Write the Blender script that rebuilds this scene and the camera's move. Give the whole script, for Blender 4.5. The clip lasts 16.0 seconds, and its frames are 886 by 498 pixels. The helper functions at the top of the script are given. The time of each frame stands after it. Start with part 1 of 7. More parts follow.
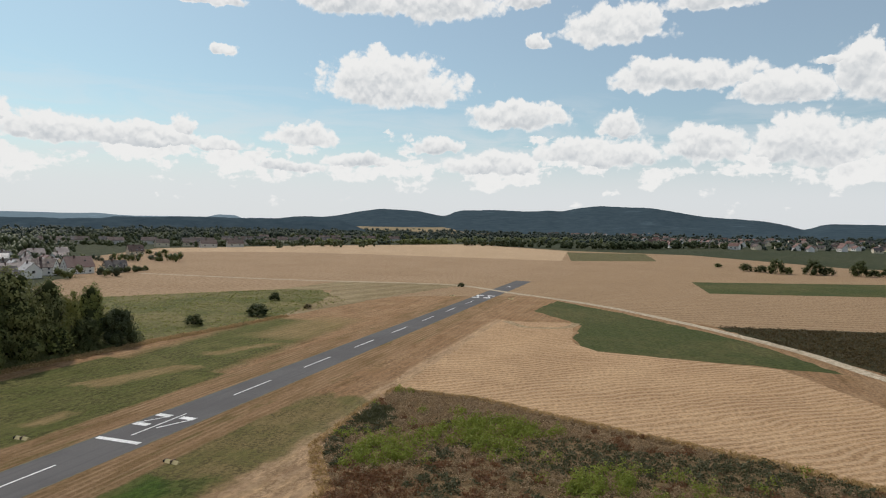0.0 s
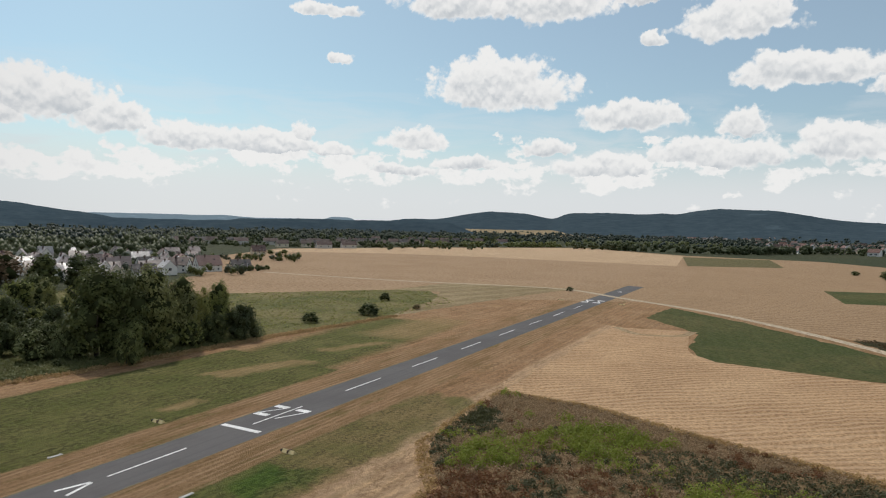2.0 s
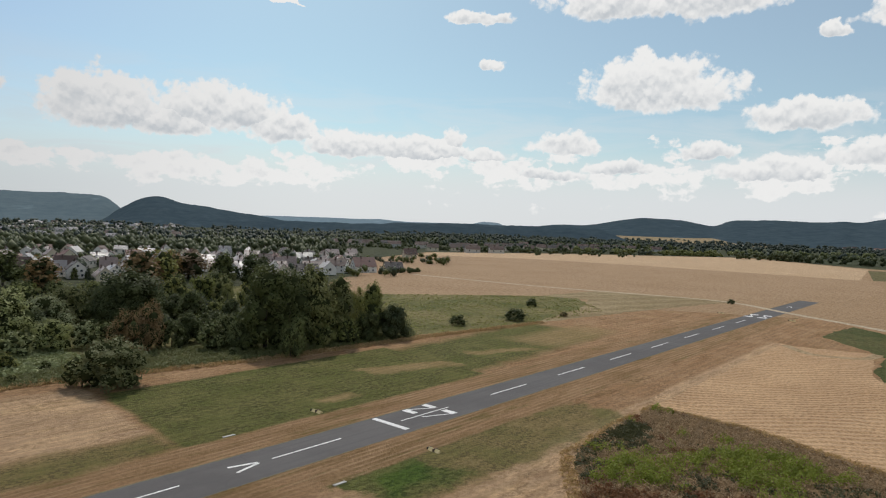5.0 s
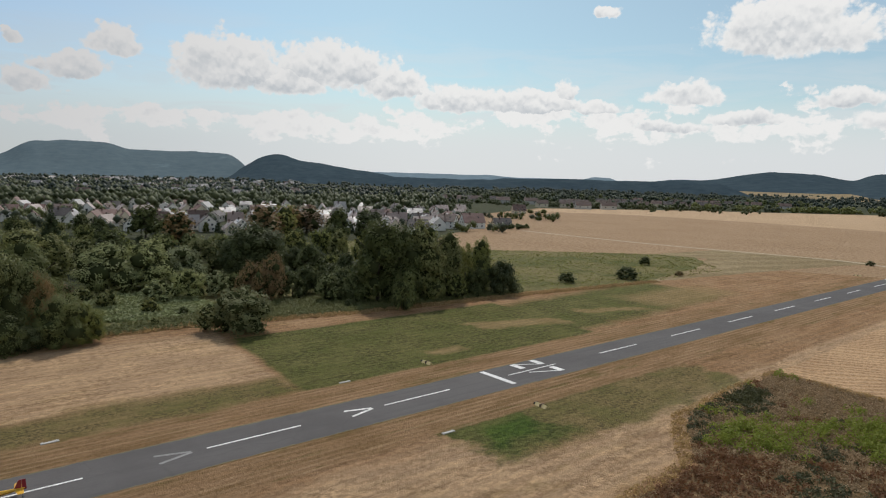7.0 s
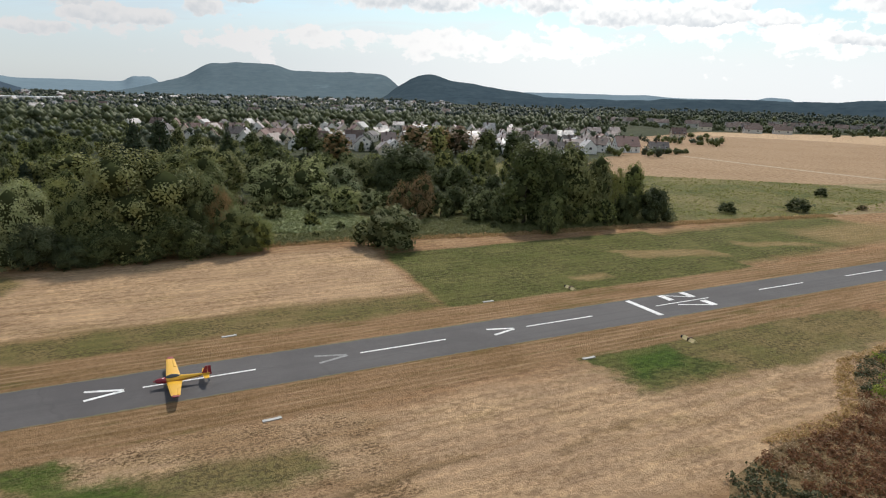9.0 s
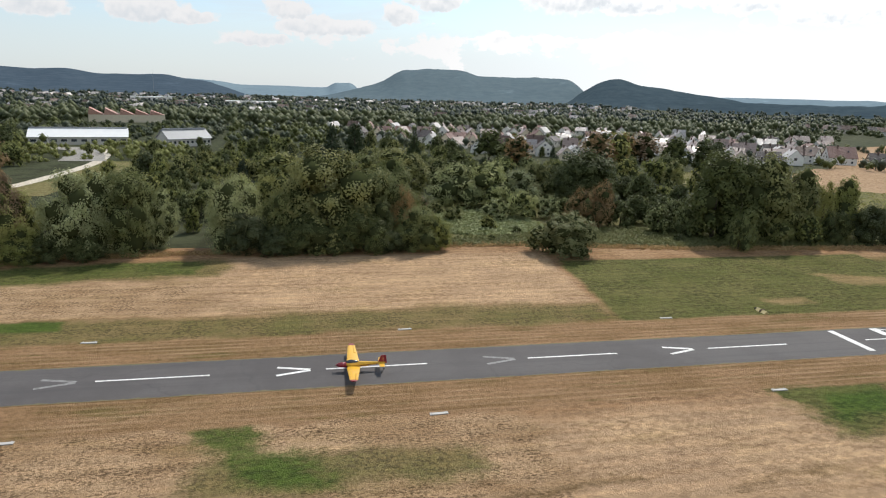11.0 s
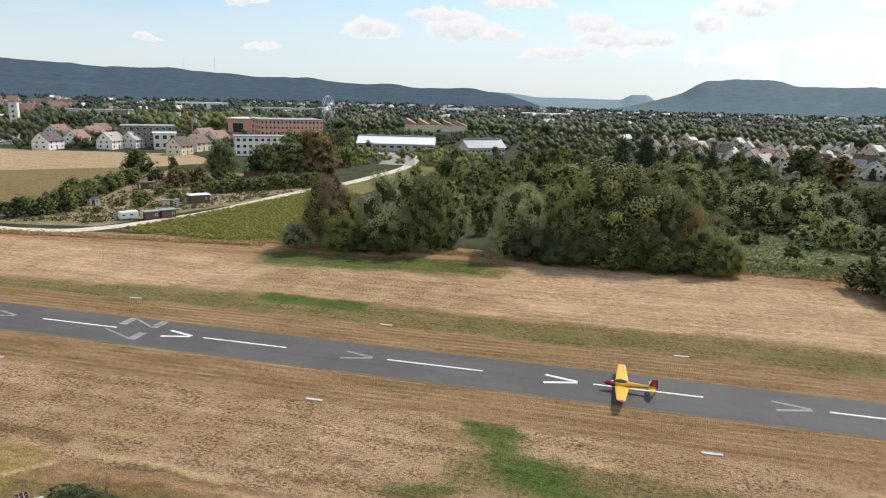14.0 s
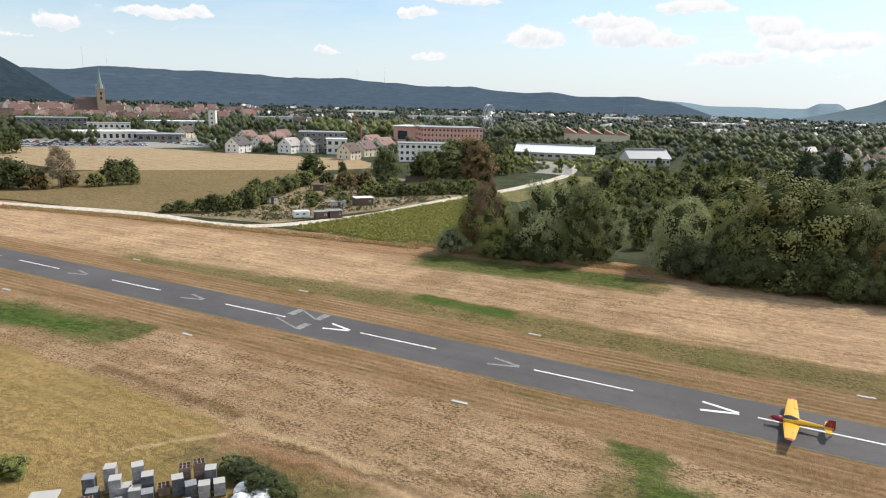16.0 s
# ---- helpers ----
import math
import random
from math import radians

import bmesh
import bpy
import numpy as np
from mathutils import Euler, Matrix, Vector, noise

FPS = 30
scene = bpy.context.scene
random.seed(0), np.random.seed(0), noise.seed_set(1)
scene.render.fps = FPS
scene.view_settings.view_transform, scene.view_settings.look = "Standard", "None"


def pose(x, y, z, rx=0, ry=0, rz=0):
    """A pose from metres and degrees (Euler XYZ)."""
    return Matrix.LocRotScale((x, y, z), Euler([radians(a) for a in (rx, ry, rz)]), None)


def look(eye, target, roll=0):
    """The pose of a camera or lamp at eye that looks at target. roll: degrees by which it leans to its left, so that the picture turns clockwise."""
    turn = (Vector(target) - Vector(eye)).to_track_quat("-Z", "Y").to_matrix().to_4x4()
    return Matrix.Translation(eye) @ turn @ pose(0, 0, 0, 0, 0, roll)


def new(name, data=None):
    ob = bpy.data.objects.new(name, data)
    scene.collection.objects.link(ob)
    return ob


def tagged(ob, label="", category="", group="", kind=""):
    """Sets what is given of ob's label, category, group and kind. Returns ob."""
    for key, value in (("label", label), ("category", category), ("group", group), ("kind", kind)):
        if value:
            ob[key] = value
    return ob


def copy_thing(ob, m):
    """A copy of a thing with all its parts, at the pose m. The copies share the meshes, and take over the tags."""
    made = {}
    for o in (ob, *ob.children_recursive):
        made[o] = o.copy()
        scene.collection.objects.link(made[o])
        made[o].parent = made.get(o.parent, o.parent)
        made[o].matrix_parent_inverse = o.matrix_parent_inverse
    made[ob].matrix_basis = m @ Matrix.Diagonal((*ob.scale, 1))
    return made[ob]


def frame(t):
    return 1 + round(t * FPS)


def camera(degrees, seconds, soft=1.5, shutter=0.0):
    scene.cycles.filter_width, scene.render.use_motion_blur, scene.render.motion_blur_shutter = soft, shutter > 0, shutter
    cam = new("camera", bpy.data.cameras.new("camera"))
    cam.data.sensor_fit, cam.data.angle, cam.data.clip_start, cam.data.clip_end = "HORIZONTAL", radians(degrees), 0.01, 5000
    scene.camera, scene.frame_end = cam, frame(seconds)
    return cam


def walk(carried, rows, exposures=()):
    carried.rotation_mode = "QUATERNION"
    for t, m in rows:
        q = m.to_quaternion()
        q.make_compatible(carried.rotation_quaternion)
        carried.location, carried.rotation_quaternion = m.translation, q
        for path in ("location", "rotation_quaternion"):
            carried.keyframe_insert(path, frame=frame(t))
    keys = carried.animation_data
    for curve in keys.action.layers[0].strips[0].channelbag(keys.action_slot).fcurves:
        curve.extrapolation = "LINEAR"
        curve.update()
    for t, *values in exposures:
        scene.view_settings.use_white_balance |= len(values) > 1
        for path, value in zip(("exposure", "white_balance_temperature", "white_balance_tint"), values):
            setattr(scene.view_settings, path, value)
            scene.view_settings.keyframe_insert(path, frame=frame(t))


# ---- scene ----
cam = camera(68.16, 16.0, soft=1.1)
EYE = 35.0
walk(cam, [
    (0.0, pose(0, 0, EYE, 87.80, -1.00, -71.76)),
    (0.5, pose(0, 0, EYE, 87.80, -1.11, -69.07)),
    (1.0, pose(0, 0, EYE, 87.83, -1.24, -66.25)),
    (1.5, pose(0, 0, EYE, 87.81, -1.30, -63.77)),
    (2.0, pose(0, 0, EYE, 87.85, -1.25, -62.33)),
    (2.5, pose(0, 0, EYE, 87.82, -1.16, -60.96)),
    (3.0, pose(0, 0, EYE, 87.81, -1.29, -59.33)),
    (3.5, pose(0, 0, EYE, 87.80, -1.41, -56.53)),
    (4.0, pose(0, 0, EYE, 87.90, -1.25, -54.15)),
    (4.2, pose(0, 0, EYE, 87.86, -1.42, -53.18)),
    (6.3, pose(0, 0, EYE, 86.77, -1.73, -43.51)),
    (6.5, pose(0, 0, EYE, 86.00, -1.67, -42.62)),
    (7.0, pose(0, 0, EYE, 83.82, -1.70, -39.93)),
    (7.5, pose(0, 0, EYE, 81.54, -1.80, -36.74)),
    (8.0, pose(0, 0, EYE, 79.28, -1.74, -33.43)),
    (8.5, pose(0, 0, EYE, 77.21, -1.70, -30.14)),
    (9.0, pose(0, 0, EYE, 76.69, -1.68, -27.02)),
    (9.2, pose(0, 0, EYE, 76.71, -1.64, -25.37)),
    (11.3, pose(0, 0, EYE, 76.71, -1.68, -9.21)),
    (11.5, pose(0, 0, EYE, 76.76, -1.70, -7.72)),
    (12.0, pose(0, 0, EYE, 76.81, -1.71, -4.02)),
    (12.5, pose(0, 0, EYE, 76.89, -1.69, -0.24)),
    (13.0, pose(0, 0, EYE, 76.92, -1.56, 3.73)),
    (13.5, pose(0, 0, EYE, 76.99, -1.61, 8.43)),
    (14.0, pose(0, 0, EYE, 77.01, -1.53, 13.27)),
    (14.5, pose(0, 0, EYE, 77.09, -1.53, 17.79)),
    (15.0, pose(0, 0, EYE, 77.18, -1.54, 21.63)),
    (15.5, pose(0, 0, EYE, 77.26, -1.56, 24.55)),
    (16.0, pose(0, 0, EYE, 77.37, -1.55, 26.91)),
], exposures=[(0.0, -0.47), (4.0, -0.47), (7.0, -0.50), (9.0, -0.12), (12.5, 0.16), (16.0, 0.30)])

# ---------------------------------------------------------------- light
SUN_AZ, SUN_EL = 58.0, 47.0
sun_data = bpy.data.lights.new("sun", "SUN")
sun_data.energy, sun_data.angle, sun_data.color = 3.6, radians(0.53), (1.0, 0.94, 0.86)
sun = new("sun", sun_data)
sun.matrix_world = look((0, 0, 300), (-math.cos(radians(SUN_AZ)), -math.sin(radians(SUN_AZ)), 300 - math.tan(radians(SUN_EL))))


class Nodes:
    """Short hand for building a node tree."""

    def __init__(self, tree):
        self.tree = tree
        tree.nodes.clear()

    def put(self, kind, links=None):
        n = self.tree.nodes.new(kind)
        for key, value in (links or {}).items():
            self.feed(n.inputs[key], value)
        return n

    def feed(self, socket, value):
        if isinstance(value, bpy.types.NodeSocket):
            self.tree.links.new(value, socket)
        elif isinstance(value, bpy.types.Node):
            self.tree.links.new(value.outputs[0], socket)
        else:
            socket.default_value = value

    def math(self, op, a, b=0.0, c=0.0):
        n = self.put("ShaderNodeMath", {0: a, 1: b, 2: c})
        n.operation = op
        return n.outputs[0]

    def vec(self, op, a, b=(0, 0, 0)):
        n = self.put("ShaderNodeVectorMath", {0: a, 1: b})
        n.operation = op
        return n.outputs[1] if op in ("LENGTH", "DOT_PRODUCT", "DISTANCE") else n.outputs[0]

    def local(self, at, place, size, turn=0.0):
        """Coordinates inside a patch at place, of that half size."""
        n = self.put("ShaderNodeMapping", {0: at})
        n.vector_type = "TEXTURE"
        n.inputs[1].default_value, n.inputs[2].default_value, n.inputs[3].default_value = place, (0, 0, turn), size
        return n.outputs[0]

    def noise(self, at, scale, detail=4.0, rough=0.55, warp=0.0):
        return self.put("ShaderNodeTexNoise", {"Vector": at, "Scale": scale, "Detail": detail, "Roughness": rough, "Distortion": warp}).outputs[0]

    def ramp(self, value, a, b, lo=0.0, hi=1.0):
        n = self.put("ShaderNodeMapRange", {0: value, 1: a, 2: b, 3: lo, 4: hi})
        n.interpolation_type = "SMOOTHSTEP"
        return n.outputs[0]

    def mix(self, f, a, b):
        n = self.put("ShaderNodeMix")
        n.data_type = "RGBA"
        self.feed(n.inputs[0], f)
        for k, v in ((6, a), (7, b)):
            self.feed(n.inputs[k], v if not isinstance(v, tuple) else (*v[:3], 1))
        return n.outputs[2]


world = bpy.data.worlds.new("world")
scene.world = world
world.use_nodes = True
W = Nodes(world.node_tree)
ray = W.put("ShaderNodeTexCoord").outputs["Generated"]
xyz = W.put("ShaderNodeSeparateXYZ", {0: ray})
az = W.math("MULTIPLY", W.math("ARCTAN2", xyz.outputs[1], xyz.outputs[0]), 57.2958)
el = W.math("MULTIPLY", W.math("ARCSINE", xyz.outputs[2]), 57.2958)
flat = W.put("ShaderNodeCombineXYZ", {0: az, 1: el}).outputs[0]
# billows: noise pushes the clouds' outlines about a little
big = W.put("ShaderNodeTexNoise", {"Vector": flat, "Scale": 0.42, "Detail": 3.0, "Roughness": 0.5})
fine = W.put("ShaderNodeTexNoise", {"Vector": flat, "Scale": 1.5, "Detail": 5.0, "Roughness": 0.6})
push = W.vec("ADD", W.vec("MULTIPLY", W.vec("SUBTRACT", big.outputs["Color"], (0.5, 0.5, 0.5)), (2.4, 1.1, 0)),
             W.vec("MULTIPLY", W.vec("SUBTRACT", fine.outputs["Color"], (0.5, 0.5, 0.5)), (0.9, 0.6, 0)))
warped = W.vec("ADD", flat, push)
curl = W.vec("ADD", flat, W.vec("MULTIPLY", W.vec("SUBTRACT", fine.outputs["Color"], (0.5, 0.5, 0.5)), (0.8, 0.7, 0)))


def billow(shift):
    """Round cauliflower heads of three sizes, 0 between them and 1 at their middles."""
    total = None
    for scale, weight in ((0.42, 0.48), (1.0, 0.34), (2.6, 0.18)):
        v = W.put("ShaderNodeTexVoronoi", {"Vector": W.vec("ADD", curl, shift), "Scale": scale})
        v.feature = "SMOOTH_F1"
        v.inputs["Smoothness"].default_value = 0.35
        one = W.math("MULTIPLY", W.math("MULTIPLY_ADD", v.outputs["Distance"], -1.25, 1.0), weight)
        total = one if total is None else W.math("ADD", total, one)
    return total


heads = billow((0, 0, 0))
heads_above = billow((0.05, 0.45, 0))
cover, height = None, None
CLOUDS = []


def cloud_row(text):
    """Clouds as azimuth, elevation, half width and half height in degrees."""
    for word in text.split():
        CLOUDS.append(tuple(float(v) for v in word.split("/")))


cloud_row("36.9/13.5/1.0/0.6 22.6/11.2/6.0/2.8 11.8/8.8/4.6/1.6 25.6/18.2/6.9/2.1 18.3/18.0/5.1/2.3 11.5/18.4/1.8/1.1 4.3/15.8/4.8/1.9 -3.9/17.5/3.7/1.4 -1.1/11.8/5.9/1.6 -9.2/10.4/3.9/1.5")
cloud_row("-14.3/10.8/2.2/3.0 -11.9/12.5/1.2/0.5 49.1/6.3/4.2/1.5 43.0/6.2/5.3/1.2 39.8/7.3/1.1/0.9 30.3/6.8/2.8/1.3 25.4/5.1/2.9/0.9 32.0/4.5/3.3/0.6 18.8/6.4/2.2/1.0 14.1/4.9/4.6/1.3")
cloud_row("5.0/5.8/5.2/1.7 3.4/8.1/1.9/1.5 -3.5/6.3/3.6/2.1 -11.1/6.1/5.1/2.6 37.9/17.2/2.9/0.7 10.4/15.0/1.2/0.8 68.2/7.9/4.4/2.8 59.6/8.2/5.2/2.3 54.8/7.3/3.3/1.6 76.3/9.2/1.8/1.5")
cloud_row("79.1/7.1/2.3/1.2 83.1/8.9/0.8/0.6 82.4/5.8/1.8/1.1 37.1/6.0/1.9/0.7 63.2/7.2/2.9/1.6 88.3/4.9/4.2/0.9 93.8/3.7/2.8/0.7 91.3/6.0/1.9/1.0 109.3/5.1/2.4/1.0 102.1/5.3/3.2/1.4")
cloud_row("118.2/3.6/1.3/0.5 103.9/6.5/2.7/0.7 146.3/4.8/1.8/0.6 139.9/5.9/2.6/0.5 136.4/6.3/1.1/0.4 119.4/7.0/1.4/0.5 126.8/3.8/1.2/0.4 97.1/7.6/2.6/0.6 115.0/8.0/2.5/0.4 99.4/5.1/2.7/0.8")
for a, e, w, h in CLOUDS:
    w, h, e = w * 1.12, h * 1.18, e + 0.05 * h
    local = W.local(warped, (a, e, 0), (w, h, 1))
    part_xyz = W.put("ShaderNodeSeparateXYZ", {0: local})
    y = W.math("MAXIMUM", part_xyz.outputs[1], W.math("MULTIPLY", part_xyz.outputs[1], -2.1))
    r = W.math("SUBTRACT", 1.0, W.math("SQRT", W.math("ADD", W.math("MULTIPLY", y, y), W.math("MULTIPLY", part_xyz.outputs[0], part_xyz.outputs[0]))))
    up = W.math("MULTIPLY_ADD", part_xyz.outputs[1], 0.5, 0.55)
    height = up if height is None else W.put("ShaderNodeMix", {0: W.math("GREATER_THAN", r, cover), 2: height, 3: up}).outputs[0]
    cover = r if cover is None else W.math("MAXIMUM", cover, r)
# clouds that the camera never sees, so that the light from above and behind is that of the same sky
behind = W.ramp(W.vec("DOT_PRODUCT", ray, (math.cos(radians(66)), math.sin(radians(66)), 0)), 0.35, -0.1)
above = W.ramp(el, 21, 30)
rest = W.math("SUBTRACT", W.math("MULTIPLY", W.math("SUBTRACT", W.noise(ray, 3.0, 7.0, 0.6), 0.5), 3.0), W.math("MULTIPLY", W.math("SUBTRACT", 1.0, W.math("MAXIMUM", behind, above)), 3.0))
cover = W.math("MAXIMUM", cover, rest)
# a bank of low cloud all along the horizon
bank = W.noise(W.vec("MULTIPLY", warped, (0.16, 0.42, 0)), 1.0, 5.0, 0.55)
bank = W.math("SUBTRACT", W.math("MULTIPLY", W.math("SUBTRACT", bank, 0.44), 3.2), W.math("MULTIPLY", W.math("ABSOLUTE", W.math("SUBTRACT", el, 4.6)), 0.22))
bank = W.math("SUBTRACT", bank, W.ramp(az, 74, 104, 0.0, 0.50))
bank = W.math("MINIMUM", bank, 0.35)
height = W.put("ShaderNodeMix", {0: W.math("GREATER_THAN", bank, cover), 2: height, 3: 0.9}).outputs[0]
cover = W.math("MAXIMUM", cover, bank)
# away from the sun the haze scatters less light
aside = W.ramp(az, 48, 94)
edge = W.noise(flat, 1.6, 6.0, 0.6)
density = W.math("MULTIPLY_ADD", W.math("SUBTRACT", heads, 0.33), 0.72, W.math("MULTIPLY_ADD", W.math("SUBTRACT", edge, 0.5), 0.42, cover))
mask = W.ramp(density, 0.0, W.math("MULTIPLY_ADD", height, -0.16, 0.36))
relief = W.math("MULTIPLY", W.math("SUBTRACT", heads, heads_above), 1.15)
shade = W.math("ADD", W.math("MULTIPLY_ADD", height, 0.95, 0.06), relief)
shade = W.math("ADD", shade, W.ramp(density, 0.50, 0.0, 0.0, 0.50))
cloud_colour = W.mix(W.ramp(shade, 0.08, 1.02), W.mix(aside, (0.72, 0.77, 0.82), (0.64, 0.68, 0.72)), W.mix(aside, (1.17, 1.17, 1.16), (0.80, 0.80, 0.81)))
# veil of far, low cloud that thickens towards the horizon
streak = W.noise(W.vec("MULTIPLY", flat, (0.10, 0.55, 0)), 1.0, 7.0, 0.6, 0.8)
veil = W.math("MULTIPLY", W.ramp(el, 17.0, 1.0), W.math("MULTIPLY_ADD", W.ramp(streak, 0.32, 0.68), 0.55, 0.38))
veil = W.math("MAXIMUM", veil, W.ramp(el, 10.0, 2.0, 0.0, 0.93))
veil = W.math("MAXIMUM", veil, W.ramp(az, 100, 10, 0.0, 0.24))
sky = W.put("ShaderNodeTexSky")
sky.sky_type, sky.sun_disc, sky.sun_elevation, sky.sun_rotation = "NISHITA", False, radians(SUN_EL), radians(90 - SUN_AZ)
sky.altitude, sky.air_density, sky.dust_density, sky.ozone_density = 400.0, 1.0, 1.4, 1.6
sky_colour = W.vec("MULTIPLY", sky.outputs[0], W.mix(aside, (0.104, 0.132, 0.127), (0.116, 0.128, 0.132)))
veil = W.math("MULTIPLY", veil, W.ramp(az, 66, 108, 1.0, 0.78))
mixed = W.mix(veil, sky_colour, W.mix(aside, (0.985, 1.015, 1.05), (0.655, 0.71, 0.76)))
mixed = W.mix(mask, mixed, cloud_colour)
W.put("ShaderNodeOutputWorld", {0: W.put("ShaderNodeBackground", {0: mixed, 1: 1.0})})

# ---------------------------------------------------------------- materials
def surface(name, colour, rough=0.9, bump=None, depth=0.1, metal=0.0, spec=0.3, translucent=0.0):
    """A material from a colour (socket or tuple) and an optional bump height; colour may be a function of the node helper."""
    m = bpy.data.materials.new(name)
    m.use_nodes = True
    N = Nodes(m.node_tree)
    c = colour(N) if callable(colour) else colour
    b = N.put("ShaderNodeBsdfPrincipled", {"Base Color": c if not isinstance(c, tuple) else (*c, 1), "Roughness": rough, "Metallic": metal, "Specular IOR Level": spec})
    if bump:
        h = bump(N)
        N.feed(b.inputs["Normal"], N.put("ShaderNodeBump", {"Strength": 1.0, "Distance": depth, "Height": h}))
    out = b.outputs[0]
    if translucent:
        t = N.put("ShaderNodeBsdfTranslucent", {0: c if not isinstance(c, tuple) else (*c, 1)})
        out = N.put("ShaderNodeMixShader", {0: translucent, 1: out, 2: t.outputs[0]}).outputs[0]
    N.put("ShaderNodeOutputMaterial", {0: out})
    return m


def place_of(N):
    return N.put("ShaderNodeNewGeometry").outputs["Position"]


def blotches(N, at, a, b, c, coarse=0.05, mid=0.4, grain=2.5):
    """Three tones of one surface: wide patches, clumps and grain."""
    wide = N.ramp(N.noise(at, coarse, 4.0, 0.6), 0.38, 0.64)
    clump = N.ramp(N.noise(at, mid, 5.0, 0.65), 0.36, 0.66)
    fine_ = N.ramp(N.noise(at, grain, 5.0, 0.8), 0.34, 0.68)
    col = N.mix(N.math("MULTIPLY", wide, 0.75), a, b)
    col = N.mix(N.math("MULTIPLY", clump, 0.6), col, c)
    dark = N.vec("MULTIPLY", col, (0.56, 0.53, 0.48))
    light = N.vec("MULTIPLY", col, (1.30, 1.29, 1.26))
    tuft = N.ramp(N.noise(at, grain * 0.40, 4.0, 0.68), 0.38, 0.62)
    fibre = N.ramp(N.noise(at, grain * 1.7, 4.0, 0.85, 1.2), 0.40, 0.60)
    return N.mix(N.math("MULTIPLY_ADD", tuft, 0.66, N.math("MULTIPLY_ADD", fine_, 0.20, N.math("MULTIPLY", fibre, 0.14))), dark, light)


def stripes(N, at, angle, period, wobble=0.6, soft=0.35):
    """0..1 lines across the ground, running along angle (degrees)."""
    turned = N.put("ShaderNodeMapping", {0: at, 2: (0, 0, radians(-angle))}).outputs[0]
    bent = N.vec("ADD", turned, N.vec("MULTIPLY", N.put("ShaderNodeTexNoise", {"Vector": turned, "Scale": 0.05, "Detail": 2.0}).outputs["Color"], (0, wobble * 6, 0)))
    y = N.put("ShaderNodeSeparateXYZ", {0: bent}).outputs[1]
    s = N.math("SINE", N.math("MULTIPLY", y, 2 * math.pi / period))
    broken = N.noise(N.vec("MULTIPLY", turned, (0.06, 0.9, 1)), 1.0, 4.0, 0.6)
    return N.ramp(N.math("MULTIPLY_ADD", N.math("SUBTRACT", broken, 0.5), 3.2, s), -soft, 1.0)


DRY, PALE = (0.315, 0.186, 0.096), (0.56, 0.382, 0.225)
GRASS, OLIVE, LUSH = (0.078, 0.107, 0.022), (0.128, 0.132, 0.040), (0.058, 0.106, 0.016)


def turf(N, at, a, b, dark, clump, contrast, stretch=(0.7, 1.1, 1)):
    """Grown ground: two tones in wide patches, with tufts and the shade between them painted in dark, at the size of
    clump.
    """
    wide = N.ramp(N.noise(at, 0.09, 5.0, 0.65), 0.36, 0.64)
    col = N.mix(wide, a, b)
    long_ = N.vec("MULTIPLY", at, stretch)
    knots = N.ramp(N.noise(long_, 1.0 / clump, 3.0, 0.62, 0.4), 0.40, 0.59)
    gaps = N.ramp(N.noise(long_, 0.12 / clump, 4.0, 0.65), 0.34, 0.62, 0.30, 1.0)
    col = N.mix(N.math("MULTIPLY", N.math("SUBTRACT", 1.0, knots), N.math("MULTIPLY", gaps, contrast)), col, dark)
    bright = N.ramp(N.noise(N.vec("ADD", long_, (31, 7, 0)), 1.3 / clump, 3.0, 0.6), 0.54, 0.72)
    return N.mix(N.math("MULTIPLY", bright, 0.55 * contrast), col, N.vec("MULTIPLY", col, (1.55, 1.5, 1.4)))


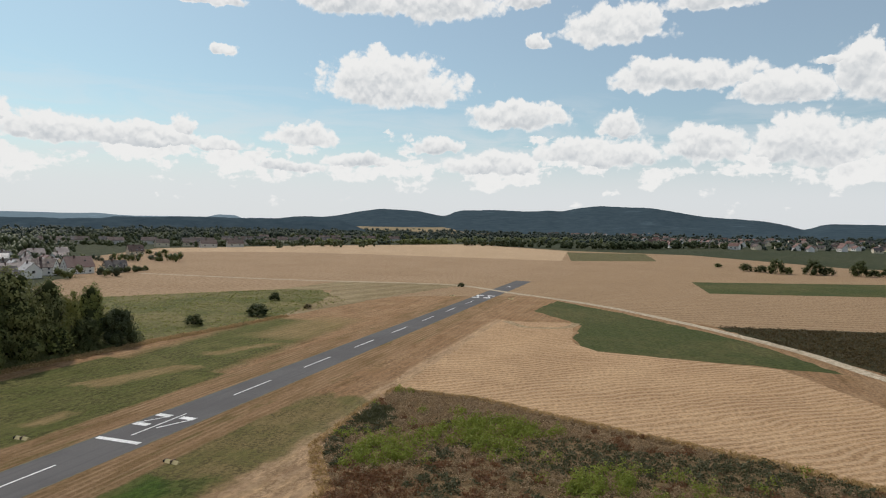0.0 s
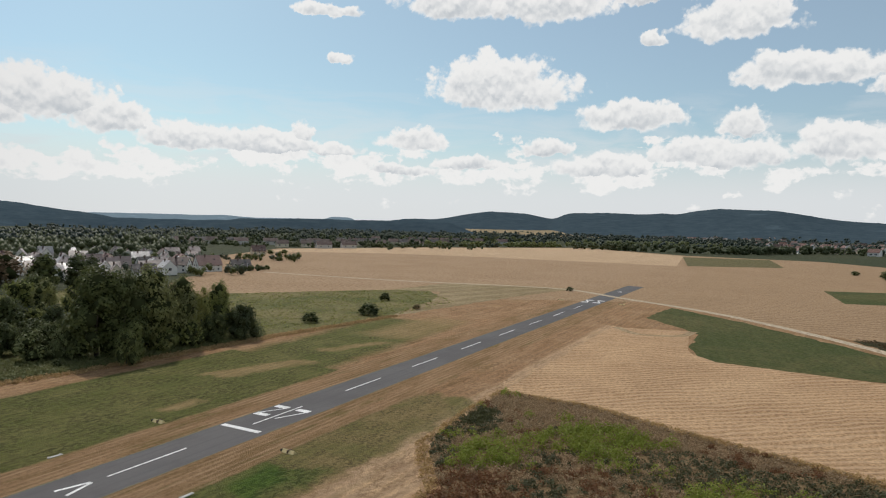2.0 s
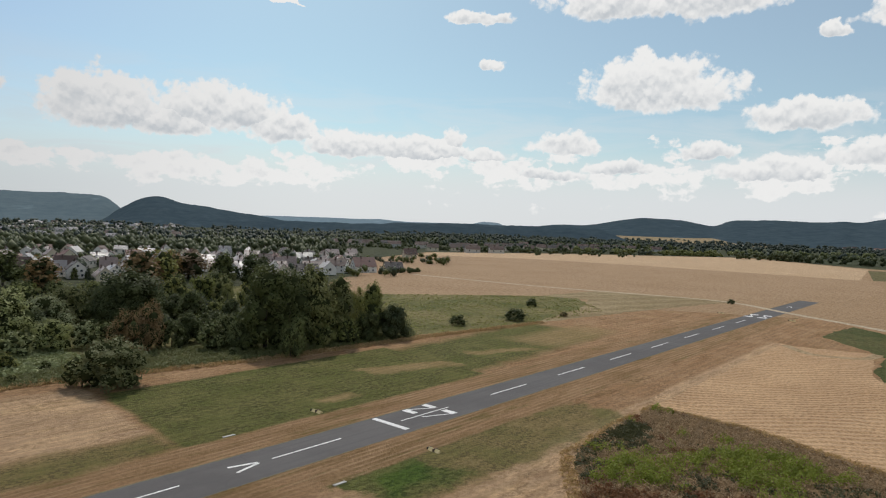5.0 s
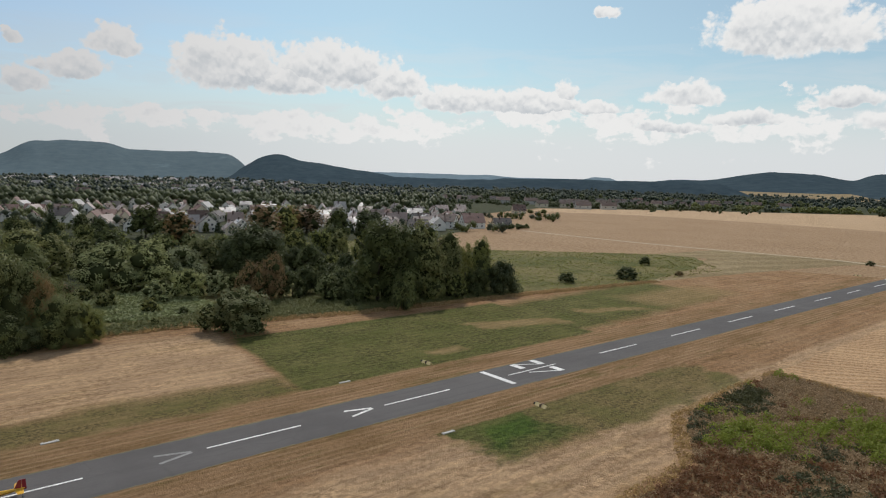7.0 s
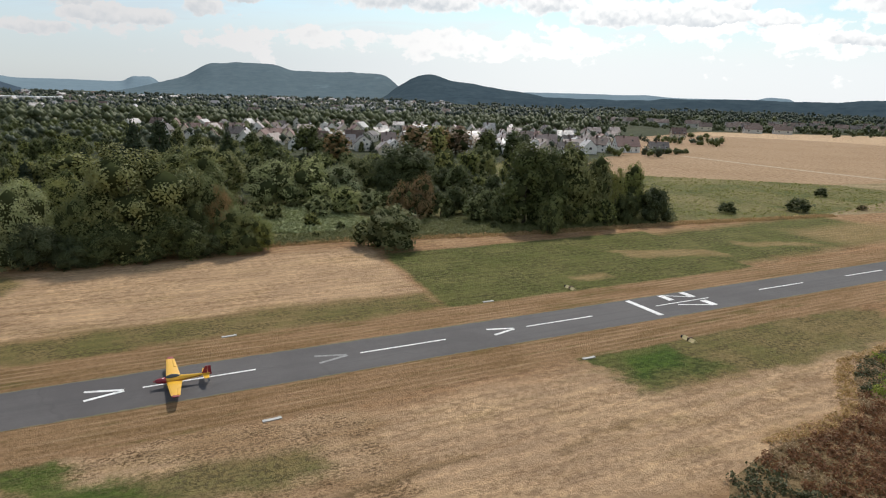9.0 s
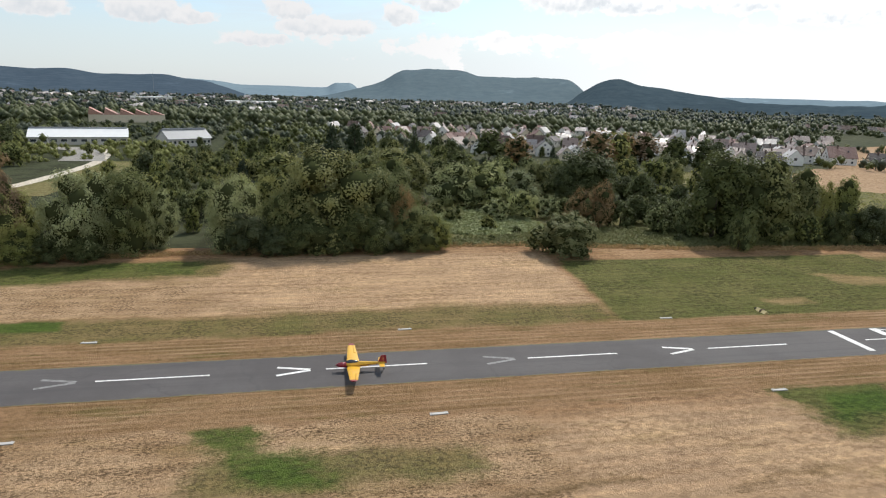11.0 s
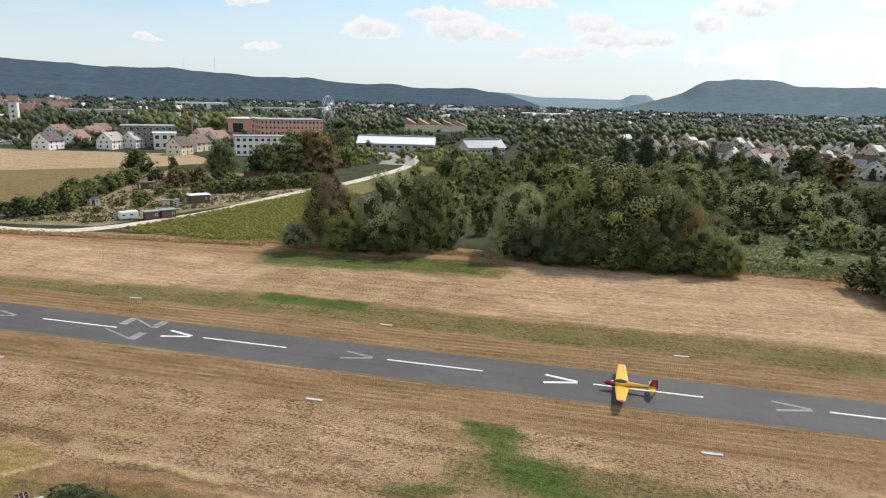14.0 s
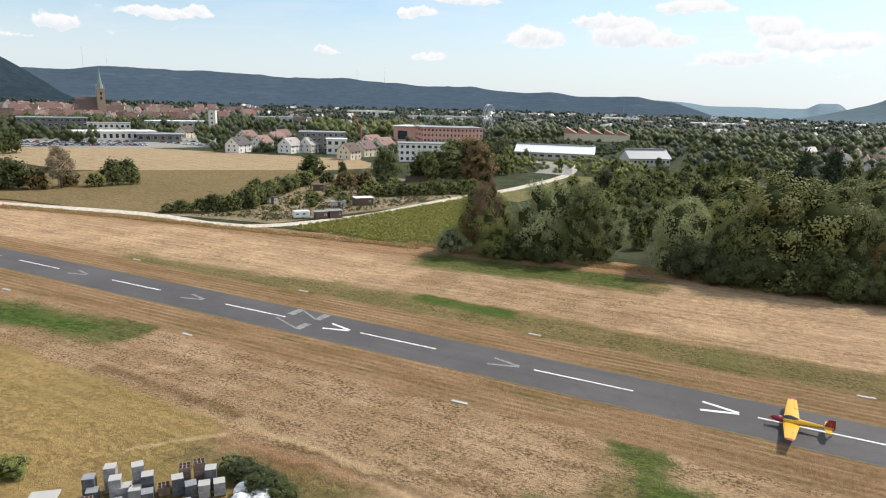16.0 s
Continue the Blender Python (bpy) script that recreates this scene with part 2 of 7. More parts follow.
def airfield_colour(N):
    at = place_of(N)
    wander = N.put("ShaderNodeTexNoise", {"Vector": at, "Scale": 0.11, "Detail": 7.0, "Roughness": 0.72}).outputs["Color"]
    loose = N.vec("ADD", at, N.vec("MULTIPLY", N.vec("SUBTRACT", wander, (0.5, 0.5, 0.5)), (16, 9, 0)))
    tight = N.vec("ADD", at, N.vec("MULTIPLY", N.vec("SUBTRACT", wander, (0.5, 0.5, 0.5)), (4.5, 2.6, 0)))

    def plot(x0, x1, y0, y1, turn=0.0, shear=0.0, soft=1.0, ragged=True):
        """A piece of ground between two lines along and two across the strip, 1 inside; turn and shear slant its sides."""
        q = N.put("ShaderNodeSeparateXYZ", {0: loose if ragged else tight})
        px = N.math("MULTIPLY_ADD", N.math("SUBTRACT", q.outputs[1], (y0 + y1) / 2), -shear, q.outputs[0])
        py = N.math("MULTIPLY_ADD", N.math("SUBTRACT", q.outputs[0], (x0 + x1) / 2), -turn, q.outputs[1])
        out = N.math("MULTIPLY", N.ramp(px, x0 - soft, x0 + soft), N.ramp(px, x1 + soft, x1 - soft))
        return N.math("MULTIPLY", out, N.math("MULTIPLY", N.ramp(py, y0 - soft, y0 + soft), N.ramp(py, y1 + soft, y1 - soft)))

    def lay(base, tone, plots, strength=1.0):
        m = None
        for p in plots:
            m = p if m is None else N.math("MAXIMUM", m, p)
        return N.mix(N.math("MULTIPLY", m, strength), base, tone)

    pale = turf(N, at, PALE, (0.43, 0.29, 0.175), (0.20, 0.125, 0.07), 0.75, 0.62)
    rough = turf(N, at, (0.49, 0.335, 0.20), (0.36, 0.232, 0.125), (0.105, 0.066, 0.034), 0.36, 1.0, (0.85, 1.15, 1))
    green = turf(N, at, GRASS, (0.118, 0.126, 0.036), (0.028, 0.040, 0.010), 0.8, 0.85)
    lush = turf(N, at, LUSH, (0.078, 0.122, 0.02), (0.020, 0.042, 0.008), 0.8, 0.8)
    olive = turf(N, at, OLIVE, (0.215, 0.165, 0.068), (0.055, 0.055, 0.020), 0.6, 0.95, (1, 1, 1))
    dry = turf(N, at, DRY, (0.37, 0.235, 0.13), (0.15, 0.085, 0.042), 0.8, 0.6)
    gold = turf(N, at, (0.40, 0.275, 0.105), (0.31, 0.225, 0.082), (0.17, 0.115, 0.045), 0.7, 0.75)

    base = dry
    # pale stubble in wide plots beside the strip
    base = lay(base, pale, [plot(-18, 51, 103, 140, 0, 0.10, 1.0, False), plot(-150, -16, 103, 125, 0.02, 0, 3.0), plot(-30, 62, 36, 63, 0, 0, 3.0), plot(54, 100, 42, 53, 0.05, 0, 2.0), plot(-330, -60, 90, 118, 0.06, 0, 5.0), plot(92, 236, 51.0, 56.0, 0.012, 0, 1.2, False)], 0.92)
    base = lay(base, rough, [plot(-82, 24, 47, 65.5, 0, 0, 1.2), plot(-30, 12, 57, 66, 0, 0, 1.0), plot(-300, -80, 40, 66, 0, 0, 4.0), plot(-62, -18, 104, 122, 0, 0, 4.0)], 0.85)
    # longer streaks across the dry ground
    q = N.vec("MULTIPLY", loose, (0.035, 0.42, 1))
    streak_a = N.ramp(N.noise(q, 1.0, 5.0, 0.68), 0.50, 0.66)
    base = N.mix(N.math("MULTIPLY", streak_a, 0.55), base, N.vec("MULTIPLY", base, (0.56, 0.51, 0.44)))
    streak_b = N.ramp(N.noise(N.vec("ADD", q, (9, 23, 0)), 1.0, 5.0, 0.68), 0.53, 0.68)
    base = N.mix(N.math("MULTIPLY", streak_b, 0.45), base, N.vec("MULTIPLY", base, (1.38, 1.36, 1.34)))
    # green and olive growth
    base = lay(base, olive, [plot(-75, 50, 92.5, 102.5, 0, 0, 2.0), plot(-125, -60, 90, 99, 0.05, 0, 2.5), plot(56, 118, 52.5, 67, -0.03, 0, 1.5), plot(-12, 16, 53, 59, 0, 0, 2.0), plot(-70, -16, 123, 137, 0.10, 0, 2.0), plot(-52, -26, 36, 44, 0, 0, 2.0), plot(-20, 10, 84.9, 89, 0, 0, 1.6), plot(-20, 0, 68, 74.1, 0, 0, 1.6)], 0.82)
    base = lay(base, green, [plot(51.5, 128, 92.5, 131.5, 0.0, 0.10, 1.0, False), plot(120, 205, 98, 129, 0.06, 0, 4.0), plot(57, 72, 55, 66.5, 0, -0.3, 1.0), plot(-68, -22, 125, 136, 0.10, 0, 1.2), plot(-150, -80, 53, 63, 0.12, 0, 2.0)], 0.86)
    base = lay(base, lush, [plot(-13, -4, 60, 66.5, -0.35, -0.5, 2.0), plot(-8, 1, 54.5, 61, -0.35, -0.3, 2.0), plot(-17, -9, 50, 52.5, 0, 0, 1.6), plot(-56, -36, 98.5, 103, -0.05, 0, 0.8, False), plot(60, 70, 58, 64, 0, 0, 1.4), plot(-120, -88, 56, 61, 0.12, 0, 1.5)], 0.85)
    # dry islands in the green
    base = lay(base, turf(N, at, (0.34, 0.235, 0.115), (0.27, 0.185, 0.085), (0.15, 0.11, 0.05), 0.7, 0.6), [plot(104, 129, 106, 112.5, -0.30, 0, 1.5), plot(142, 163, 104.5, 109.5, -0.3, 0, 1.5), plot(170, 215, 100, 118, 0, 0, 5.0), plot(80, 90, 98, 101, 0, 0, 1.5)], 0.8)
    # yellowed grass by the stacked goods, with its worn paths
    base = lay(base, gold, [plot(-130, -50, 10, 50.5, -0.06, 0, 1.0, False), plot(-60, -36, 20, 40, 0, 0, 2.0)], 0.85)
    base = lay(base, turf(N, at, (0.13, 0.082, 0.035), (0.18, 0.115, 0.05), (0.06, 0.038, 0.018), 0.6, 0.7), [plot(-76, -49, 50.3, 51.9, -0.06, 0, 0.6, False), plot(-42, -22, 46.6, 47.8, -0.10, 0, 0.8), plot(8, 30, 49.2, 50.4, 0.12, 0, 0.6), plot(-30, -8, 50, 51, 0, 0, 0.8), plot(38, 52, 48, 49, 0.15, 0, 0.8)], 0.62)
    base = lay(base, (0.50, 0.36, 0.20), [plot(-54.5, -48.5, 42.6, 43.6, 1.25, 0, 0.45, False), plot(-50, -30, 48.6, 49.8, -0.12, 0, 0.8)], 0.7)
    # the mown shoulders of the runway: fine pale swaths on red-brown ground
    sides = N.math("ABSOLUTE", N.math("SUBTRACT", N.put("ShaderNodeSeparateXYZ", {0: tight}).outputs[1], 79.3))
    shoulder = N.ramp(sides, 13.6, 12.6)
    ground = N.mix(N.ramp(N.noise(N.vec("MULTIPLY", at, (0.05, 0.25, 1)), 1.0, 5.0, 0.65), 0.40, 0.62), (0.325, 0.198, 0.103), (0.236, 0.144, 0.066))
    ground = N.mix(N.ramp(N.noise(N.vec("MULTIPLY", at, (0.045, 0.2, 1)), 1.3, 5.0, 0.7), 0.54, 0.66, 0.0, 0.75), ground, (0.145, 0.118, 0.036))
    ground = N.mix(N.ramp(N.noise(at, 1.4, 3.0, 0.65), 0.60, 0.36, 0.0, 0.45), ground, N.vec("MULTIPLY", ground, (0.45, 0.42, 0.40)))
    swath = N.math("MULTIPLY", stripes(N, at, 0.0, 1.25, 0.05, 0.5), N.ramp(N.noise(N.vec("MULTIPLY", at, (0.10, 1.3, 1)), 1.0, 5.0, 0.7), 0.34, 0.60))
    worn = N.ramp(N.noise(N.vec("MULTIPLY", at, (0.06, 0.15, 1)), 1.0, 5.0, 0.7), 0.36, 0.64, 0.08, 0.62)
    ground = N.mix(N.math("MULTIPLY", swath, worn), ground, (0.50, 0.345, 0.21))
    base = N.mix(N.math("MULTIPLY", shoulder, 0.92), base, ground)
    # mown lines further out are fainter
    lines = stripes(N, at, 0.0, 2.3, 0.05)
    base = N.mix(N.math("MULTIPLY", N.math("MULTIPLY", lines, 0.26), N.math("SUBTRACT", 1.0, shoulder)), base, N.vec("MULTIPLY", base, (1.5, 1.45, 1.4)))
    thin = N.ramp(N.noise(N.vec("MULTIPLY", at, (0.05, 0.15, 1)), 1.0, 6.0, 0.7), 0.52, 0.66)
    return N.mix(N.math("MULTIPLY", thin, 0.36), base, N.vec("MULTIPLY", base, (0.66, 0.70, 0.50)))


def rough_ground(scale=1.2):
    return lambda N: N.math("ADD", N.noise(place_of(N), scale, 6.0, 0.8), N.math("MULTIPLY", N.noise(place_of(N), scale * 3.0, 3.0, 0.7), 0.5))


M = {}
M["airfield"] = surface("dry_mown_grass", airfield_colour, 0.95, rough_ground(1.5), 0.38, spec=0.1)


def field(name, a, b, c, angle=None, period=4.0, line=(0.3, 0.22, 0.14), amount=0.5, coarse=0.02, mid=0.15, grain=2.2, bump=0.3, wobble=0.5):
    def colour(N):
        at = place_of(N)
        col = blotches(N, at, a, b, c, coarse, mid, grain)
        if angle is not None:
            col = N.mix(N.math("MULTIPLY", stripes(N, at, angle, period, wobble), amount), col, line)
        return col
    M[name] = surface(name, colour, 0.95, rough_ground(1.0), bump, spec=0.1)


field("far_land", (0.060, 0.066, 0.034), (0.040, 0.052, 0.026), (0.050, 0.058, 0.029), None, coarse=0.004, mid=0.02, grain=0.3)
field("stubble", (0.50, 0.328, 0.188), (0.43, 0.270, 0.148), (0.33, 0.200, 0.108), -52, 2.1, (0.68, 0.48, 0.30), 0.40, wobble=1.6, mid=0.06, grain=3.4)
field("wheat", (0.375, 0.256, 0.160), (0.33, 0.220, 0.132), (0.395, 0.273, 0.170), 62, 9.0, (0.32, 0.228, 0.14), 0.15, mid=0.03, grain=1.4)
field("wheat_pale", (0.54, 0.39, 0.255), (0.49, 0.345, 0.22), (0.46, 0.325, 0.20), 62, 9.0, (0.46, 0.33, 0.205), 0.15, mid=0.03, grain=1.4)
field("stubble_far", (0.335, 0.222, 0.13), (0.29, 0.188, 0.108), (0.36, 0.245, 0.148), -80, 6.0, (0.41, 0.293, 0.184), 0.45)
field("clover", (0.070, 0.084, 0.027), (0.135, 0.118, 0.050), (0.056, 0.072, 0.022), 10, 5.0, (0.09, 0.10, 0.04), 0.2)
field("dull_green", (0.135, 0.120, 0.055), (0.115, 0.11, 0.048), (0.16, 0.13, 0.065))
field("heath", (0.065, 0.055, 0.026), (0.085, 0.062, 0.034), (0.05, 0.052, 0.02), grain=2.0, bump=0.8)
field("meadow", (0.095, 0.108, 0.033), (0.250, 0.205, 0.100), (0.185, 0.165, 0.070), coarse=0.03, mid=0.08)
field("dry_meadow", (0.33, 0.255, 0.15), (0.25, 0.185, 0.10), (0.19, 0.15, 0.075), -20, 14, (0.42, 0.335, 0.21), 0.22)
field("ploughed", (0.195, 0.145, 0.070), (0.155, 0.125, 0.055), (0.235, 0.165, 0.088), -12, 3.0, (0.26, 0.185, 0.10), 0.15)
field("straw", (0.40, 0.305, 0.185), (0.36, 0.265, 0.16), (0.30, 0.21, 0.125), -12, 8.0, (0.46, 0.36, 0.23), 0.22)
field("gravel", (0.62, 0.575, 0.50), (0.56, 0.51, 0.44), (0.50, 0.45, 0.375), mid=0.6, grain=3.0, bump=0.05)
field("track", (0.52, 0.44, 0.33), (0.46, 0.38, 0.28), (0.40, 0.32, 0.23), mid=0.5, grain=2.0, bump=0.08)
field("weedy_soil", (0.21, 0.140, 0.078), (0.14, 0.108, 0.050), (0.26, 0.178, 0.10), mid=0.3, grain=2.0, bump=0.4)
field("paving", (0.34, 0.33, 0.31), (0.30, 0.29, 0.275), (0.27, 0.26, 0.25), mid=0.4, grain=2.0, bump=0.02)
field("garden_soil", (0.27, 0.21, 0.135), (0.16, 0.14, 0.07), (0.34, 0.275, 0.19), coarse=0.08, mid=0.4)


def asphalt_colour(N):
    at = place_of(N)
    patchy_ = N.ramp(N.noise(at, 0.07, 5.0, 0.65), 0.36, 0.64)
    col = N.mix(patchy_, (0.084, 0.076, 0.075), (0.110, 0.101, 0.099))
    col = N.mix(N.ramp(N.noise(at, 5.0, 5.0, 0.75), 0.3, 0.7, 0.0, 0.4), col, (0.066, 0.063, 0.063))
    streaks = N.noise(N.vec("MULTIPLY", at, (0.02, 0.9, 1)), 1.0, 5.0, 0.65)
    col = N.mix(N.ramp(streaks, 0.45, 0.7, 0.0, 0.45), col, (0.064, 0.062, 0.062))
    bent = N.vec("ADD", at, N.vec("MULTIPLY", N.put("ShaderNodeTexNoise", {"Vector": at, "Scale": 0.3}).outputs["Color"], (4, 4, 0)))
    cracks = N.put("ShaderNodeTexVoronoi", {"Vector": bent, "Scale": 0.045})
    cracks.feature = "DISTANCE_TO_EDGE"
    cell = cracks.outputs["Distance"]
    col = N.mix(N.ramp(cell, 0.006, 0.002, 0.0, 0.16), col, (0.04, 0.04, 0.04))
    # soil and grass creep over the crumbling edges
    off = N.math("ABSOLUTE", N.math("SUBTRACT", N.put("ShaderNodeSeparateXYZ", {0: at}).outputs[1], 79.5))
    creep = N.math("MULTIPLY_ADD", N.math("SUBTRACT", N.noise(at, 0.5, 7.0, 0.75), 0.5), 1.6, off)
    return N.mix(N.ramp(creep, 4.75, 5.15), col, N.mix(N.noise(at, 0.3, 3.0), (0.20, 0.14, 0.08), (0.10, 0.105, 0.045)))


M["asphalt"] = surface("asphalt", asphalt_colour, 0.85, lambda N: N.noise(place_of(N), 9.0, 4.0, 0.7), 0.02, spec=0.3)


def paint_colour(tone, worn):
    def colour(N):
        at = place_of(N)
        rub = N.math("ADD", N.noise(at, 1.4, 6.0, 0.75), N.math("MULTIPLY", N.noise(at, 0.25, 3.0), 0.4))
        return N.mix(N.ramp(rub, 0.58, 0.9, 0.0, worn), tone, (0.13, 0.125, 0.12))
    return colour


M["paint"] = surface("white_road_paint", paint_colour((0.80, 0.79, 0.77), 0.5), 0.7)
M["old_paint"] = surface("faded_road_paint", paint_colour((0.27, 0.265, 0.26), 0.9), 0.85)


def leaf(name, a, b, c=None, trans=0.24):
    def colour(N):
        geo = N.put("ShaderNodeNewGeometry")
        one = N.put("ShaderNodeObjectInfo").outputs["Random"]
        col = N.mix(N.math("POWER", geo.outputs["Random Per Island"], 1.3), a, b)
        lump = N.ramp(N.noise(geo.outputs["Position"], 0.35, 3.0, 0.6), 0.35, 0.65)
        col = N.mix(N.math("MULTIPLY", lump, 0.3), col, c or tuple(0.6 * v for v in a))
        return N.vec("MULTIPLY", col, N.put("ShaderNodeCombineXYZ", {0: N.math("MULTIPLY_ADD", one, 0.35, 0.80), 1: N.math("MULTIPLY_ADD", one, 0.3, 0.85), 2: N.math("MULTIPLY_ADD", one, -0.1, 1.05)}).outputs[0])
    M[name] = surface(name, colour, 0.6, spec=0.2, translucent=trans)


leaf("leaf_green", (0.19, 0.2, 0.064), (0.252, 0.26, 0.094))
leaf("leaf_dark", (0.088, 0.102, 0.038), (0.128, 0.14, 0.056))
leaf("leaf_olive", (0.228, 0.224, 0.078), (0.288, 0.278, 0.106))
leaf("leaf_pale", (0.305, 0.318, 0.15), (0.39, 0.4, 0.2))
leaf("leaf_rust", (0.235, 0.15, 0.072), (0.31, 0.205, 0.104))
# far foliage: lower contrast and bluer, with distance haze put into its colour
leaf("leaf_hazed", (0.062, 0.08, 0.052), (0.084, 0.102, 0.066))
leaf("leaf_wood", (0.085, 0.100, 0.052), (0.122, 0.136, 0.074))
leaf("leaf_fir", (0.040, 0.054, 0.026), (0.064, 0.080, 0.038))
leaf("leaf_twig", (0.22, 0.17, 0.13), (0.30, 0.24, 0.19), trans=0.1)
leaf("weed_bright", (0.205, 0.24, 0.036), (0.33, 0.355, 0.078), trans=0.4)
leaf("weed_dark", (0.095, 0.096, 0.038), (0.165, 0.15, 0.066))
leaf("weed_dry", (0.36, 0.240, 0.120), (0.58, 0.410, 0.225), trans=0.4)
leaf("weed_heath", (0.080, 0.058, 0.028), (0.140, 0.100, 0.050), trans=0.3)
leaf("weed_red", (0.165, 0.078, 0.042), (0.26, 0.132, 0.072), trans=0.4)
leaf("weed_silver", (0.22, 0.245, 0.115), (0.38, 0.4, 0.22), trans=0.2)
# shade deep inside the crowns, given as a dark green colour
M["crown_shade"] = surface("crown_shade", lambda N: N.mix(N.noise(place_of(N), 1.2, 5.0, 0.7), (0.030, 0.037, 0.014), (0.056, 0.062, 0.027)), 1.0, spec=0.0)
leaf("reed", (0.2, 0.205, 0.065), (0.3, 0.285, 0.105), trans=0.3)
leaf("crop", (0.215, 0.212, 0.058), (0.32, 0.3, 0.1), trans=0.3)
M["bark"] = surface("bark", lambda N: N.mix(N.ramp(N.noise(place_of(N), 3.0, 5.0), 0.35, 0.65), (0.055, 0.043, 0.032), (0.11, 0.09, 0.07)), 0.95, lambda N: N.noise(place_of(N), 6.0, 4.0), 0.06)


def plaster(name, tone):
    def colour(N):
        at = place_of(N)
        one = N.put("ShaderNodeObjectInfo").outputs["Random"]
        col = N.mix(N.math("MULTIPLY", N.ramp(N.noise(at, 0.5, 5.0, 0.65), 0.35, 0.75), 0.35), tone, tuple(0.72 * v for v in tone))
        return N.mix(N.math("MULTIPLY", one, 0.35), col, (0.62, 0.56, 0.44))
    M[name] = surface(name, colour, 0.9, lambda N: N.noise(place_of(N), 4.0, 4.0), 0.01)


def roofing(name, a, b, rough=0.65, spec=0.28):
    def colour(N):
        at = place_of(N)
        one = N.put("ShaderNodeObjectInfo").outputs["Random"]
        col = N.mix(one, a, b)
        return N.mix(N.math("MULTIPLY", N.ramp(N.noise(at, 0.9, 6.0, 0.7), 0.3, 0.75), 0.5), col, N.vec("MULTIPLY", col, (0.55, 0.55, 0.55)))

    def tiles(N):
        p = N.put("ShaderNodeSeparateXYZ", {0: place_of(N)})
        return N.math("SINE", N.math("MULTIPLY", p.outputs[2], 26.0))
    M[name] = surface(name, colour, rough, tiles, 0.03, spec=spec)


plaster("plaster_white", (0.78, 0.76, 0.72))
plaster("plaster_cream", (0.66, 0.58, 0.44))
plaster("plaster_grey", (0.50, 0.49, 0.47))
plaster("facade_red", (0.72, 0.31, 0.24))
plaster("sandstone", (0.30, 0.185, 0.125))
plaster("facade_dark", (0.13, 0.135, 0.14))
roofing("roof_red", (0.185, 0.100, 0.080), (0.300, 0.180, 0.150))
# brown tiles made paler: the sun's glare is put into the colour
roofing("roof_glare", (0.33, 0.245, 0.21), (0.43, 0.345, 0.31), 0.5, 0.4)
roofing("roof_pink", (0.44, 0.25, 0.19), (0.52, 0.31, 0.25))
roofing("roof_brown", (0.105, 0.070, 0.057), (0.185, 0.125, 0.105))
roofing("roof_dark", (0.075, 0.065, 0.062), (0.13, 0.11, 0.105))
# grey raised in tone to carry the glancing sun on village roofs
roofing("roof_grey", (0.34, 0.30, 0.28), (0.52, 0.47, 0.44), 0.40, 0.6)
roofing("roof_copper", (0.22, 0.31, 0.28), (0.28, 0.36, 0.33))
M["sheet_white"] = surface("white_roof_sheet", lambda N: N.mix(N.noise(place_of(N), 0.4, 5.0), (0.70, 0.71, 0.70), (0.82, 0.82, 0.80)), 0.5)
M["glass"] = surface("window_glass", lambda N: N.mix(N.noise(place_of(N), 0.6, 2.0), (0.02, 0.025, 0.03), (0.05, 0.06, 0.07)), 0.08, spec=0.8)
M["window_white"] = surface("white_window_frame", (0.75, 0.75, 0.74), 0.5)
M["wood_dark"] = surface("weathered_wood", lambda N: N.mix(N.noise(place_of(N), 2.0, 5.0), (0.09, 0.06, 0.04), (0.17, 0.12, 0.085)), 0.85)
M["metal_grey"] = surface("galvanised_steel", lambda N: N.mix(N.noise(place_of(N), 2.0, 4.0), (0.24, 0.25, 0.26), (0.36, 0.37, 0.38)), 0.6, metal=0.25)
M["rubber"] = surface("black_rubber", lambda N: N.mix(N.noise(place_of(N), 8.0, 3.0), (0.015, 0.015, 0.015), (0.035, 0.034, 0.033)), 0.8)


def enamel(name, tone, rough=0.28, var=0.85):
    M[name] = surface(name, lambda N: N.mix(N.noise(place_of(N), 1.5, 5.0, 0.6), tone, tuple(var * v for v in tone)), rough, spec=0.5)


enamel("plane_yellow", (0.78, 0.43, 0.035))
enamel("plane_red", (0.26, 0.022, 0.035))
enamel("car_white", (0.75, 0.75, 0.75))
enamel("car_silver", (0.42, 0.43, 0.45))
enamel("car_black", (0.03, 0.03, 0.035))
enamel("car_red", (0.35, 0.03, 0.03))
enamel("car_blue", (0.04, 0.08, 0.2))
enamel("marker_yellow", (0.62, 0.50, 0.24), 0.6)
enamel("board_white", (0.50, 0.48, 0.45), 0.7, 0.7)
enamel("wrap_white", (0.80, 0.80, 0.80), 0.35, 0.7)
enamel("crane_orange", (0.42, 0.13, 0.05), 0.6)

from mathutils.geometry import tessellate_polygon

# ---------------------------------------------------------------- mesh helpers
def mesh_of(name, verts, faces, material, smooth=False):
    me = bpy.data.meshes.new(name)
    me.from_pydata([tuple(v) for v in verts], [], faces)
    for m in (material if isinstance(material, (list, tuple)) else [material]):
        me.materials.append(m)
    if smooth:
        me.shade_smooth()
    me.update()
    return me


def link_part(name, me, parent=None, label=""):
    ob = new(name, me)
    ob.parent = parent
    if label:
        ob["label"] = label
    return ob


def part(name, bm, material, parent=None, label="", smooth=False):
    """Links a bmesh as one mesh object under a thing or a part."""
    me = bpy.data.meshes.new(name)
    bmesh.ops.recalc_face_normals(bm, faces=bm.faces)
    bm.to_mesh(me)
    bm.free()
    me.materials.append(material)
    if smooth:
        me.shade_smooth()
    return link_part(name, me, parent, label)


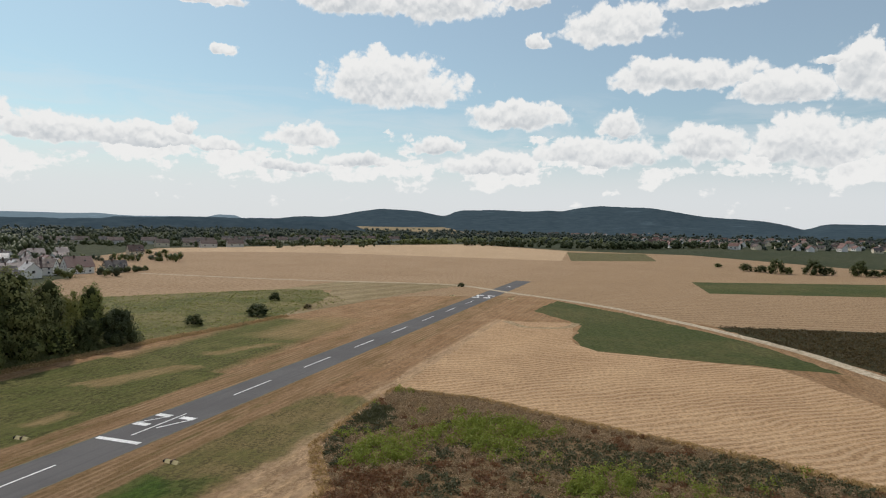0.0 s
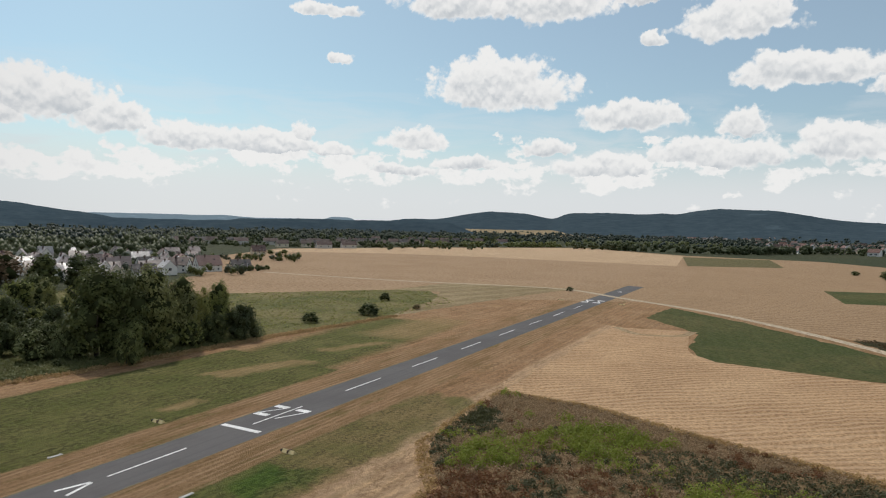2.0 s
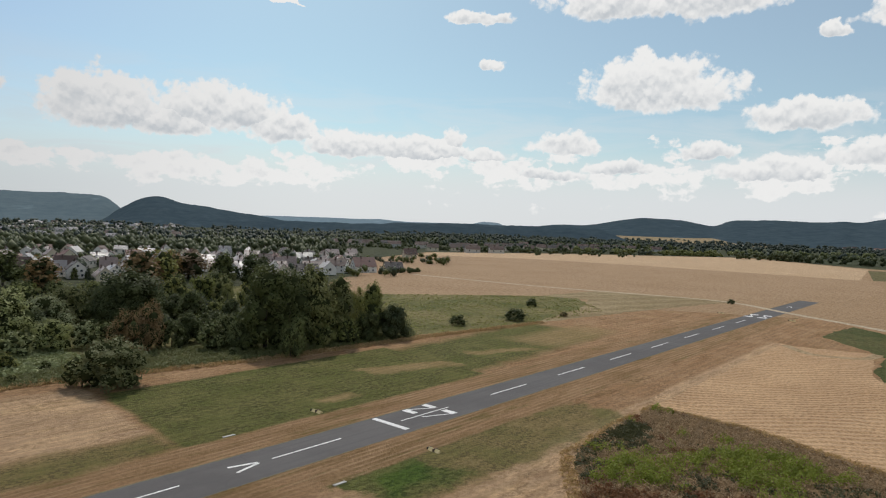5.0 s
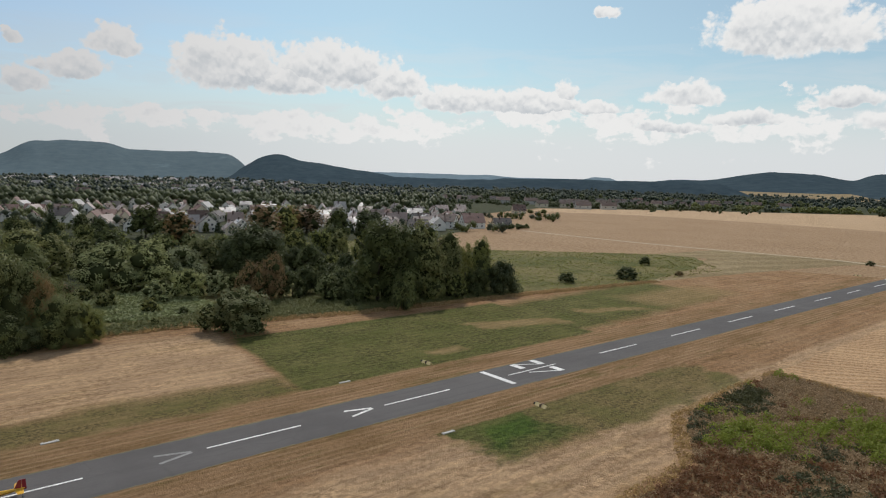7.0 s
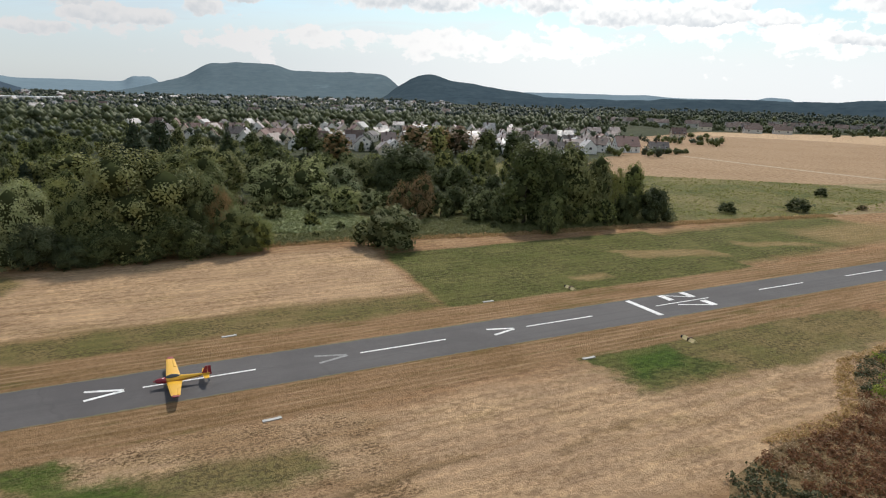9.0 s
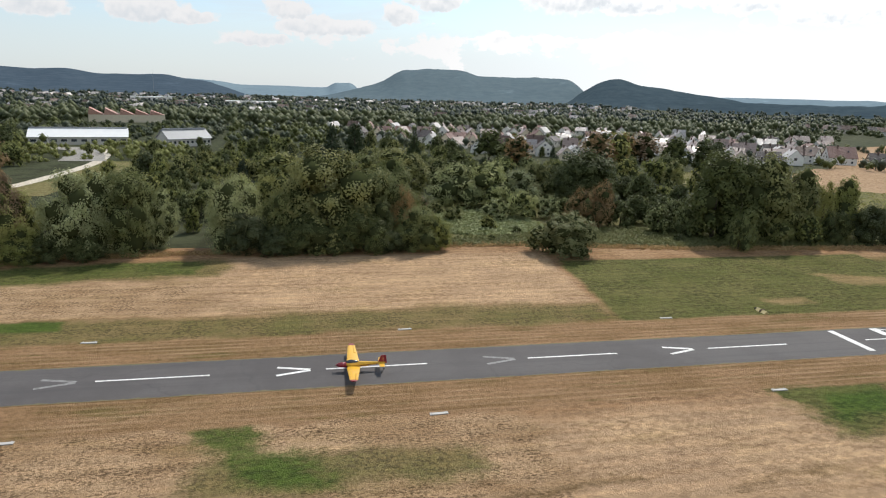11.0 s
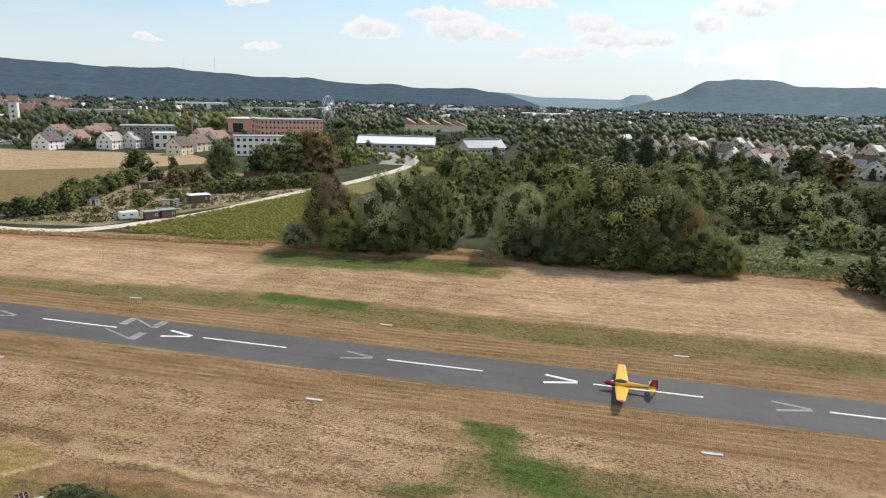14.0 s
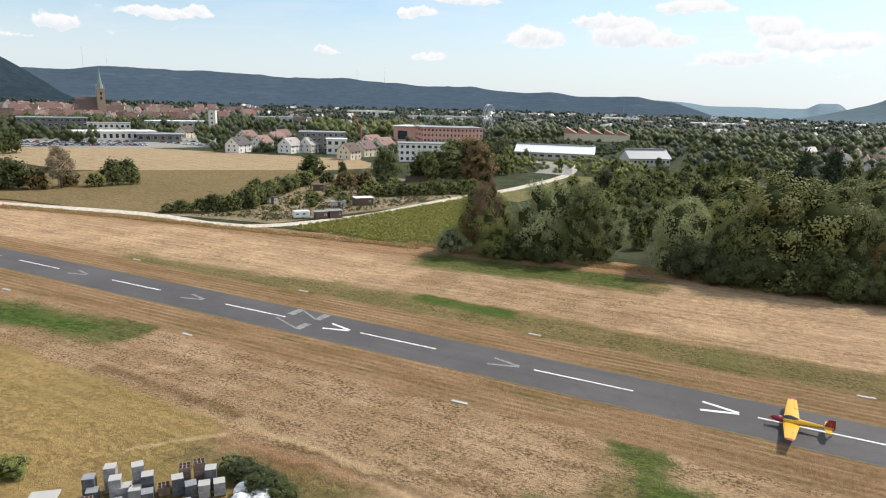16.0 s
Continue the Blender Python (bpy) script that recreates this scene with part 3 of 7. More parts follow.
def box(bm, x0, x1, y0, y1, z0, z1, bevel=0.0):
    g = bmesh.ops.create_cube(bm, size=1.0)
    bmesh.ops.scale(bm, vec=(x1 - x0, y1 - y0, z1 - z0), verts=g["verts"])
    bmesh.ops.translate(bm, vec=((x0 + x1) / 2, (y0 + y1) / 2, (z0 + z1) / 2), verts=g["verts"])
    if bevel:
        edges = {e for v in g["verts"] for e in v.link_edges}
        bmesh.ops.bevel(bm, geom=list(edges), offset=bevel, segments=1, affect="EDGES")
    return bm


def boxes(*sizes, bevel=0.0):
    bm = bmesh.new()
    for s in sizes:
        box(bm, *s, bevel=bevel)
    return bm


def rod(bm, a, b, r0, r1=None, seg=8):
    a, b = Vector(a), Vector(b)
    d = b - a
    m = Matrix.Translation((a + b) / 2) @ d.to_track_quat("Z", "Y").to_matrix().to_4x4()
    bmesh.ops.create_cone(bm, cap_ends=True, segments=seg, radius1=r0, radius2=r0 if r1 is None else r1, depth=d.length, matrix=m)
    return bm


def thing(name, label, category, m=None, group="", kind=""):
    ob = new(name)
    ob.empty_display_size = 0.5
    tagged(ob, label, category, group, kind)
    if m is not None:
        ob.matrix_basis = m
    return ob


def at_az(azimuth, distance):
    return distance * math.cos(radians(azimuth)), distance * math.sin(radians(azimuth))


# ---------------------------------------------------------------- the land
def ground_height(x, y):
    """The land is flat round the airfield and swells a little far away."""
    r = math.hypot(x, y)
    return 0.0 if r < 900 else (noise.noise((x * 0.0012, y * 0.0012, 3.1)) * 6.0) * min(1.0, (r - 900) / 900.0)


rings = [0, 20, 60, 120, 250, 450, 700, 900, 1150, 1450, 1800, 2200, 2700, 3300, 4000, 4900]
verts, faces, seg = [(0, 0, -0.05)], [], 96
for r in rings[1:]:
    for k in range(seg):
        a = 2 * math.pi * k / seg
        x, y = r * math.cos(a), r * math.sin(a)
        verts.append((x, y, ground_height(x, y) - 0.05))
for k in range(seg):
    faces.append((0, 1 + k, 1 + (k + 1) % seg))
for i in range(len(rings) - 2):
    for k in range(seg):
        a, b = 1 + i * seg + k, 1 + i * seg + (k + 1) % seg
        faces.append((a, a + seg, b + seg, b))
tagged(new("ground", mesh_of("ground", verts, faces, M["far_land"], True)), "open farmland of dry fields and meadows", "ground", kind="structure")

LAYER = [0.0]


def patch(name, pts, material, label, category="field", ragged=0.8, lift=None):
    """A flat piece of land with a slightly uneven outline, laid a little above what is below it."""
    LAYER[0] += 0.004
    z = LAYER[0] if lift is None else lift
    ring = []
    for (x0, y0), (x1, y1) in zip(pts, pts[1:] + pts[:1]):
        n = max(1, int(math.hypot(x1 - x0, y1 - y0) / 4))
        n = min(n, 60)
        for k in range(n):
            x, y = x0 + (x1 - x0) * k / n, y0 + (y1 - y0) * k / n
            far = min(1.0, math.hypot(x, y) / 150)
            ring.append((x + noise.noise((x * 0.2, y * 0.2, 1)) * ragged * far, y + noise.noise((x * 0.2, y * 0.2, 7)) * ragged * far, z))
    tris = tessellate_polygon([[Vector(p) for p in ring]])
    tris = [t if (Vector(ring[t[1]]) - Vector(ring[t[0]])).cross(Vector(ring[t[2]]) - Vector(ring[t[0]])).z > 0 else t[::-1] for t in tris]
    me = mesh_of(name, ring, tris, material)
    return tagged(new(name, me), label, category, kind="structure")


def ribbon(name, pts, width, material, label, category="path", ragged=0.25, lift=None):
    """A track of even width along a line of points, smoothed."""
    LAYER[0] += 0.004
    z = LAYER[0] if lift is None else lift
    line = []
    for i in range(len(pts) - 1):
        p0, p1, p2, p3 = (Vector(pts[max(0, min(len(pts) - 1, j))]) for j in (i - 1, i, i + 1, i + 2))
        for k in range(12):
            t = k / 12
            line.append(0.5 * (2 * p1 + (p2 - p0) * t + (2 * p0 - 5 * p1 + 4 * p2 - p3) * t * t + (3 * p1 - p0 - 3 * p2 + p3) * t ** 3))
    line.append(Vector(pts[-1]))
    vs, fs = [], []
    for i, p in enumerate(line):
        d = (line[min(i + 1, len(line) - 1)] - line[max(i - 1, 0)]).normalized()
        n = Vector((-d.y, d.x))
        for side in (1, -1):
            w = width / 2 * (1 + ragged * noise.noise((p.x * 0.15, p.y * 0.15, side)))
            q = p + n * w * side
            vs.append((q.x, q.y, z))
        if i:
            fs.append((2 * i - 2, 2 * i - 1, 2 * i + 1, 2 * i))
    return tagged(new(name, mesh_of(name, vs, fs, material)), label, category, kind="structure")


patch("field_dry_far", [(-420, 30), (-40, -60), (300, -60), (420, 0), (440, 130), (200, 145), (-30, 150), (-80, 142), (-220, 125), (-420, 60)], M["airfield"], "mown dry grass of the airfield with green strips", "grass")
# fields beyond the far end of the runway
patch("field_dry_base", [(200, 250), (300, 100), (330, 40), (560, -250), (900, -40), (930, 118), (1110, 310), (840, 490), (640, 570), (420, 465), (300, 330)], M["stubble_far"], "pale brown stubble between the fields", "field")
patch("field_wheat", [(205, 240), (290, 186), (345, 186), (359, 118), (410, 70), (460, 60), (560, 60), (760, 110), (905, 118), (1090, 310), (840, 478), (640, 560), (575, 520), (420, 455), (335, 318), (280, 320), (240, 290)], M["wheat"], "harvested pale brown grain field", "field")
patch("field_wheat_pale", [(660, 92), (905, 118), (1090, 310), (840, 478), (640, 560), (560, 520), (640, 420), (660, 300)], M["wheat_pale"], "harvested pale straw-coloured grain field", "field")
patch("field_stubble_far", [(320, 52), (412, 70), (470, 56), (560, 62), (666, 83), (713, 0), (640, -20), (600, -160), (500, -210), (330, -160), (262, -76), (250, -22)], M["stubble_far"], "pale brown stubble field beside the track", "field")
patch("field_grass_strip", [(666, 83), (877, 115), (897, 17), (713, 0)], M["dull_green"], "dull green meadow at the stubble's edge", "field")
patch("field_stubble_back", [(700, 0), (897, 15), (850, -32), (690, -70), (680, -300), (560, -330), (520, -210), (600, -160), (640, -20)], M["stubble_far"], "pale far stubble field", "field")
patch("field_clover_strip", [(452, -21), (500, -150), (480, -230), (380, -190), (403, -116), (378, -27)], M["clover"], "dark green clover field", "field")
patch("field_clover", [(266, 48), (240, 29), (233, 25), (205, 24.2), (190, 20), (184, 12), (183.6, -19.6), (180.4, -43.3), (200, -36.5), (226, -24), (274, 13.4), (305, 44)], M["clover"], "dark green clover field beside the track", "field", 1.8)
patch("field_heath", [(250, -20), (262, -76), (300, -140), (180, -110), (172, -62), (212, -38)], M["heath"], "dark brown-green heath with dry weeds", "field", 2.0)
patch("field_stubble", [(129, 52), (232, 53.5), (239, 28), (200, 24), (194, 22), (187, 15), (181, -30), (148, -44), (150, -60), (90, -60), (101, -31), (106, -19), (118, 15), (126, 33)], M["stubble"], "pale mown stubble field with straw rows", "field")
ribbon("mown_curve", [(233, 52), (222, 42), (226, 30), (238, 27)], 3.0, M["straw"], "pale swath of straw round the corner", "straw")
patch("field_meadow", [(150, 140), (205, 131), (262, 130), (300, 165), (292, 183), (224, 236), (200, 215), (165, 165)], M["meadow"], "rough green meadow", "meadow", 2.0)
patch("field_dry_meadow", [(205, 131), (300, 118), (370, 104), (361, 116), (345, 178), (292, 183), (300, 158), (262, 142)], M["dry_meadow"], "dry yellow meadow beside the airfield", "meadow", 2.0)
ribbon("track_field", [(337, 314), (340, 232), (345, 192), (359, 116), (332, 73), (298, 27), (258, -8), (212, -38), (177, -53), (140, -75)], 4.2, M["track"], "pale dusty farm track", "path")
patch("field_weeds", [(46, 33), (50.5, 36.7), (60, 39), (68, 38.5), (76, 39.5), (84, 45), (91, 49.4), (111, 51.4), (126.5, 51.4), (125, 32), (117.5, 15), (106, -19), (100, -30), (84, -58), (50, -40), (38, 0)], M["weedy_soil"], "overgrown ground of wild weeds", "ground", 2.0)
# west side: tracks, fields and gardens behind the runway
patch("field_ploughed", [(-225, 126), (-168, 132), (-150, 160), (-175, 222), (-200, 270), (-262, 214), (-278, 200), (-300, 120)], M["ploughed"], "brown dry grass field", "field")
patch("field_straw", [(-262, 214), (-200, 270), (-185, 300), (-225, 332), (-320, 312), (-400, 300), (-470, 280), (-420, 210), (-290, 190)], M["straw"], "pale straw-coloured field", "field")
patch("field_brown_far", [(-470, 280), (-400, 300), (-415, 335), (-480, 300), (-560, 230), (-460, 200)], M["ploughed"], "brown field before the car park", "field")
patch("field_garden", [(-165, 134), (-125, 142), (-112, 185), (-104, 222), (-120, 250), (-150, 262), (-188, 262), (-175, 222), (-150, 165)], M["garden_soil"], "dry allotment gardens", "ground")
patch("field_soy", [(-118, 140), (-108, 184), (-101, 222), (-88, 222), (-76, 180), (-70, 142), (-90, 138)], M["meadow"], "yellow-green crop field", "field")
patch("field_green_slope", [(-104, 224), (-92, 330), (-70, 330), (-82, 225)], M["meadow"], "green grass slope", "meadow")
patch("wet_meadow", [(30, 152), (90, 141), (150, 140), (165, 165), (120, 205), (60, 215), (30, 200)], M["meadow"], "rough wet meadow with reeds", "meadow", 2.0)
patch("field_clearing", [(150, 240), (190, 235), (200, 300), (160, 300)], M["meadow"], "small mown clearing among trees", "meadow", 2.0)
ribbon("gravel_track", [(-420, 70), (-300, 98), (-217, 120), (-167, 132), (-140, 132), (-124, 139), (-112, 165), (-108, 190), (-104, 224), (-97, 262), (-95, 330), (-110, 400)], 5.0, M["gravel"], "white gravel track along the airfield", "path", 0.15)
ribbon("verge", [(-300, 93), (-217, 115), (-165, 126), (-120, 132), (-75, 138)], 3.0, M["dry_meadow"], "rough dry verge below the gravel track", "verge", 0.5)
patch("car_park", [(-448, 240), (-376, 300), (-330, 372), (-300, 400), (-420, 420), (-520, 380), (-500, 300)], M["paving"], "grey paved car park", "paving")
patch("school_yard", [(-112, 330), (-92, 330), (-112, 400), (-140, 405), (-150, 395), (-124, 385)], M["paving"], "grey paved yard", "paving")

# ---------------------------------------------------------------- runway
RUN_Y, RUN_W = 79.5, 10.4
patch("runway", [(-330, RUN_Y - RUN_W / 2), (404, RUN_Y - RUN_W / 2), (406, RUN_Y + RUN_W / 2), (-330, RUN_Y + RUN_W / 2)], M["asphalt"], "narrow grey asphalt runway", "runway", 0.35, lift=0.03)
MARK_Z = 0.036


def stroke(name, a, b, width, material, label):
    a, b = Vector(a), Vector(b)
    d = (b - a).normalized()
    n = Vector((-d.y, d.x)) * width / 2
    vs = [(*(a - n), MARK_Z), (*(b - n), MARK_Z), (*(b + n), MARK_Z), (*(a + n), MARK_Z)]
    return tagged(new(name, mesh_of(name, vs, [(0, 1, 2, 3)], material)), label, "marking", kind="structure")


MID = 79.9
for x in (-199, -169.5, -140, -110.8, -81.6, -53.8, -25.7, 1.8, 29.1, 56.5, 110.5, 137.7, 165.2, 192.6, 220.5, 248, 275.5):
    stroke("centre_line", (x, MID), (x + 13.2, MID), 0.34, M["paint"], "white painted runway centre dash")
for x, p in ((-60, "paint"), (-4.4, "paint"), (50, "paint"), (-151, "old_paint"), (-122.3, "old_paint"), (-91, "old_paint"), (-32, "old_paint"), (23, "old_paint"), (361, "paint")):
    word = "white" if p == "paint" else "faded grey"
    for s in (1, -1):
        stroke("arrow_mark", (x, MID + s * 1.25), (x + 4.2, MID + s * 0.12), 0.5, M[p], word + " painted arrow stroke on the runway")
stroke("threshold_bar", (81, 75.8), (81, 84.2), 1.1, M["paint"], "white painted threshold bar across the runway")


def digits(x0, p, word):
    """The runway number, 27, seen by who lands towards +x."""
    for y0, y1 in ((81.3, 84.3),):
        stroke("number_mark", (x0 + 0.7, y0), (x0 + 0.7, y1), 1.4, M[p], word)
        stroke("number_mark", (x0 + 6.1, y0), (x0 + 6.1, y1), 1.4, M[p], word)
        stroke("number_mark", (x0 + 1.3, y1 - 0.3), (x0 + 5.5, y0 + 0.3), 0.35, M[p], word)
    stroke("number_mark", (x0 + 6.1, 76.3), (x0 + 6.1, 79.2), 1.4, M[p], word)
    stroke("number_mark", (x0 - 0.2, 79.0), (x0 + 5.5, 76.6), 0.38, M[p], word)


digits(88.3, "paint", "white painted stroke of the runway number 27")
digits(-69.3, "old_paint", "faded stroke of an older runway number 27")
stroke("number_line", (83.6, MID), (96.7, MID), 0.3, M["paint"], "thin white line through the runway number")
for y0, y1 in ((81, 84.5), (75.5, 79)):
    for x in (303, 312):
        stroke("number_mark", (x, y0), (x, y1), 2.6, M["paint"], "white painted stroke of the far runway number")
    stroke("number_mark", (304, y0 + 0.4), (311, y1 - 0.4), 0.7, M["paint"], "white painted stroke of the far runway number")


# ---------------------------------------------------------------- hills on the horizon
def hazed_hill(name, a, b):
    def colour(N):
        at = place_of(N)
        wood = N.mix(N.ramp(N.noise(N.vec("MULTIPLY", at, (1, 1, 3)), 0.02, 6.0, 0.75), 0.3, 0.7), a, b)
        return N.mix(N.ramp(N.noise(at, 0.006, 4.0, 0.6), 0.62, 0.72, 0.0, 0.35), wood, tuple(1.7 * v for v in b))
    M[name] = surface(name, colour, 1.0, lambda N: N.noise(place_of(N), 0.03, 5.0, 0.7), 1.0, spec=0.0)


# blue haze of distance is mixed into these colours, palest in hill_far
hazed_hill("hill_near", (0.020, 0.032, 0.042), (0.036, 0.052, 0.062))
hazed_hill("hill_ridge", (0.050, 0.074, 0.100), (0.074, 0.100, 0.126))
hazed_hill("hill_mid", (0.100, 0.138, 0.158), (0.132, 0.172, 0.188))
hazed_hill("hill_thin_haze", (0.042, 0.064, 0.080), (0.066, 0.092, 0.106))
hazed_hill("hill_far", (0.17, 0.23, 0.27), (0.20, 0.265, 0.30))


def ridge(name, distance, depth, a0, a1, humps, material, label, rough=5.0):
    """A wooded ridge: humps of (azimuth, half width, elevation of the top in degrees, flatness)."""
    steps, rows, vs, fs = int((a1 - a0) / 0.07), 9, [], []
    for i in range(steps + 1):
        a = a0 + (a1 - a0) * i / steps
        total = 0.0
        for c, w, e, flatness in humps:
            u = abs(a - c) / w
            if u < 1:
                v = 0.5 + 0.5 * math.cos(math.pi * max(0.0, (u - flatness) / (1 - flatness)))
                total += ((EYE + distance * math.tan(radians(e))) * v) ** 4
        top = total ** 0.25
        for k in range(rows):
            t = k / (rows - 1)
            s = math.sin(t * math.pi / 2) if t <= 1 else 1
            r = distance - depth * (1 - t)
            x, y = at_az(a, r)
            z = top * s ** 1.3
            z += noise.fractal((x * 0.004, y * 0.004, 0.5), 1.0, 2.0, 3) * rough * 1.6 * min(1, top / 40) * s
            if k == rows - 1:
                z += noise.noise((x * 0.05, y * 0.05, 2)) * rough * 0.35 * min(1, top / 40)
            vs.append((x, y, z - 1.0))
        x, y = at_az(a, distance + 90)
        vs.append((x, y, -20))
    n = rows + 1
    for i in range(steps):
        for k in range(n - 1):
            p = i * n + k
            fs.append((p, p + 1, p + n + 1, p + n))
    return tagged(new(name, mesh_of(name, vs, fs, material)), label, "hill", kind="structure")


ridge("hill_east", 4000, 1300, -40, 33, [(22.5, 9, 1.15, 0.15), (13, 7, 1.22, 0.5), (3.2, 12, 1.66, 0.12), (-5, 9, 0.8, 0.1), (-15, 6, 0.5, 0.4), (-26, 9, 0.7, 0.3), (28, 10, 0.45, 0.2)], M["hill_thin_haze"], "long dark wooded hill range")
ridge("hill_wood_band", 2550, 200, 24, 66, [(36, 12, 0.24, 0.7), (54, 12, 0.06, 0.6), (30, 6.5, 0.14, 0.1)], M["hill_thin_haze"], "dark band of forest below the horizon", 4)
ridge("hill_cone", 3300, 900, 46, 72, [(64.3, 5.0, 1.56, 0.0), (61.5, 7.5, 1.0, 0.0), (58, 8, 0.42, 0.0)], M["hill_thin_haze"], "cone-shaped wooded hill")
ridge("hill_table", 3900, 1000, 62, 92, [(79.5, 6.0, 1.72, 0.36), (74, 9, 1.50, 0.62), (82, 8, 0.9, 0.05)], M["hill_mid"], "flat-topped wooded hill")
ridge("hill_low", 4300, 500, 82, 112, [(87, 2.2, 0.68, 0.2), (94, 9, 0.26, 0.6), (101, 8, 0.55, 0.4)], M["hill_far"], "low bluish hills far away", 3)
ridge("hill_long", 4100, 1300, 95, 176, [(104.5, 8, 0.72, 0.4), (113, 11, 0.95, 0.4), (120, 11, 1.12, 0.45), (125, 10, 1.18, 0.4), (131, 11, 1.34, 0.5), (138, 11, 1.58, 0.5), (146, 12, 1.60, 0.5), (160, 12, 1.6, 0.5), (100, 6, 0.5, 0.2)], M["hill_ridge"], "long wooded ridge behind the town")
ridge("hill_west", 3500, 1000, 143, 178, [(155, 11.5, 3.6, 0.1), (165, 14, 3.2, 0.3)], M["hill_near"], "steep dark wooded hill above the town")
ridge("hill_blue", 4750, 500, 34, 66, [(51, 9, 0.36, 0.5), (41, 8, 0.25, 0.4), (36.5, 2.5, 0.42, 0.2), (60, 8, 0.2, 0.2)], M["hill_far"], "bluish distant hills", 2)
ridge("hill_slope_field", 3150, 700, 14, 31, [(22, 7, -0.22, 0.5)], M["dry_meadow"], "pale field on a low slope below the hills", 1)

# ---------------------------------------------------------------- plants
rng = np.random.default_rng(7)


def ball(level):
    bm = bmesh.new()
    bmesh.ops.create_icosphere(bm, subdivisions=level, radius=1.0)
    bm.verts.index_update()
    out = np.array([v.co for v in bm.verts]), np.array([[v.index for v in f.verts] for f in bm.faces])
    bm.free()
    return out


BALLS = {1: ball(1), 2: ball(2), 0: (np.array([(1, 0, 0), (-1, 0, 0), (0, 1, 0), (0, -1, 0), (0, 0, 1), (0, 0, -1.0)]), np.array([(0, 2, 4), (2, 1, 4), (1, 3, 4), (3, 0, 4), (2, 0, 5), (1, 2, 5), (3, 1, 5), (0, 3, 5)]))}


def quad_mesh(name, centres, normals, sizes, material, stretch=1.0, lumps=None, level=2, inner=None):
    """Many single leaf blades as one mesh, each a four-cornered leaf, slightly folded; lumps are the dense inner clumps under them."""
    n = len(centres)
    nrm = normals / np.linalg.norm(normals, axis=1)[:, None]
    other = rng.normal(size=(n, 3))
    t1 = np.cross(nrm, other)
    t1 /= np.linalg.norm(t1, axis=1)[:, None] + 1e-9
    t2 = np.cross(nrm, t1)
    s = sizes[:, None] * 0.5
    fold = nrm * s * 0.35
    pts = np.stack([centres - t1 * s * stretch, centres - t2 * s * 0.8 + fold, centres + t1 * s * stretch, centres + t2 * s * 0.8 + fold], 1).reshape(-1, 3)
    tri_v, tri_f = np.zeros((0, 3)), np.zeros((0, 3), dtype=int)
    if lumps is not None:
        bv, bf = BALLS[level]
        k = len(lumps)
        wob = 1 + rng.uniform(-0.16, 0.16, (k, len(bv), 1))
        tri_v = (lumps[:, None, :3] + bv[None] * wob * lumps[:, 3][:, None, None]).reshape(-1, 3)
        tri_f = (bf[None] + (np.arange(k) * len(bv))[:, None, None]).reshape(-1, 3)
    return leaf_faces(name, pts, material, tri_v, tri_f, inner)


def leaf_faces(name, pts, material, tri_v, tri_f, inner=None):
    n, m = len(pts) // 4, len(tri_f)
    me = bpy.data.meshes.new(name)
    me.vertices.add(4 * n + len(tri_v))
    me.vertices.foreach_set("co", np.vstack([pts, tri_v]).astype(np.float32).ravel())
    me.loops.add(4 * n + 3 * m)
    me.loops.foreach_set("vertex_index", np.concatenate([np.arange(4 * n), tri_f.ravel() + 4 * n]).astype(np.int32))
    me.polygons.add(n + m)
    me.polygons.foreach_set("loop_start", np.concatenate([np.arange(n) * 4, 4 * n + np.arange(m) * 3]).astype(np.int32))
    me.polygons.foreach_set("loop_total", np.concatenate([np.full(n, 4), np.full(m, 3)]).astype(np.int32))
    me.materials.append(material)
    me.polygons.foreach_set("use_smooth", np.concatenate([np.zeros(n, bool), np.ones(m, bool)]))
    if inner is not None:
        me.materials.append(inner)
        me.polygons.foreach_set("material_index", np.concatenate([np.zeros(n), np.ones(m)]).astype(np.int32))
    me.update(calc_edges=True)
    return me


def blobs_of(shape):
    """Lumps (centre and radius) that make up a crown one metre high."""
    out = []
    if shape == "fir":
        for k in range(14):
            t = k / 13
            ring = 0.20 * (1 - t) + 0.015
            for j in range(6 if t < 0.8 else 1):
                a = rng.uniform(0, 6.28)
                out.append((ring * math.cos(a), ring * math.sin(a), 0.08 + 0.88 * t, 0.06 + 0.06 * (1 - t)))
        return out
    spread, low, n, r0, r1 = {"oak": (0.30, 0.20, 15, 0.17, 0.26), "willow": (0.39, 0.13, 18, 0.17, 0.28), "poplar": (0.14, 0.10, 16, 0.09, 0.16),
                              "bush": (0.40, 0.15, 16, 0.18, 0.30), "tall": (0.21, 0.12, 20, 0.12, 0.21), "thin": (0.26, 0.22, 18, 0.07, 0.13)}[shape]
    for k in range(n):
        t = (k + 0.5) / n
        r = rng.uniform(r0, r1)
        z = low + (1.0 - r - low) * t ** 1.1
        # widest a third of the way up, narrowing to the top
        w = spread * math.sqrt(max(0.02, 1 - ((t - 0.32) / 0.70) ** 2))
        a, q = k * 2.4 + rng.uniform(-0.5, 0.5), math.sqrt(rng.uniform(0.15, 1.0))
        out.append((w * q * math.cos(a), w * q * math.sin(a), min(z + rng.uniform(-0.04, 0.04), 1.0 - r), r))
    return out


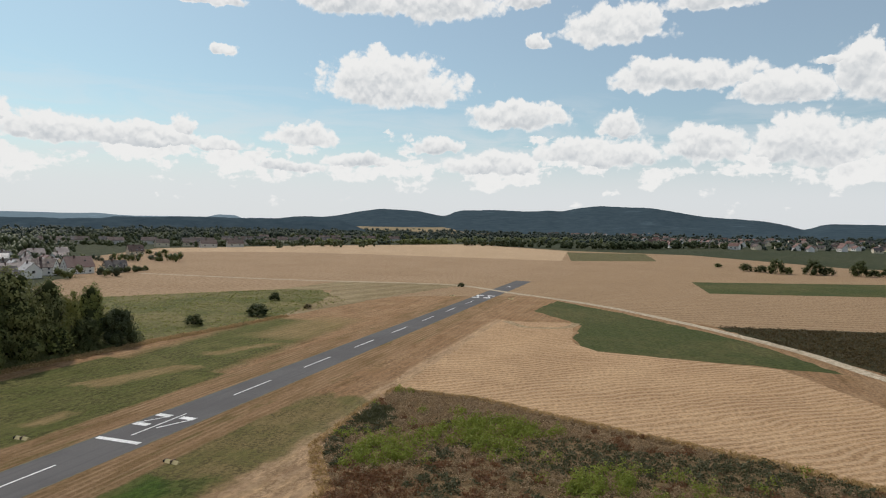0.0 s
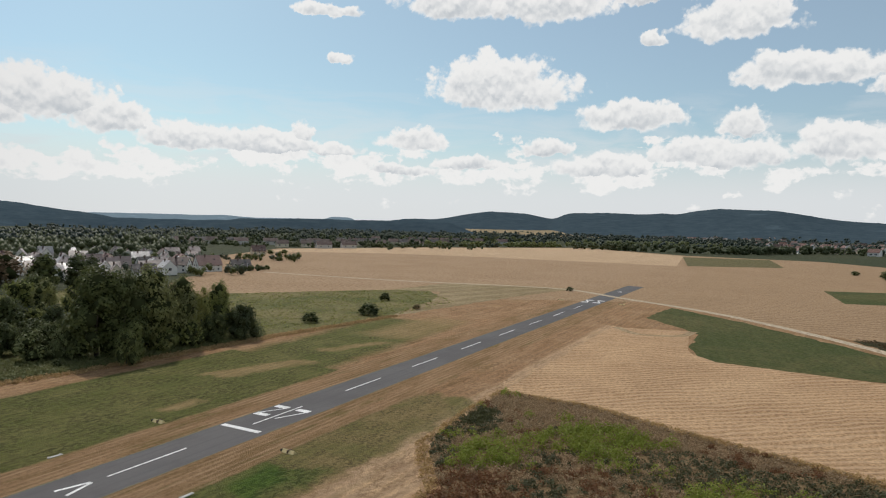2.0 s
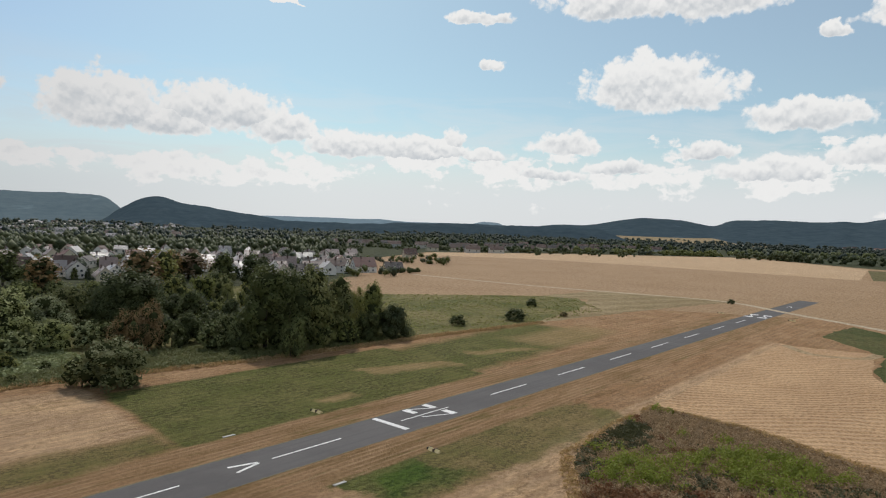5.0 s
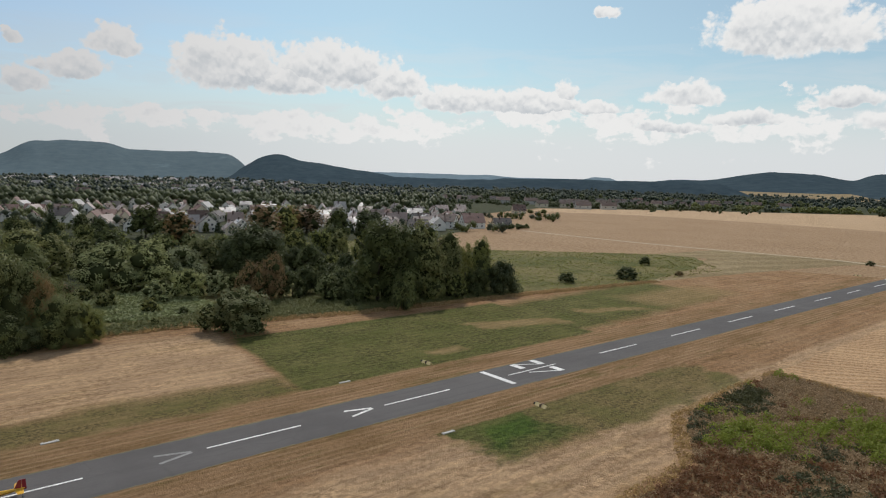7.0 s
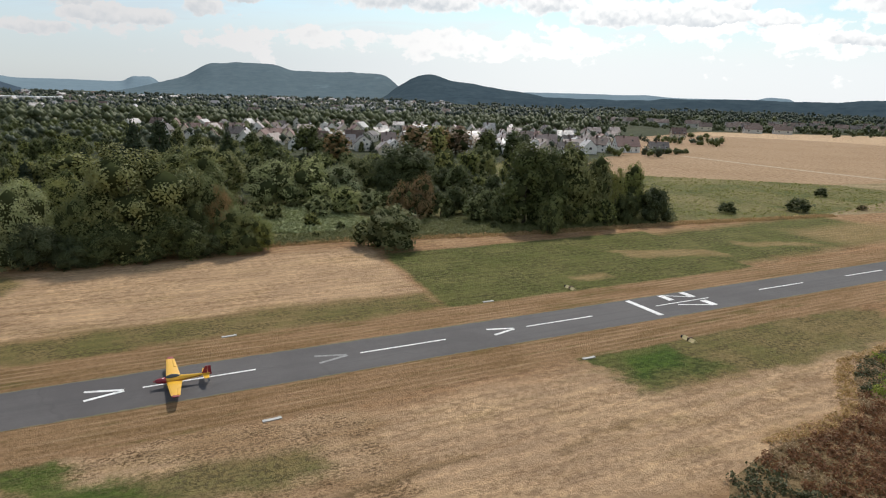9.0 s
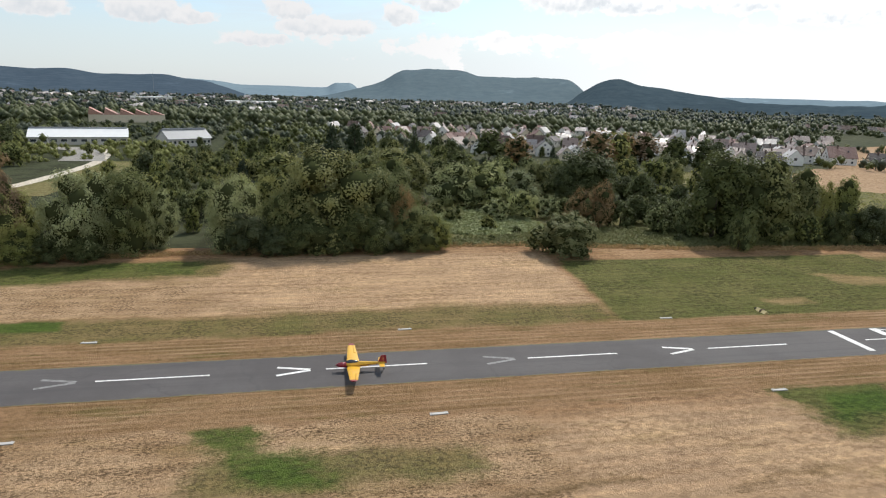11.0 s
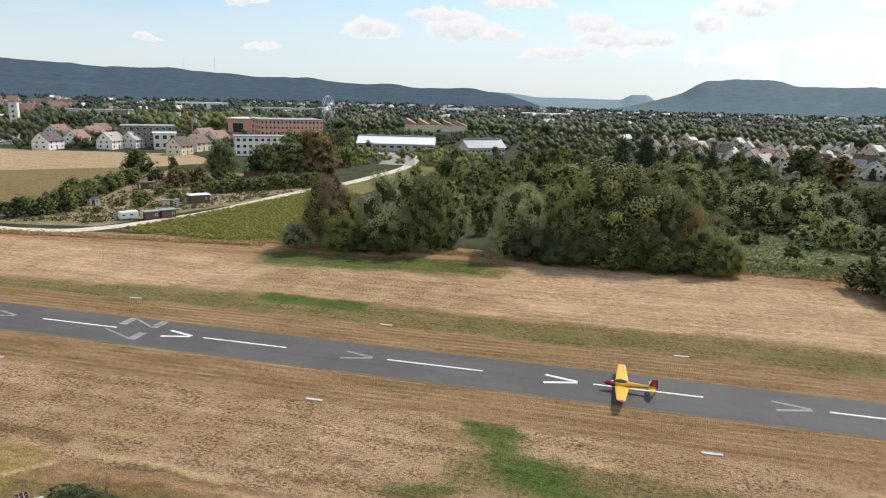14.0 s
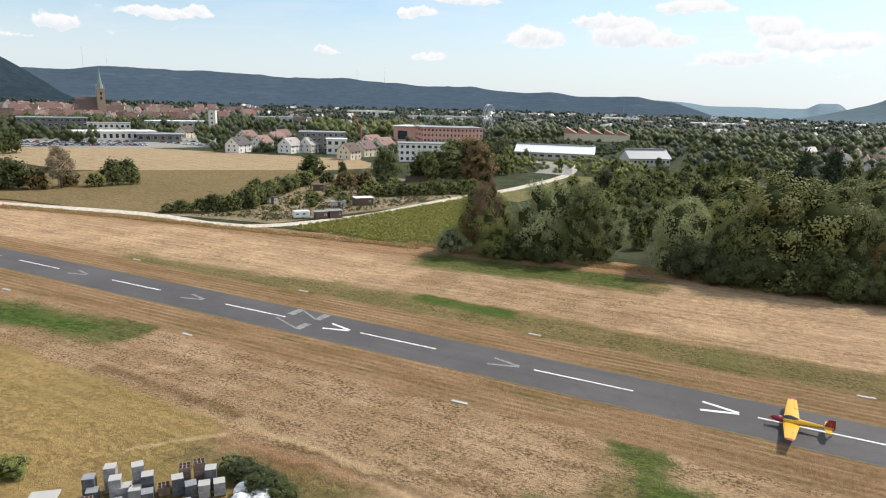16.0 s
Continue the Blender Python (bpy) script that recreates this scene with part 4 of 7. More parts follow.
def crown_mesh(name, shape, leaves, size, material):
    """Leaves round many small tufts that cover the big lumps; dark balls inside stand in for the crown's shade."""
    lumps = np.array(blobs_of(shape))
    if shape in ("fir", "thin"):
        tufts, out_from = lumps, np.arange(len(lumps))
    else:
        n = 22
        d = rng.normal(size=(len(lumps), n, 3))
        d /= np.linalg.norm(d, axis=2)[:, :, None]
        r = lumps[:, 3][:, None] * rng.uniform(0.20, 0.36, (len(lumps), n))
        c = lumps[:, None, :3] + d * (lumps[:, 3][:, None] * rng.uniform(0.72, 0.90, (len(lumps), n)))[:, :, None]
        tufts, out_from = np.concatenate([c, r[:, :, None]], 2).reshape(-1, 4), np.repeat(np.arange(len(lumps)), n)
    weight = tufts[:, 3] ** 2
    pick = rng.choice(len(tufts), leaves, p=weight / weight.sum())
    d = rng.normal(size=(leaves, 3))
    d /= np.linalg.norm(d, axis=1)[:, None]
    c = tufts[pick, :3] + d * (tufts[pick, 3] * rng.uniform(0.45, 1.25, leaves))[:, None]
    c[:, 2] = np.clip(c[:, 2], 0.02, 1.0)
    # leaves turn outwards from the big lump, so that each lump has a sunny and a shady side
    out = c - lumps[out_from[pick], :3]
    out /= np.linalg.norm(out, axis=1)[:, None] + 1e-6
    # dark balls under the leaves, added to paint the crown's inner shade
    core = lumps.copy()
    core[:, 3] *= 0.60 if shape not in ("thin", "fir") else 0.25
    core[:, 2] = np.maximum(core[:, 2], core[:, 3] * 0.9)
    return quad_mesh(name, c, d * 0.45 + out + np.array((0, 0, 0.35)) + rng.normal(size=(leaves, 3)) * 0.25, size * rng.uniform(0.5, 1.3, leaves), material, lumps=core, level=1 if size < 0.05 else 0, inner=M["crown_shade"])


def trunk_mesh(name, shape):
    bm = bmesh.new()
    top = {"fir": 0.9, "bush": 0.45}.get(shape, 0.6)
    r = {"bush": 0.02, "fir": 0.018}.get(shape, 0.024)
    rod(bm, (0, 0, 0), (0.01, 0.0, top * 0.5), r, r * 0.7, 7)
    rod(bm, (0.01, 0, top * 0.5), (0.0, 0.02, top), r * 0.7, r * 0.25, 6)
    if shape != "fir":
        for k in range(6):
            a = k * 1.05 + rng.uniform(-0.3, 0.3)
            z = top * (0.3 + 0.1 * k)
            reach = {"poplar": 0.1, "thin": 0.2}.get(shape, 0.26)
            rod(bm, (0.01, 0, z), (reach * math.cos(a), reach * math.sin(a), z + 0.24), r * 0.45, r * 0.12, 5)
    me = bpy.data.meshes.new(name)
    bm.to_mesh(me)
    bm.free()
    me.materials.append(M["bark"])
    return me


WORDS = {"oak": "round broadleaf tree", "willow": "broad spreading tree", "poplar": "slender upright tree", "bush": "dense shrub", "tall": "tall broadleaf tree", "fir": "narrow conifer", "thin": "sparse half-bare tree"}
TONE = {"leaf_green": "green", "leaf_dark": "dark green", "leaf_olive": "olive green", "leaf_pale": "pale silvery green", "leaf_rust": "rust-brown", "leaf_wood": "dull green", "leaf_fir": "blackish green", "leaf_twig": "pale dry"}
DETAIL = {"front": (21000, 0.0225), "near": (8000, 0.032), "mid": (1050, 0.068), "low": (300, 0.12), "far": (150, 0.17)}
KIT = {}


def tree(shape, tone, x, y, h, w=None, detail="near", place_word="", group="", z=0.0):
    """One tree: trunk and crown, h metres high and w wide. Trees of a kind share their meshes."""
    versions = 2 if detail == "front" else 3
    key = (shape, tone, detail, int(rng.integers(versions)))
    if key not in KIT:
        leaves, size = DETAIL[detail]
        if shape == "bush":
            leaves, size = int(leaves * 0.8), size * 1.15
        if shape == "thin":
            leaves = int(leaves * 0.5)
        KIT[key] = (trunk_mesh("trunk", shape), crown_mesh("crown", shape, leaves, size, M[tone]))
    unit = {"oak": 0.82, "willow": 0.98, "poplar": 0.42, "bush": 1.06, "tall": 0.60, "fir": 0.5, "thin": 0.72}[shape]
    w = h * unit if w is None else w
    s = w / unit
    name = "shrub" if shape == "bush" else "tree"
    ob = thing(name, f"{TONE[tone]} {WORDS[shape]} " + (place_word or "among other greenery"), "shrub" if shape == "bush" else "tree",
               pose(x, y, z, 0, 0, float(rng.uniform(0, 360))) @ Matrix.Diagonal((s, s, h * 1.03, 1)), group)
    if detail != "far":
        link_part("trunk", KIT[key][0], ob)
    link_part("crown", KIT[key][1], ob)
    TAKEN.append((x, y, w * 0.4))
    return ob


TAKEN = []
EDGE = "at the edge of the airfield"
FRONT = """olive/willow/leaf_olive/-61/143/16.5/14 oak/leaf_rust/-60/142/17.3/9 willow/leaf_pale/-46/145/18/16 willow/leaf_green/-38/147/19/15 willow/leaf_pale/-33/151/13/10
bush/leaf_pale/-66.5/137/6.6/7 bush/leaf_green/-56/140/8/10 
willow/leaf_pale/-16/149/16.5/15 willow/leaf_olive/4/152/22.5/25 willow/leaf_green/16.5/151/18.5/14
bush/leaf_dark/-14/145/9/12 bush/leaf_dark/0/144.5/9/12 bush/leaf_dark/12/145/10/14 oak/leaf_rust/21/150/14/8 bush/leaf_green/24.5/145/10.5/12 bush/leaf_green/28/145/8/8
bush/leaf_dark/-52/140.5/6/9 bush/leaf_dark/-45/140.5/6/9 bush/leaf_dark/-7/143/6/9 bush/leaf_dark/6/143/6/9 bush/leaf_dark/18/143.5/5/8
willow/leaf_olive/-8/163/16/13 tall/leaf_green/22/166/19/12 willow/leaf_green/-6/148/14/11"""
for row in FRONT.replace("olive/willow/leaf_olive", "willow/leaf_olive").split():
    shape, tone, x, y, h, w = row.split("/")
    tree(shape, tone, float(x), float(y), float(h), float(w), "front", EDGE)
MIDDLE = """bush/leaf_olive/57.5/137/10.2/15 bush/leaf_olive/53/140/7/9
tall/leaf_dark/103/150/23.3/15 tall/leaf_dark/109/148/22/13 tall/leaf_olive/117/147/23.2/13 tall/leaf_olive/126/147/20/10 thin/leaf_olive/133/147/16/8 tall/leaf_green/140/147/17.6/8 bush/leaf_dark/143/141/11/11 bush/leaf_dark/134/143/9/9
bush/leaf_green/102/137.5/9.2/6.5 poplar/leaf_green/105.5/139/10/4.5 bush/leaf_green/118/145/9/9 bush/leaf_green/126/143/8/8 bush/leaf_green/98/160/9.7/10 bush/leaf_green/92/158/8/9 bush/leaf_green/97/153/9/8
bush/leaf_dark/92/148/2.3/3 bush/leaf_dark/53/160/2.2/3 bush/leaf_olive/44/152/2/3 bush/leaf_olive/47/166/4/5
willow/leaf_pale/46/203/14.5/17 willow/leaf_pale/57/204/15/18 willow/leaf_pale/66/203/12.5/15 willow/leaf_olive/77/216/14/14
bush/leaf_pale/53/179/6.5/10 bush/leaf_pale/61/181/8.5/11 bush/leaf_pale/69/181/7.5/10 bush/leaf_green/75/184/6/9
oak/leaf_dark/91/206/19/22 oak/leaf_dark/84/204/14/12 bush/leaf_rust/74/167/11/10 bush/leaf_rust/79/168/13/10 bush/leaf_dark/86/168/8/9 bush/leaf_dark/92/171/9/10 bush/leaf_dark/99/172/7/9
bush/leaf_dark/107/184/7/10 bush/leaf_dark/112/217/9/11 bush/leaf_dark/121/220/9/11 bush/leaf_green/115/196/8/9 bush/leaf_green/111/204/11/10 thin/leaf_olive/140/230/10/6 bush/leaf_green/102/187/6/8
tall/leaf_olive/27/216/17.5/16 tall/leaf_olive/34/218/16/13 tall/leaf_green/19/220/15/13 bush/leaf_rust/33/196/5/6 bush/leaf_olive/40/178/5/6 bush/leaf_olive/37/190/4/6
bush/leaf_dark/179/145/3.9/6.2 bush/leaf_dark/206/139/4.9/9 bush/leaf_dark/250/160/3.9/5.5 bush/leaf_rust/232/133/2.2/3.5 bush/leaf_dark/350/104/2.5/4"""
for row in MIDDLE.split():
    shape, tone, x, y, h, w = row.split("/")
    tree(shape, tone, float(x), float(y), float(h), float(w), "near" if float(h) > 8 else "mid", "in the wet meadow" if float(x) < 170 else "alone in rough meadow")
GARDEN = """bush/leaf_olive/-163/138/3.2/6 bush/leaf_green/-156/144/5/6 bush/leaf_green/-153/149/6/6 bush/leaf_dark/-150/154/6.5/6 poplar/leaf_green/-150/160/9/5 bush/leaf_green/-152/168/7/6 bush/leaf_green/-157/176/7.5/6 oak/leaf_dark/-158/171/8.5/6
bush/leaf_green/-163/186/6/7 bush/leaf_green/-166/196/6/7 bush/leaf_green/-170/206/6/7 bush/leaf_olive/-172/216/6/7 oak/leaf_dark/-177/226/13/13 poplar/leaf_dark/-168/236/9.5/4 bush/leaf_dark/-166/222/6/7
bush/leaf_rust/-152/214/8/10 bush/leaf_rust/-147/222/8/9 oak/leaf_green/-147/238/16.5/13 oak/leaf_green/-153/244/14/11 tall/leaf_olive/-128/264/20/16 tall/leaf_rust/-121/268/21/16 tall/leaf_rust/-115/263/18/14 oak/leaf_dark/-138/262/15/15 oak/leaf_dark/-139/256/14.5/14 oak/leaf_green/-133/252/15/9 poplar/leaf_dark/-143/229/8/2.5 bush/leaf_green/-138/212/6/7
bush/leaf_green/-131/206/5/6 bush/leaf_green/-127/211/5/7 bush/leaf_green/-123/216/5/7 bush/leaf_green/-119/221/5.5/7 bush/leaf_green/-115/226/5.5/7 bush/leaf_green/-111/231/5.5/7 bush/leaf_olive/-134/200/5/6 bush/leaf_olive/-107/238/6/7
bush/leaf_green/-135/172/3/5 bush/leaf_olive/-141/182/3.5/5 bush/leaf_green/-131/186/3/4 bush/leaf_olive/-140/160/2/4 bush/leaf_green/-128/178/4/4 bush/leaf_olive/-145/195/3/5 bush/leaf_green/-150/205/3/5
bush/leaf_green/-160/141/4.5/7 bush/leaf_dark/-152.5/146.5/6.5/7 bush/leaf_green/-150/151/6/7 bush/leaf_dark/-149.5/157/7/7 bush/leaf_green/-151/163/7/7 bush/leaf_dark/-155/172/7/7 bush/leaf_green/-160/181/6.5/8 bush/leaf_dark/-164/191/6.5/8 bush/leaf_green/-168/201/6.5/8 bush/leaf_dark/-171/211/6.5/8 bush/leaf_green/-174/219/6/8 bush/leaf_green/-129/208.5/5.5/8 bush/leaf_dark/-125/213.5/5.5/8 bush/leaf_green/-121/218.5/5.5/8 bush/leaf_dark/-117/223.5/6/8 bush/leaf_green/-113/228.5/6/8 bush/leaf_green/-109/234/6/8 bush/leaf_dark/-140/226/7/9 bush/leaf_green/-133/222/6/9 bush/leaf_rust/-156/228/6/8 bush/leaf_green/-162/232/6/8 bush/leaf_olive/-142/172/2.5/4 bush/leaf_olive/-137/192/3/5 bush/leaf_green/-146/186/3/5
oak/leaf_dark/-229/169/11/9 oak/leaf_dark/-236/181/9.6/10 bush/leaf_green/-230/162/6/8 thin/leaf_twig/-236/153/16/13 bush/leaf_rust/-240/146/9/10 bush/leaf_dark/-248/141/12/16 bush/leaf_dark/-260/134/13/17 bush/leaf_rust/-254/147/10/13 bush/leaf_rust/-238/158/7/8 bush/leaf_green/-226/176/7/7 oak/leaf_dark/-389/225/13/14 oak/leaf_dark/-380/212/12/12 oak/leaf_green/-398/214/14/14
bush/leaf_dark/-38/40.5/2.3/4.5 bush/leaf_dark/-41/41.5/2.0/3.6 bush/leaf_dark/-35.3/40/1.9/3.6 bush/leaf_olive/-43/42/1.5/3 bush/leaf_green/-33.5/38.5/1.3/2.6 bush/leaf_green/-60/31/2/4 bush/leaf_green/-63/30/1.6/3"""
for row in GARDEN.split():
    shape, tone, x, y, h, w = row.split("/")
    near_bit = float(y) < 60
    tree(shape, tone, float(x), float(y), float(h), float(w), "near" if near_bit or float(h) > 15 else "mid", "beside stacked goods on the dry grass" if near_bit else "by the allotment gardens")


def free(x, y, r):
    return all((x - a) ** 2 + (y - b) ** 2 > (r + c) ** 2 for a, b, c in TAKEN)


KEEP_CLEAR = []
# sectors where only low growth stands before the houses and halls behind
LOW_ZONES = [(103, 111.5, 300, 452, 6.5), (97.5, 102, 320, 430, 7), (60, 77, 300, 400, 8), (45, 58, 280, 440, 8), (112, 122, 300, 392, 7)]


def clear_of(x, y):
    return all(not (min(a, c) - m < x < max(a, c) + m and min(b, d) - m < y < max(b, d) + m) for a, b, c, d, m in KEEP_CLEAR)


def scatter(n, a0, a1, d0, d1, h0, h1, kinds, detail, word, tight=0.55, far_bias=1.0):
    """Trees strewn over a sector seen from the middle of the place."""
    made, tries = 0, 0
    while made < n and tries < n * 12:
        tries += 1
        a, d = rng.uniform(a0, a1), d0 + (d1 - d0) * rng.random() ** far_bias
        x, y = at_az(a, d)
        h = rng.uniform(h0, h1)
        if any(p < a < q and u < d < v and h > top for p, q, u, v, top in LOW_ZONES):
            continue
        if not clear_of(x, y) or not free(x, y, h * 0.4 * tight):
            continue
        shape, tone = kinds[int(rng.integers(len(kinds)))].split("/")
        tree(shape, tone, x, y, h, None, detail, word, "", ground_height(x, y))
        made += 1

# ---------------------------------------------------------------- houses
def gable_wall(w, d, eaves, ridge_h):
    """Walls of a gabled house, ridge along x."""
    bm = bmesh.new()
    x, y = w / 2, d / 2
    left = [bm.verts.new(p) for p in ((-x, -y, -0.5), (-x, y, -0.5), (-x, y, eaves), (-x, 0, ridge_h), (-x, -y, eaves))]
    right = [bm.verts.new(p) for p in ((x, -y, -0.5), (x, y, -0.5), (x, y, eaves), (x, 0, ridge_h), (x, -y, eaves))]
    bm.faces.new(left[::-1])
    bm.faces.new(right)
    for i in range(5):
        j = (i + 1) % 5
        bm.faces.new((left[i], left[j], right[j], right[i]))
    return bm


def gable_roof(w, d, eaves, ridge_h, over=0.6, thick=0.25):
    bm = bmesh.new()
    x, y = w / 2 + over * 0.6, d / 2
    slope = (ridge_h - eaves) / y
    ye, ze = y + over, eaves - over * slope
    prof = [(-ye, ze), (0, ridge_h), (ye, ze), (ye, ze + thick), (0, ridge_h + thick * 1.2), (-ye, ze + thick)]
    a = [bm.verts.new((-x, py, pz + 0.03)) for py, pz in prof]
    b = [bm.verts.new((x, py, pz + 0.03)) for py, pz in prof]
    for i in range(6):
        j = (i + 1) % 6
        bm.faces.new((a[i], a[j], b[j], b[i]))
    bm.faces.new((a[0], a[5], a[4], a[1]))
    bm.faces.new((a[1], a[4], a[3], a[2]))
    bm.faces.new((b[0], b[1], b[4], b[5]))
    bm.faces.new((b[1], b[2], b[3], b[4]))
    return bm


def window(parent, x, y, z, w, h, axis, rich=True):
    """A window set on a wall that faces along axis: frame with its pane."""
    nx, ny = axis
    if nx:
        f = (x - 0.03 * nx, x + 0.07 * nx, y - w / 2, y + w / 2, z, z + h)
        g = (x - 0.02 * nx, x + 0.09 * nx, y - w / 2 + 0.1, y + w / 2 - 0.1, z + 0.1, z + h - 0.1)
    else:
        f = (x - w / 2, x + w / 2, y - 0.03 * ny, y + 0.07 * ny, z, z + h)
        g = (x - w / 2 + 0.1, x + w / 2 - 0.1, y - 0.02 * ny, y + 0.09 * ny, z + 0.1, z + h - 0.1)
    if not rich:
        return part("window", boxes(f), M["glass"], parent)
    w_ob = part("window", boxes(f), M["window_white"], parent)
    part("pane", boxes(g), M["glass"], w_ob, "dark window glass")
    return w_ob


HOUSES = {}


def far_houses(name, spots, label, roofs, size=(15, 10, 5.2, 9.6)):
    """Far houses, too many to count: walls, roofs and windows as one object."""
    w, d, e, r = size
    mats = [M["plaster_white"], M["plaster_cream"], M["glass"]] + [M[k] for k in roofs]
    vs, fs, kinds = [], [], []
    for i, (x, y, turn) in enumerate(spots):
        m = pose(x, y, ground_height(x, y), 0, 0, turn)
        k = float(rng.uniform(0.8, 1.2))
        for bm, slot in ((gable_wall(w * k, d, e * k, r * k), i % 2), (gable_roof(w * k, d, e * k, r * k), 3 + i % len(roofs)),
                         (boxes((-w * k * 0.3, -w * k * 0.1, -d / 2 - 0.1, d / 2 + 0.1, 2, 3.6), (w * k * 0.1, w * k * 0.3, -d / 2 - 0.1, d / 2 + 0.1, 2, 3.6)), 2)):
            bm.verts.index_update()
            base = len(vs)
            vs += [m @ v.co for v in bm.verts]
            for f in bm.faces:
                fs.append([base + v.index for v in f.verts])
                kinds.append(slot)
            bm.free()
    me = mesh_of(name, vs, fs, mats)
    me.polygons.foreach_set("material_index", np.array(kinds, dtype=np.int32))
    return tagged(new(name, me), label, "houses", kind="stuff")



def house(x, y, turn, wall="plaster_white", roof="roof_brown", w=12.0, d=9.5, eaves=5.2, ridge_h=9.6, rich=True, label="", z=0.0, group=""):
    key = (wall, roof, rich, round(w), round(d), round(eaves), round(ridge_h))
    m = pose(x, y, z, 0, 0, turn)
    TAKEN.append((x, y, max(w, d) * 0.62))
    words = {"plaster_white": "white", "plaster_cream": "cream", "plaster_grey": "grey", "facade_red": "red", "sandstone": "sandstone", "facade_dark": "dark"}[wall]
    rooftone = {"roof_red": "red tiled", "roof_brown": "brown tiled", "roof_dark": "dark tiled", "roof_grey": "pale grey", "roof_glare": "pale brown tiled", "roof_copper": "green copper"}[roof]
    label = label or f"{words} plastered house with a {rooftone} gable roof"
    if key in HOUSES:
        ob = copy_thing(HOUSES[key], m)
        return tagged(ob, label, "house", group)
    ob = thing("house", label, "house", m, group)
    HOUSES[key] = ob
    part("wall", gable_wall(w, d, eaves, ridge_h), M[wall], ob)
    part("roof", gable_roof(w, d, eaves, ridge_h), M[roof], ob)
    part("chimney", boxes((w * 0.12, w * 0.12 + 0.8, 0.5, 1.3, ridge_h - 1.5, ridge_h + 1.2)), M["roof_brown"], ob)
    if rich:
        for s in (1, -1):
            for k in range(3):
                window(ob, -w / 2 + w * (k + 0.5) / 3, s * d / 2, 1.0, 1.3, 1.4, (0, s))
                window(ob, -w / 2 + w * (k + 0.5) / 3, s * d / 2, 3.5, 1.3, 1.3, (0, s))
            for k in (-1, 1):
                window(ob, s * w / 2, k * d * 0.22, 1.0, 1.3, 1.4, (s, 0))
                window(ob, s * w / 2, k * d * 0.18, 3.6, 1.3, 1.3, (s, 0))
            window(ob, s * w / 2, 0, eaves + 1.0, 1.2, 1.3, (s, 0))
        door_ob = part("door", boxes((-0.55, 0.55, -d / 2 - 0.06, -d / 2 + 0.04, -0.2, 2.1)), M["wood_dark"], ob, "dark wooden front door")
        part("door_handle", boxes((0.35, 0.45, -d / 2 - 0.12, -d / 2 - 0.05, 0.95, 1.1)), M["metal_grey"], door_ob)
        slope = math.atan2(ridge_h - eaves, d / 2)
        for s in (1, -1):
            bm = boxes((-0.5, 0.5, -0.6, 0.6, 0.0, 0.1))
            bmesh.ops.transform(bm, matrix=Matrix.Translation((-w * 0.22, s * d * 0.24, ridge_h - d * 0.24 * math.tan(slope) + 0.36)) @ Matrix.Rotation(-s * slope, 4, "X"), verts=bm.verts)
            part("roof_window", bm, M["glass"], ob)
    else:
        for s in (1, -1):
            for k in (-1, 1):
                window(ob, k * w * 0.25, s * d / 2, 2.2, 1.6, 1.5, (0, s), False)
            window(ob, s * w / 2, 0, 2.8, 1.6, 1.5, (s, 0), False)
    return ob


def block(name, label, category, az0, az1, dist, depth, h, wall, roof="sheet_white", storeys=3, turn=0.0, bays=0, base=0.0, over=0.5):
    """A flat-roofed building between two azimuths, its front square to the line of sight but for turn."""
    mid = (az0 + az1) / 2
    w = 2 * dist * math.tan(radians(abs(az1 - az0) / 2))
    x, y = at_az(mid, dist)
    ob = thing(name, label, category, pose(x, y, 0, 0, 0, mid - 90 + turn))
    TAKEN.append((x, y, w * 0.5))
    part("wall", boxes((-w / 2, w / 2, 0, depth, -0.5, h)), M[wall], ob)
    part("roof", boxes((-w / 2 - over, w / 2 + over, -over, depth + over, h, h + 0.5)), M[roof], ob)
    bays = bays or max(2, int(w / 3.6))
    for s in range(storeys):
        z = h * (s + 0.28) / storeys
        for k in range(bays):
            window(ob, -w / 2 + w * (k + 0.5) / bays, 0, z, w / bays * 0.55, h / storeys * 0.5, (0, -1))
        for k in range(max(2, int(depth / 5))):
            n = max(2, int(depth / 5))
            for side in (1, -1):
                window(ob, side * w / 2, depth * (k + 0.5) / n, z, depth / n * 0.5, h / storeys * 0.5, (side, 0), False)
    return ob


# village beyond the trees: the houses that stand out first
house(318, 346, 160, "plaster_white", "roof_red", 16, 11, 4.6, 10.4, label="large white house with a steep red tiled roof")
house(338, 336, 150, "plaster_cream", "roof_dark", 13, 9, 3.2, 7.4, label="low house with a dark hipped roof at the field's edge")
house(300, 352, 118, "plaster_white", "roof_brown", 13, 9.5)
house(296, 372, 60, "plaster_grey", "roof_grey", 14, 11, 4.2, 8.4)
house(515, 487, 150, "plaster_cream", "roof_brown", 14, 10, 3.4, 9.0, label="barn-like cream house beside the grain field")
house(141, 382, 75, "plaster_white", "roof_dark", 12, 10, 5.2, 9.4, label="white house with a dark gable and balcony")
tones = (("plaster_white", "roof_brown"), ("plaster_white", "roof_grey"), ("plaster_white", "roof_glare"), ("plaster_white", "roof_dark"), ("plaster_cream", "roof_red"), ("plaster_white", "roof_grey"), ("plaster_cream", "roof_glare"))
